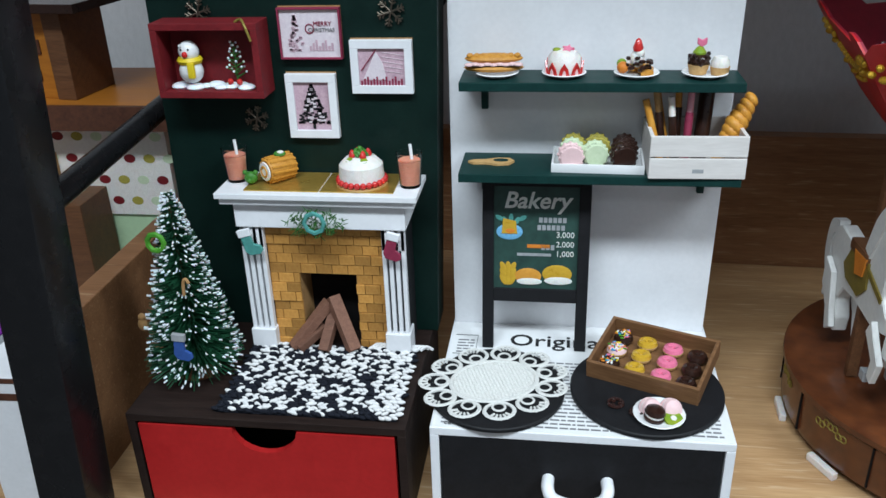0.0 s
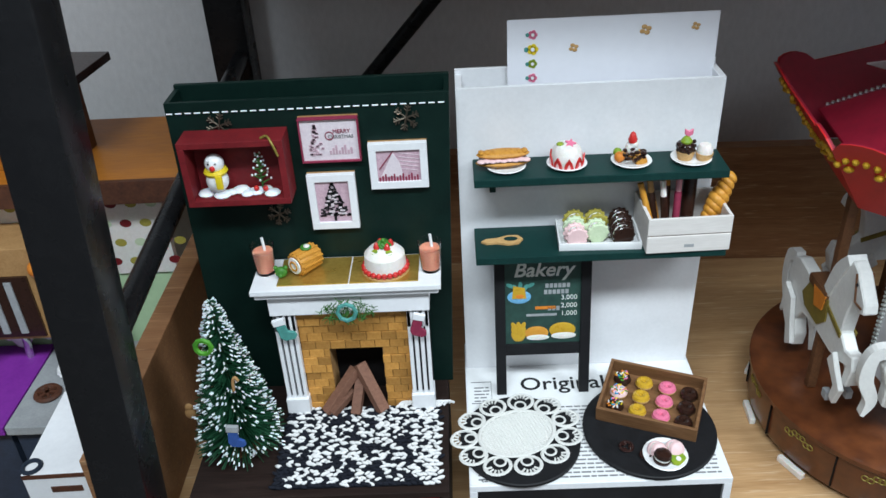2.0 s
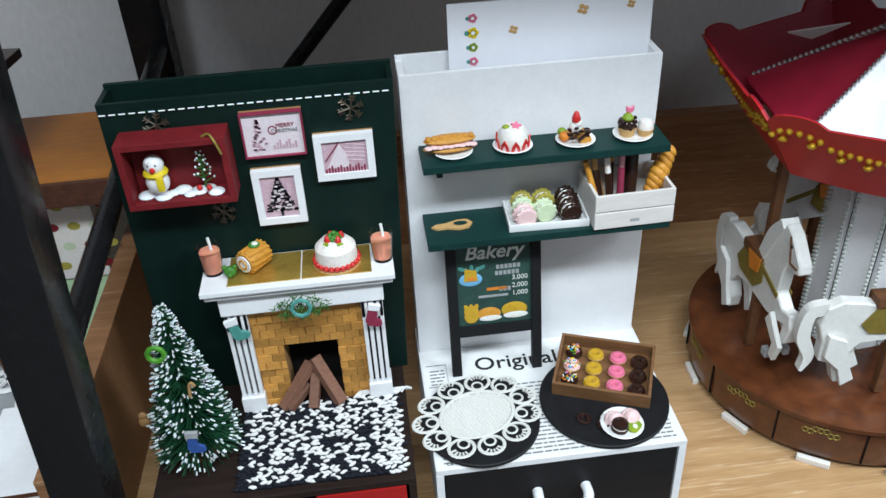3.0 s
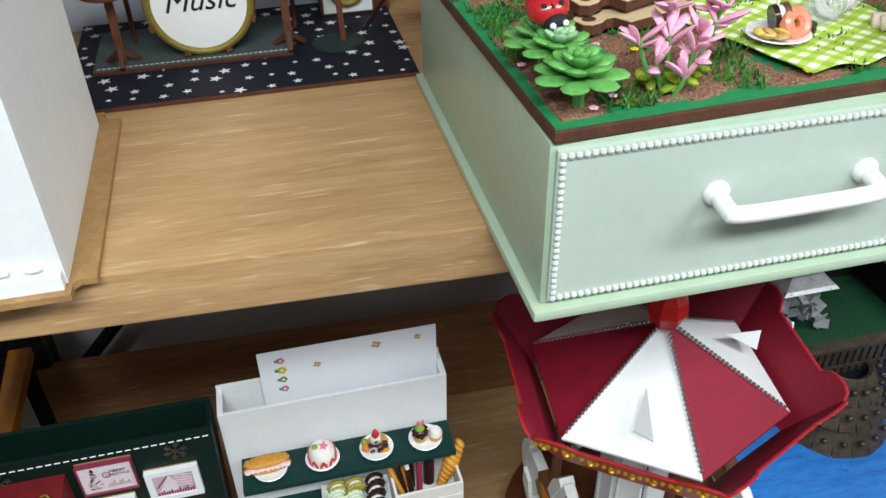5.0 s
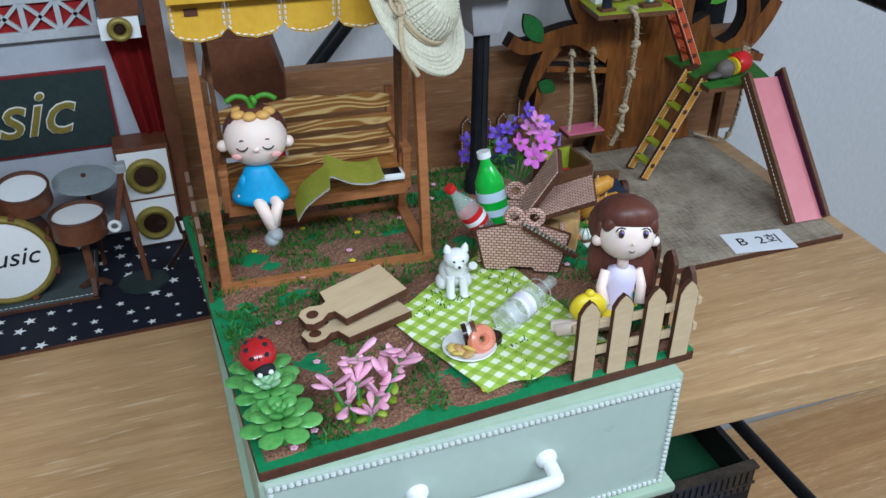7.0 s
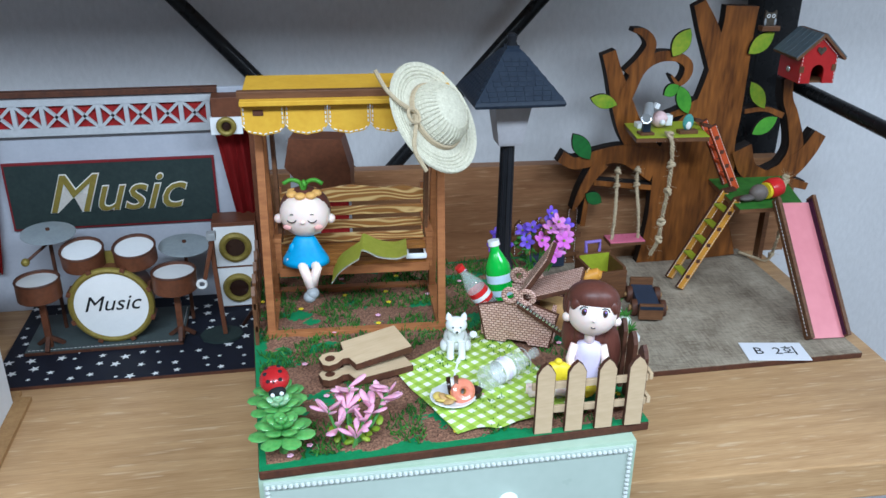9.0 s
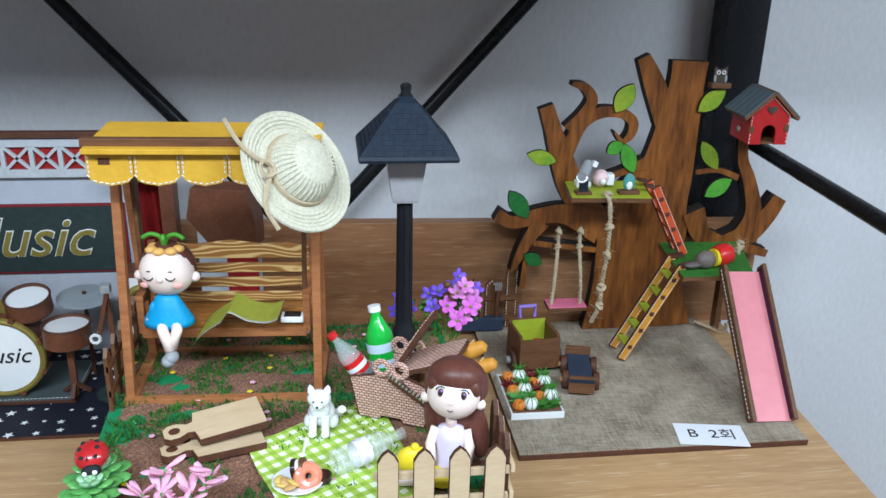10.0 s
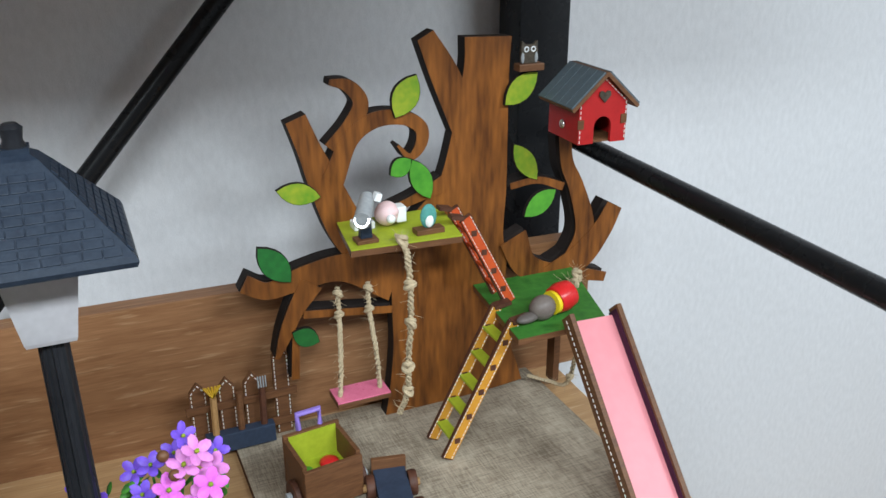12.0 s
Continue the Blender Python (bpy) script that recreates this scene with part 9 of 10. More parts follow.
def ladder(place, top, w, rungs, m, rung_m, label, hook=0.012, turn=0.0):
    ld = thing("toy_ladder", place, label, "ladder", "toy ladders", turn=turn)
    tx, tz = top
    for y in (0, w):
        edge = ribbon([(0, 0), (tx, tz)], (0.0095, 0.0095), 0.003, y=y, n=2)
        bar((tx - 0.002, y + 0.0015, tz), (tx + hook, y + 0.0015, tz + 0.002), 0.003, 0.008, edge, up=(0, 1, 0))
        part("rail", edge, BURNT, ld, "burnt rail edge", smooth=False)
        face = ribbon([(0.0006, 0.001), (tx, tz - 0.001)], (0.0086, 0.0086), 0.0006, y=y - 0.0007, n=2)
        part("rail_face", face, m, ld, "painted rail face", smooth=False)
        d = Vector((tx, 0, tz)).normalized()
        nrm = Vector((-d.z, 0, d.x))
        for s in (-1, 1):
            part("rail_stitching", stitch([Vector((0, y - 0.001, 0.002)) + nrm * 0.0036 * s, Vector((tx, y - 0.001, tz)) + nrm * 0.0036 * s], 0.0034, 0.0022, 0.00035), CREAM, ld)
        for k in range(rungs):
            q = (k + 0.8) / (rungs + 0.6)
            part("rung_end", bx((-0.0022, -0.0014, -0.0022), (0.0022, 0.0, 0.0022), 0, m=pose(tx * q, y, tz * q, 0, 0, 0)), BURNT, ld, smooth=False)
    for k in range(rungs):
        q = (k + 0.8) / (rungs + 0.6)
        part("rung", bx((-0.0045, 0.003, -0.0012), (0.0045, w, 0.0012), 0.0003, m=pose(tx * q, 0, tz * q)), rung_m, ld, "green rung", smooth=False)


ladder((0.4690, 0.407, UP + 0.0095), (0.056, 0.108), 0.029, 5, ORANGEP, LIMEP, "mustard orange toy ladder with green rungs")
ladder((0.5400, 0.442, P2 + 0.003), (-0.040, 0.078), 0.022, 4, REDLAD, REDLAD, "orange-red toy ladder between platforms", hook=-0.012)

# bird house on the limb
bhs = thing("bird_house", (0.6100, 0.454, 1.557), "red wooden bird house with a slatted grey roof", "bird house", turn=-3)
arch = [(0.0075 * math.cos(a), 0.013 + 0.0075 * math.sin(a)) for a in [math.pi * k / 10 for k in range(11)]]
wall_pts = [(-0.0205, 0), (-0.0075, 0)] + [(x, z) for x, z in arch[::-1]] + [(0.0075, 0), (0.0205, 0), (0.0205, 0.031), (0, 0.050), (-0.0205, 0.031)]
part("front_wall", prism(wall_pts, 0.003, m=pose(0, -0.024, 0)), REDP, bhs, "red front with an arched hole", smooth=False)
part("side_wall", bx((-0.0205, -0.021, 0), (-0.0175, 0.020, 0.031)), REDP, bhs, smooth=False)
part("side_wall", bx((0.0175, -0.021, 0), (0.0205, 0.020, 0.031)), REDP, bhs, smooth=False)
part("back_wall", prism([(-0.0205, 0), (0.0205, 0), (0.0205, 0.031), (0, 0.050), (-0.0205, 0.031)], 0.003, m=pose(0, 0.020, 0)), REDP, bhs, smooth=False)
part("floor", bx((-0.0175, -0.021, 0), (0.0175, 0.020, 0.002)), WALNUT, bhs, smooth=False)
for s in (-1, 1):
    part("roof_board", bx((-0.0005, -0.028, -0.0015), (0.0385, 0.026, 0.0015), 0.0003, m=pose(0, 0, 0.0530, 0, 43 if s > 0 else 137, 0)), WALNUT, bhs, "brown roof board", smooth=False)
    for k in range(5):
        part("roof_slat", bx((0.001, -0.0275 + 0.0107 * k, -0.003), (0.0378, -0.0275 + 0.0107 * k + 0.0101, -0.0015) if s < 0 else (0.0378, -0.0275 + 0.0107 * k + 0.0101, -0.0015), 0.0003, m=pose(0, 0, 0.0530, 0, 43, 0) @ Matrix.Diagonal((1, 1, -1, 1)) if s > 0 else pose(0, 0, 0.0530, 0, 137, 0)), ROOFG, bhs, "grey-blue roof slat", smooth=False)
heart = [(0, -0.0045), (0.005, 0.001), (0.0045, 0.004), (0.0022, 0.0045), (0, 0.0028), (-0.0022, 0.0045), (-0.0045, 0.004), (-0.005, 0.001)]
part("heart", prism(heart, 0.0012, m=pose(0, -0.0255, 0.0355)), BRONZE, bhs, "bronze heart", smooth=False)
part("stitching", stitch([(-0.0195, -0.0243, 0.001), (-0.0195, -0.0243, 0.031), (0, -0.0243, 0.0485), (0.0195, -0.0243, 0.031), (0.0195, -0.0243, 0.001)], 0.0036, 0.0022, 0.0004), CREAM, bhs, "cream stitch line")
for x, z in ((-0.0195, 0.012), (0.0175, 0.014)):
    part("tenon", bx((x - 0.002, -0.0247, z), (x + 0.003, -0.0238, z + 0.007)), WALNUT, bhs, smooth=False)
part("screw", ball((-0.0222, -0.002, 0.012), 0.0035, s=(0.6, 1, 1)), SILVER, bhs, "small metal screw")

ow = thing("owl_ornament", (0.573, 0.4845, 1.6060), "tiny grey owl on a brown ledge", "ornament")
part("ledge", bx((-0.010, -0.006, 0), (0.012, 0.004, 0.0055), 0.0006), WALNUT, ow, smooth=False)
ob_ = prism([(-0.0065, 0), (0.0065, 0), (0.0075, 0.010), (0.0068, 0.0175), (0.003, 0.0145), (-0.003, 0.0145), (-0.0068, 0.0175), (-0.0075, 0.010)], 0.003, m=pose(0, -0.003, 0.0055), bev=0.0004)
part("body", ob_, BRONZE, ow, "dark bronze owl body", smooth=False)
for x in (-0.003, 0.003):
    part("eye", torus((x, -0.0034, 0.0165), 0.0018, 0.0006, u=12, v=5, turn=(90, 0, 0)), CHINA, ow)
    part("wing", ball((x * 2.0, -0.003, 0.010), 0.003, s=(0.5, 0.3, 1.4)), GREYP, ow)

# platform toys
tsc = thing("toy_telescope", (0.4210, 0.442, P1 + 0.001), "small grey and brown toy telescope on a stand", "telescope")
part("stand", bx((-0.008, -0.006, 0), (0.008, 0.006, 0.003), 0.0005), WALNUT, tsc, smooth=False)
part("arm", prism([(-0.0045, 0.003), (0.0045, 0.003), (0.0035, 0.024), (-0.0035, 0.024)], 0.006, m=pose(0, -0.003, 0), bev=0.0005), SLATE, tsc, smooth=False)
part("barrel", rod((-0.006, -0.012, 0.021), (0.006, 0.010, 0.029), 0.0062, 0.0055, 16), GREYP, tsc, "grey barrel")
part("lens", torus((-0.006, -0.012, 0.021), 0.005, 0.0015, u=16, v=6, turn=(62, 0, -28)), SILVER, tsc)
part("eyepiece", bx((-0.003, 0.0, 0.030), (0.002, 0.006, 0.036), 0.0005, m=pose(0, 0, 0, 0, 20, 0)), CHINA, tsc, smooth=False)
rb = ball((0, 0, 0.010), 0.0095, s=(1, 0.85, 1))
ball((0.004, -0.004, 0.012), 0.004, rb)
pr_ = single("pink_rabbit_toy", rb, PALEPINK, (0.4460, 0.465, P1 + 0.001), "tiny pink rabbit toy lying beside white blocks", "figurine")
part("tail", ball((0, -0.009, 0.0085), 0.0035), CHINA, pr_)
part("block", bx((-0.026, -0.002, 0), (-0.010, 0.010, 0.006), 0.001), CHINA, pr_, smooth=False)
part("block", bx((0.006, -0.005, 0.003), (0.014, 0.006, 0.015), 0.001), CHINA, pr_, smooth=False)
pn = thing("penguin_toy", (0.4690, 0.440, P1 + 0.001), "tiny green penguin cut-out on a brown foot", "figurine")
part("foot", bx((-0.011, -0.005, 0), (0.011, 0.005, 0.004), 0.0005), WALNUT, pn, smooth=False)
part("body", ball((0, 0, 0.0125), 0.0068, s=(0.95, 0.4, 1.4)), TEALP, pn, "green body")
part("belly", ball((0, -0.0018, 0.0095), 0.0042, s=(0.8, 0.4, 1.2)), CHINA, pn, "white belly")
bt = thing("bear_toy", (0.5480, 0.408, P2 + 0.001), "small grey bear toy with a red barrel lying on the platform", "figurine", turn=14)
part("head", ball((0.002, 0, 0.010), 0.0105, s=(1.1, 0.9, 0.95)), mk("bear_grey", (0.17, 0.14, 0.12), (0.13, 0.1, 0.09), scale=100, rough=0.5), bt, "grey-brown head")
part("ears", ball((-0.013, 0, 0.006), 0.007, s=(1.6, 0.8, 0.5)), mk("bear_dark", (0.12, 0.1, 0.09), rough=0.5), bt)
part("collar", lathe([(0.0095, 0), (0.0095, 0.004)], 18, m=pose(0.011, 0, 0.011, 0, 90, 0)), YELLOWB, bt, "yellow collar")
part("barrel", lathe([(0, 0), (0.0105, 0), (0.012, 0.007), (0.0105, 0.016), (0, 0.016)], 20, m=pose(0.015, 0, 0.012, 0, 82, 0)), CAPRED, bt, "red barrel body")

# ropes and rope swing
rp = bmesh.new()


def rope(points, r, knots, bm):
    line = smooth_line(points, 8)
    for ph in (0, 2.09, 4.19):
        tube([p + Vector((0.6 * r * math.cos(ph + 1.6 * k), 0.6 * r * math.sin(ph + 1.6 * k), 0)) for k, p in enumerate(line)], r * 0.62, bm, 6)
    for k in knots:
        p = line[k]
        torus(p, r * 1.5, r * 0.9, bm, u=10, v=6, turn=(20, 10 * k, 0))
        torus(p + Vector((0, 0, r)), r * 1.2, r * 0.8, bm, u=10, v=6, turn=(-30, 15, 0))
    rr = random.Random(len(line))
    for k in range(60):
        p = rr.choice(line)
        q = p + Vector((rr.uniform(-1, 1), rr.uniform(-1, 1), rr.uniform(-1, 1))) * r * 3.4
        spike(bm, p, q, 0.00018, 0.0001)


rope([(0.443, 0.436, P1 + 0.004), (0.444, 0.422, P1 - 0.002), (0.446, 0.421, 1.472), (0.447, 0.424, 1.440), (0.446, 0.428, 1.405), (0.447, 0.432, 1.378), (0.441, 0.436, 1.357)], 0.0024, (4, 16, 24, 33, 40), rp)
single("knotted_rope", rp, JUTE, (0, 0, 0), "knotted jute rope hanging from the upper platform", "rope")
rg = thing("rope_swing", (0, 0, 0), "tiny pink swing seat on two jute ropes", "swing")
part("seat", bx((0.396, 0.450, 1.364), (0.440, 0.474, 1.368), 0.0008), WALNUT, rg, smooth=False)
part("seat_top", bx((0.3965, 0.4505, 1.368), (0.4395, 0.4735, 1.3692)), HOTPINK, rg, "pink seat", smooth=False)
for x, xs in ((0.410, 0.401), (0.435, 0.434)):
    t = bmesh.new()
    rope([(xs, 0.460, 1.369), ((x + xs) / 2, 0.468, 1.40), (x, 0.482, 1.428), (x + 0.001, 0.486, 1.450)], 0.0020, (16, 22), t)
    part("rope", t, JUTE, rg, "jute rope")
r2 = bmesh.new()
rope([(0.612, 0.458, P2 + 0.012), (0.608, 0.450, P2 + 0.004), (0.600, 0.455, P2 + 0.003)], 0.0024, (3, 9), r2)
rope([(0.612, 0.452, P2 - 0.006), (0.616, 0.456, UP + 0.05), (0.612, 0.462, UP + 0.012), (0.600, 0.475, UP + 0.010), (0.586, 0.486, UP + 0.013)], 0.0020, (14,), r2)
single("loose_rope", r2, JUTE, (0, 0, 0), "loose knotted jute rope under the green platform", "rope")

# crate cart with fruit, tractor, back fence, garden tray, label
ct = thing("fruit_cart", (0.3705, 0.410, UP + 0.0068), "brown wooden crate cart with a lilac handle and toy fruit", "cart", turn=6)
for a, b in (((-0.022, -0.022, 0.006), (0.022, -0.0185, 0.040)), ((-0.022, 0.0185, 0.006), (0.022, 0.022, 0.046)), ((-0.022, -0.0185, 0.006), (-0.0185, 0.0185, 0.043)), ((0.0185, -0.0185, 0.006), (0.022, 0.0185, 0.043))):
    part("side", bx(a, b, 0.0006), WALNUT, ct, smooth=False)
part("bottom", bx((-0.0185, -0.0185, 0.018), (0.0185, 0.0185, 0.021)), LIMEP, ct, "olive yellow lining", smooth=False)
part("lining", bx((-0.0184, 0.0172, 0.021), (0.0184, 0.0184, 0.045)), LIMEP, ct, smooth=False)
for s in (-1, 1):
    part("wheel", lathe([(0, 0), (0.011, 0), (0.012, 0.001), (0.012, 0.004), (0.011, 0.005), (0, 0.005)], 20, m=pose(s * 0.0225, -0.006, 0.012, 0, 90 * s, 0)), BURNT, ct, "dark wheel")
    part("hub", rod((s * 0.027, -0.006, 0.012), (s * 0.031, -0.006, 0.012), 0.004, seg=10), GREYP, ct)
part("handle", tube([(-0.0085, 0.0225, 0.044), (-0.0085, 0.024, 0.058), (0.0085, 0.024, 0.058), (0.0085, 0.0225, 0.044)], 0.0024, seg=8), PURPLE, ct, "lilac handle")
for x, y, m, r in ((0.006, 0.004, CAPRED, 0.0075), (-0.004, -0.009, YELLOWG, 0.0065), (0.010, -0.010, ORANGE, 0.0065), (-0.012, 0.0, LEAFM, 0.005), (-0.011, -0.012, CAPRED, 0.005)):
    single("toy_fruit", ball((0, 0, 0), r, s=(1, 1, 0.5)), m, (0.3705 + x, 0.410 + y, UP + 0.0068 + 0.024), "flat painted toy fruit in the cart", "fruit", "toy fruit")
tq = thing("toy_tractor", (0.4120, 0.374, UP + 0.0068), "navy and brown wooden toy wagon with round wheels", "toy wagon", turn=-12)
part("body", bx((-0.012, -0.032, 0.010), (0.012, 0.026, 0.016), 0.0006), NAVY, tq, "dark navy deck", smooth=False)
part("front", bx((-0.013, -0.036, 0.004), (0.013, -0.032, 0.022), 0.0006), WALNUT, tq, smooth=False)
part("back", bx((-0.013, 0.026, 0.004), (0.013, 0.030, 0.024), 0.0006), WALNUT, tq, smooth=False)
part("deck_plate", bx((-0.0125, -0.0365, 0.016), (0.0125, -0.028, 0.020), 0.0005), SLATE, tq, smooth=False)
for sx in (-1, 1):
    for y in (-0.018, 0.014):
        part("wheel", lathe([(0, 0), (0.009, 0), (0.0095, 0.001), (0.0095, 0.005), (0.009, 0.006), (0, 0.006)], 18, m=pose(sx * 0.0125, y, 0.0095, 0, 90 * sx, 0)), BURNT, tq, "dark brown wheel")
        part("hub", rod((sx * 0.018, y, 0.0095), (sx * 0.021, y, 0.0095), 0.003, seg=8), TAN, tq)
bf = thing("tool_fence", (0.288, 0.500, UP + 0.0072), "small brown stitched fence holding garden tools", "fence")
for k, x in enumerate((0.004, 0.026, 0.046, 0.070)):
    h = 0.062 if k < 3 else 0.080
    t = prism([(0, 0), (0.013, 0), (0.013, h - 0.008), (0.0065, h), (0, h - 0.008)], 0.003, m=pose(x, 0, 0))
    part("picket", t, WALNUT, bf, smooth=False)
    part("stitching", stitch([(x + 0.0012, -0.0004, 0.002), (x + 0.0012, -0.0004, h - 0.009), (x + 0.0065, -0.0004, h - 0.002), (x + 0.0118, -0.0004, h - 0.009), (x + 0.0118, -0.0004, 0.002)], 0.0036, 0.0022, 0.0004), CREAM, bf)
for z in (0.010, 0.036):
    part("rail", bx((0, -0.003, z), (0.088, 0, z + 0.006), 0.0004), WALNUT, bf, smooth=False)
part("trough", bx((0.012, -0.012, 0.002), (0.066, -0.003, 0.018), 0.0008), NAVY, bf, "navy tool trough", smooth=False)
for x, m in ((0.020, TAN), (0.040, WALNUT), (0.058, BURNT)):
    part("tool_handle", rod((x, -0.008, 0.01), (x + 0.001, -0.006, 0.050), 0.0028, seg=8), m, bf)
for k in range(7):
    part("bristle", rod((0.021, -0.006, 0.050), (0.021 + 0.007 * math.sin(0.4 * (k - 3)), -0.006, 0.060), 0.0009, seg=5), YELLOWG, bf)
for k in range(4):
    part("fork_prong", rod((0.0565 + 0.002 * k, -0.006, 0.05), (0.0565 + 0.002 * k, -0.006, 0.06), 0.0006, seg=5), GREYP, bf)
gt = thing("vegetable_tray", (0.326, 0.303, UP + 0.0068), "white edged planting tray of tiny succulents and pumpkins", "tray")
for a, b in (((0, 0, 0), (0.052, 0.0018, 0.007)), ((0, 0.0752, 0), (0.052, 0.077, 0.007)), ((0, 0.0018, 0), (0.0018, 0.0752, 0.007)), ((0.0502, 0.0018, 0), (0.052, 0.0752, 0.007))):
    part("side", bx(a, b, 0.0005), CHINA, gt, smooth=False)
part("earth", bx((0.0018, 0.0018, 0), (0.0502, 0.0752, 0.0055)), SOILM, gt, "brown earth", smooth=False)
rnd = random.Random(55)
for i in range(4):
    for j in range(5):
        x, y = 0.009 + 0.0115 * i, 0.010 + 0.0135 * j
        kind = (i + 2 * j) % 4
        p = (0.326 + x, 0.303 + y, UP + 0.0068 + 0.006)
        if kind == 0:
            t = bmesh.new()
            for k in range(8):
                a = 2 * math.pi * k / 8
                ball((0.0033 * math.cos(a), 0.0033 * math.sin(a), 0.0045), 0.0050, t, s=(0.62, 0.62, 0.95), u=8, v=6)
            single("toy_pumpkin", t, ORANGE, p, "tiny orange pumpkin in the tray", "pumpkin", "toy pumpkins")
        elif kind == 1:
            t = ball((0, 0, 0.006), 0.0073, s=(1, 1, 0.95))
            g_ = single("toy_turnip", t, CHINA, p, "tiny white striped vegetable with green top", "vegetable", "toy vegetables")
            s_ = bmesh.new()
            for k in range(6):
                a = k * 1.05
                spike(s_, Vector((0, 0, 0.0125)), Vector((0.007 * math.cos(a), 0.007 * math.sin(a), 0.019)), 0.0016, 0.0004)
            part("leaves", s_, LEAFG, g_)
            s_ = bmesh.new()
            for k in range(8):
                a = 2 * math.pi * k / 8
                tube([(0.0074 * math.cos(a) * math.cos(q), 0.0074 * math.sin(a) * math.cos(q), 0.006 + 0.0070 * math.sin(q)) for q in (-0.6, -0.1, 0.4, 0.9, 1.3)], 0.0005, s_, 4)
            part("stripes", s_, LEAFM, g_)
        else:
            s_ = bmesh.new()
            for k in range(18):
                a, q = k * 2.4, rnd.uniform(0.4, 1.1)
                d_ = Vector((math.cos(a) * math.cos(q), math.sin(a) * math.cos(q), math.sin(q)))
                spike(s_, Vector((0, 0, 0.001)), d_ * rnd.uniform(0.010, 0.014), 0.0021, 0.0005)
            single("toy_succulent", s_, MAROON if kind == 2 and j > 1 else (SUCC if j % 2 else LEAFG), p, "tiny pointed succulent in the tray", "plant", "tray succulents")
lbx = thing("paper_label", (0.4760, 0.268, UP + 0.0070), "white paper exhibit label with black writing", "label", turn=-9)
part("card", bx((0, -0.018, 0), (0.064, 0.016, 0.0007), 0.0), PAPER, lbx, smooth=False)
tx = text_bm("B  2회", 0.018, 0.0001, Matrix.Identity(4))
bmesh.ops.transform(tx, matrix=pose(0.033, -0.0065, 0.0009, -90, 0, 0), verts=tx.verts)
part("writing", tx, INK, lbx, "black lettering", smooth=False)

# ---- neighbouring shelf: toy kitchen half hidden by the post, and a side table ----
kt = thing("toy_kitchen", (-0.62, 0.30, 0), "wooden doll kitchen with coloured worktops and an orange deck", "doll kitchen")
part("support_board", bx((-0.40, -0.22, 0.60), (0.135, 0.22, 0.62)), OAK, kt, smooth=False)
part("green_wall", bx((-0.35, 0.085, 0.62), (0.13, 0.09, 0.83)), MINTW, kt, "pale green wall", smooth=False)
part("paper_wall", bx((-0.35, 0.082, 0.83), (0.13, 0.09, 0.93)), CREAM, kt, "cream dotted wallpaper", smooth=False)
dots = {0: bmesh.new(), 1: bmesh.new(), 2: bmesh.new()}
for i in range(24):
    for j in range(4):
        lathe([(0, 0), (0.006, 0), (0.006, 0.0008), (0, 0.0008)], 12, dots[(i + j) % 3], pose(-0.33 + 0.02 * i + 0.01 * (j % 2), 0.0825, 0.845 + 0.022 * j, 90), sy=0.75)
for k, m in enumerate((OLIVEC, MATCHA, MAROON)):
    part("wallpaper_dot", dots[k], m, kt)
part("deck", bx((-0.36, 0.06, 0.93), (0.20, 0.22, 0.945), 0.001), ORANGEW, kt, "orange stained upper deck", smooth=False)
part("deck_edge", bx((-0.36, 0.054, 0.925), (0.20, 0.06, 0.948)), BURNT, kt, smooth=False)
part("cabinet", bx((-0.11, 0.03, 0.79), (0.015, 0.082, 0.895), 0.001), TAN, kt, "mustard wall cabinet", smooth=False)
part("cabinet_front", bx((-0.105, 0.027, 0.795), (0.005, 0.03, 0.865)), CHOC, kt, smooth=False)
for k in range(5):
    part("cabinet_bar", bx((-0.09 + 0.018 * k, 0.0255, 0.80), (-0.083 + 0.018 * k, 0.027, 0.86)), GREYP, kt, smooth=False)
part("cabinet", bx((0.02, 0.03, 0.76), (0.06, 0.082, 0.86), 0.001), WALNUT, kt, smooth=False)
part("toy_bird", ball((-0.07, 0.05, 0.91), 0.018, s=(1, 0.4, 0.8)), TEALP, kt, "teal bird cut-out")
part("orange_knob", ball((0.02, 0.026, 0.875), 0.009), ORANGE, kt)
part("worktop", bx((-0.35, -0.05, 0.735), (-0.022, 0.08, 0.745), 0.001), VIOLET, kt, "violet worktop", smooth=False)
part("worktop", bx((-0.020, -0.05, 0.735), (0.12, 0.08, 0.745), 0.001), GREYP, kt, "grey worktop", smooth=False)
part("cupboard", bx((-0.35, -0.04, 0.62), (-0.024, 0.08, 0.735)), NAVY, kt, smooth=False)
part("cupboard", bx((-0.018, -0.04, 0.62), (0.12, 0.08, 0.735)), NAVY, kt, smooth=False)
for x, y, r, m in ((0.018, 0.035, 0.016, CHINA), (0.055, 0.0, 0.018, CHINA), (0.005, -0.005, 0.011, BURNT), (0.05, 0.05, 0.009, BURNT)):
    part("hob_ring", torus((x, y, 0.748), r, 0.003, u=18, v=6), m, kt)
    for k in range(3):
        part("hob_spoke", bar((x + r * math.cos(k * 1.05), y + r * math.sin(k * 1.05), 0.749), (x - r * math.cos(k * 1.05), y - r * math.sin(k * 1.05), 0.749), 0.003, 0.003), m, kt, smooth=False)
part("tap", tube(smooth_line([(-0.04, 0.06, 0.745), (-0.04, 0.058, 0.785), (-0.06, 0.04, 0.79), (-0.075, 0.03, 0.77)], 5), 0.004), SILVER, kt, "silver tap")
part("pot", lathe([(0.02, 0), (0.024, 0.02), (0.02, 0.03), (0, 0.034)], 20, m=pose(-0.10, 0.01, 0.745)), SILVER, kt, "shiny pot")
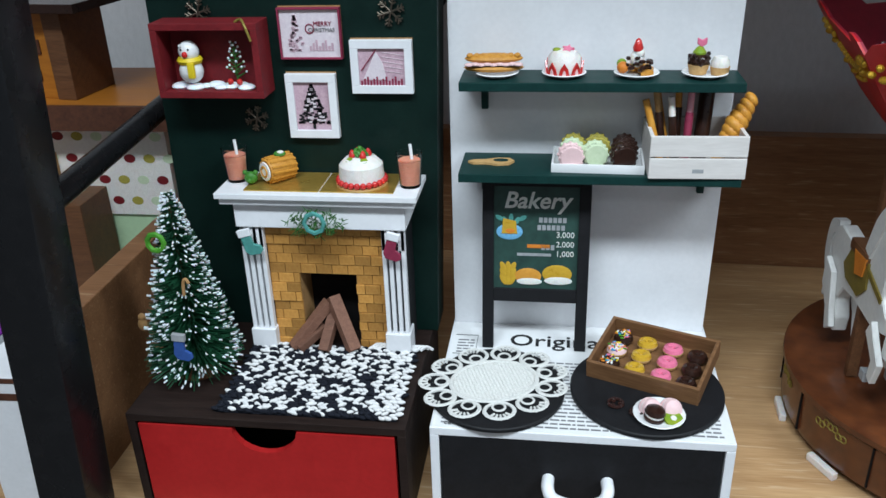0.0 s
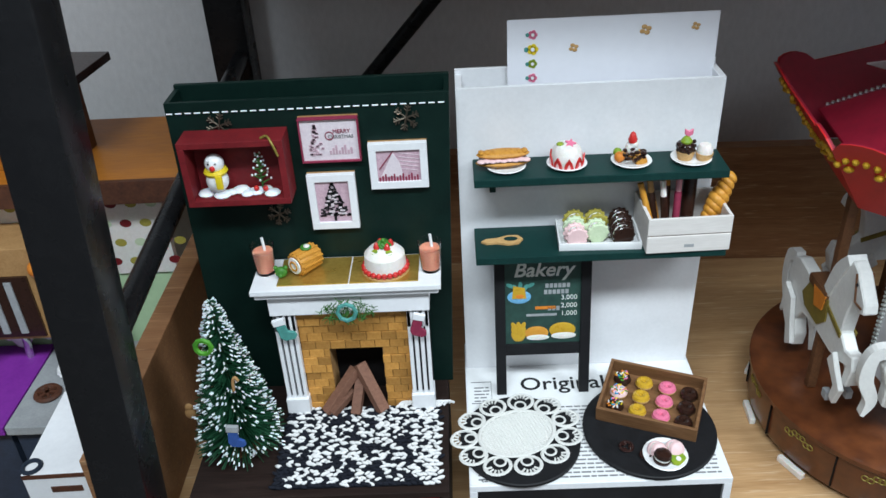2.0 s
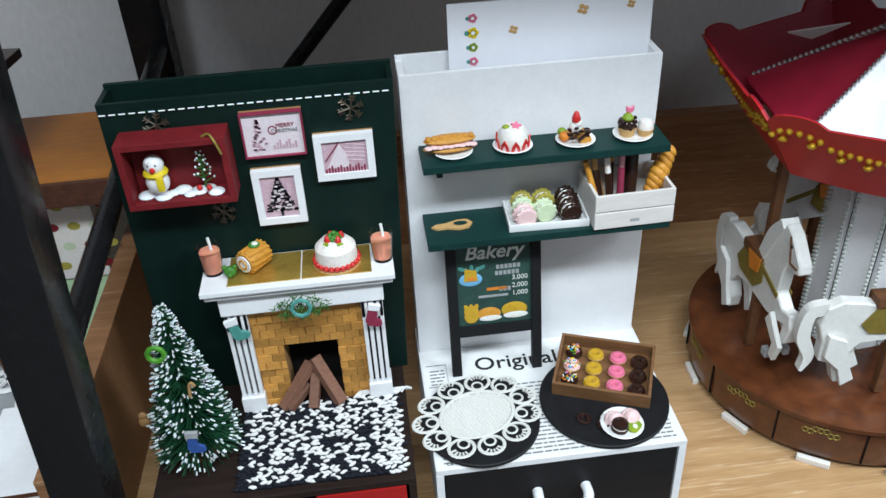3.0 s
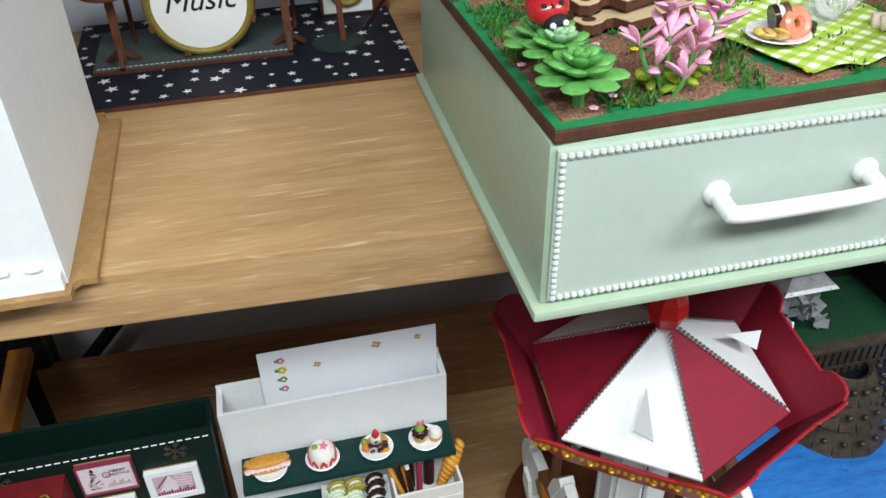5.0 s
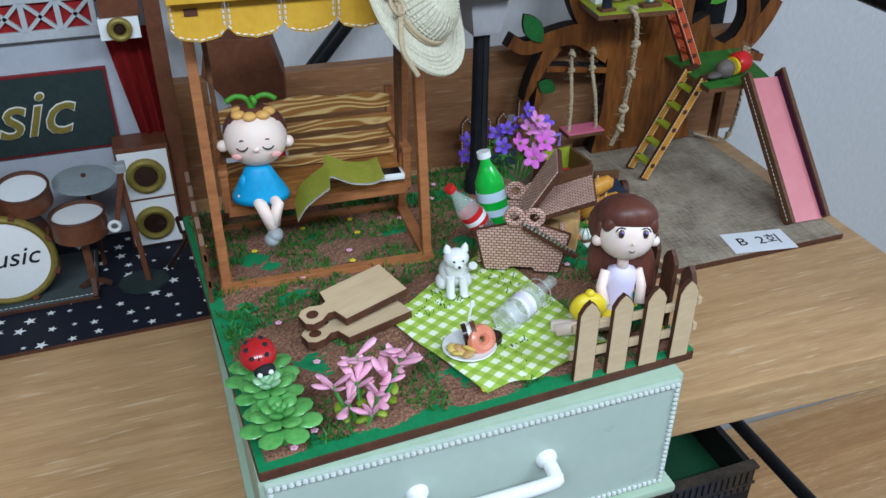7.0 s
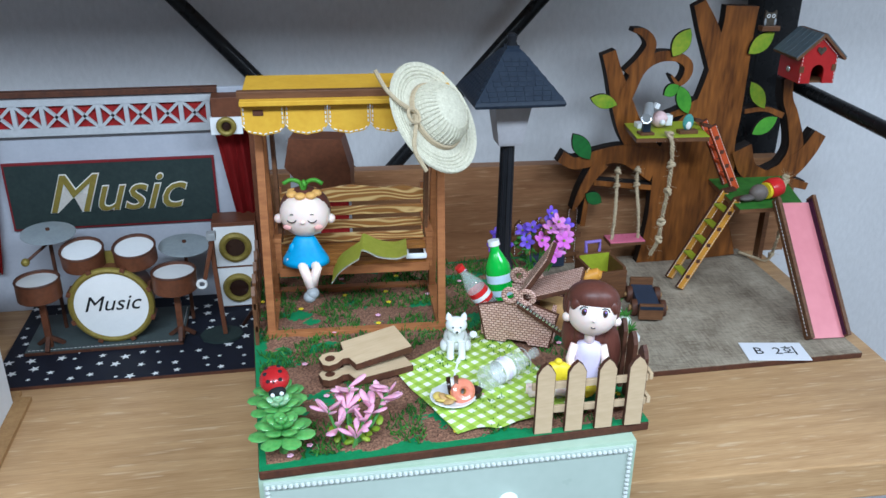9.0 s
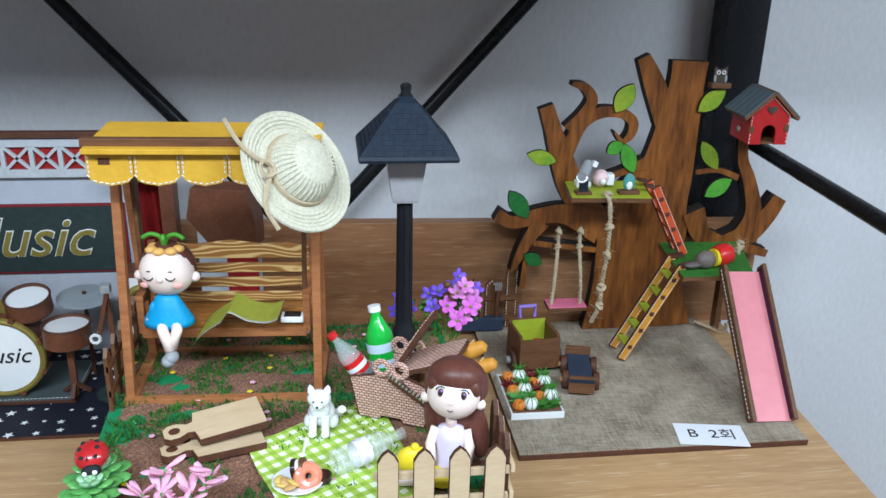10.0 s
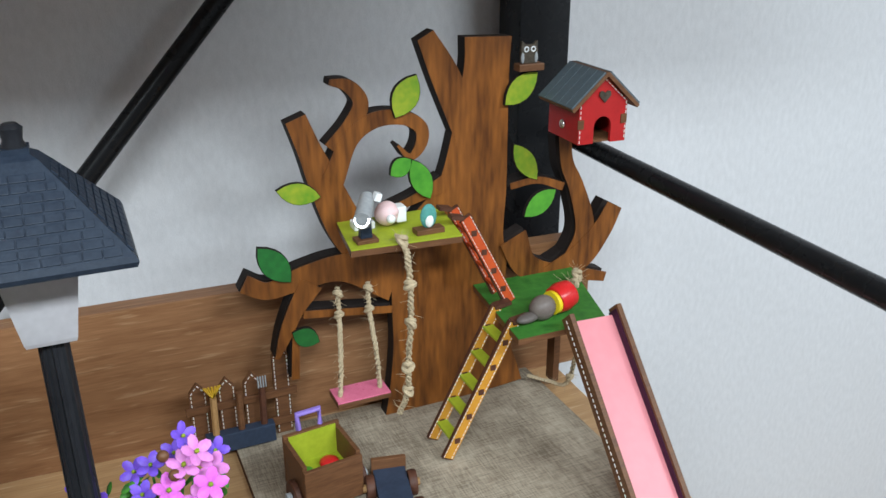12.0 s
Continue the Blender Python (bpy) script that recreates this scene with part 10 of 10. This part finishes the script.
cl_ = bmesh.new()
for k in range(10):
    ball((-0.12 + 0.014 * k, 0.075, 0.785 - 0.01 * (k % 3)), 0.014, cl_, s=(0.9, 0.35, 1.5), turn=(0, 20 * (k % 3 - 1), 0), u=10, v=7)
part("towel", cl_, CHINA, kt, "crumpled white towels")
ht = thing("toy_clock_tower", (-0.620, 0.425, 0.945), "orange-brown wooden tower with a dark flat roof", "model tower", turn=-6)
ht.scale = (1, 1, 0.85)
part("body", bx((-0.065, -0.03, 0), (0.045, 0.03, 0.098), 0.001), ORANGEW, ht, smooth=False)
part("corner", bx((0.030, -0.034, 0), (0.050, 0.03, 0.098), 0.001), WALNUT, ht, smooth=False)
part("roof", bx((-0.085, -0.05, 0.098), (0.078, 0.05, 0.108), 0.001), CHOC, ht, "dark brown roof plate", smooth=False)
part("window", bx((-0.002, -0.0315, 0.05), (0.02, -0.029, 0.066), 0.0), BURNT, ht, smooth=False)
part("window", bx((-0.01, -0.0315, 0.02), (0.015, -0.029, 0.032), 0.0), BURNT, ht, smooth=False)
wx = thing("white_cut_box", (-0.513, 0.131, 0.60), "white laser-cut box with burnt joints", "box", turn=2)
part("box", bx((-0.040, 0, 0.02), (0.018, 0.10, 0.205), 0.0006), WHITEP, wx, smooth=False)
part("joint", bx((-0.02, -0.0006, 0.185), (0.005, 0.0002, 0.191)), BURNT, wx, smooth=False)
part("joint", bx((-0.040, -0.0006, 0.2005), (0.018, 0.0002, 0.2045)), BURNT, wx, smooth=False)
part("eyelet", torus((-0.034, 0.008, 0.206), 0.007, 0.002, u=16, v=6), SLATE, wx)
gc = thing("toy_chair", (-0.66, 0.17, 0.62), "small green slatted toy chair", "chair", turn=25)
part("seat", bx((-0.03, -0.03, 0.03), (0.03, 0.03, 0.036), 0.001), TURF, gc, smooth=False)
for k in range(4):
    part("back_slat", bx((-0.028 + 0.016 * k, 0.026, 0.036), (-0.020 + 0.016 * k, 0.030, 0.085), 0.0005), TURF, gc, smooth=False)
part("back_rail", bx((-0.032, 0.025, 0.082), (0.034, 0.031, 0.090), 0.0006), MAROON, gc, smooth=False)
for x in (-0.026, 0.026):
    for y in (-0.026, 0.026):
        part("leg", bx((x - 0.003, y - 0.003, 0), (x + 0.003, y + 0.003, 0.03)), TURF, gc, smooth=False)
sdt = thing("side_table", (1.18, 0.30, 0), "plain oak veneer table beside the rack", "table")
part("table_top", bx((-0.49, -0.20, 0.585), (0.45, 0.215, 0.605), 0.001), OAK, sdt, smooth=False)
part("back_strip", bx((-0.49, 0.215, 0.585), (0.45, 0.232, 0.735), 0.001), OAK, sdt, smooth=False)
for x in (-0.47, 0.42):
    for y in (-0.18, 0.19):
        part("leg", bx((x, y, 0), (x + 0.03, y + 0.03, 0.585), 0.001), STEEL, sdt, smooth=False)
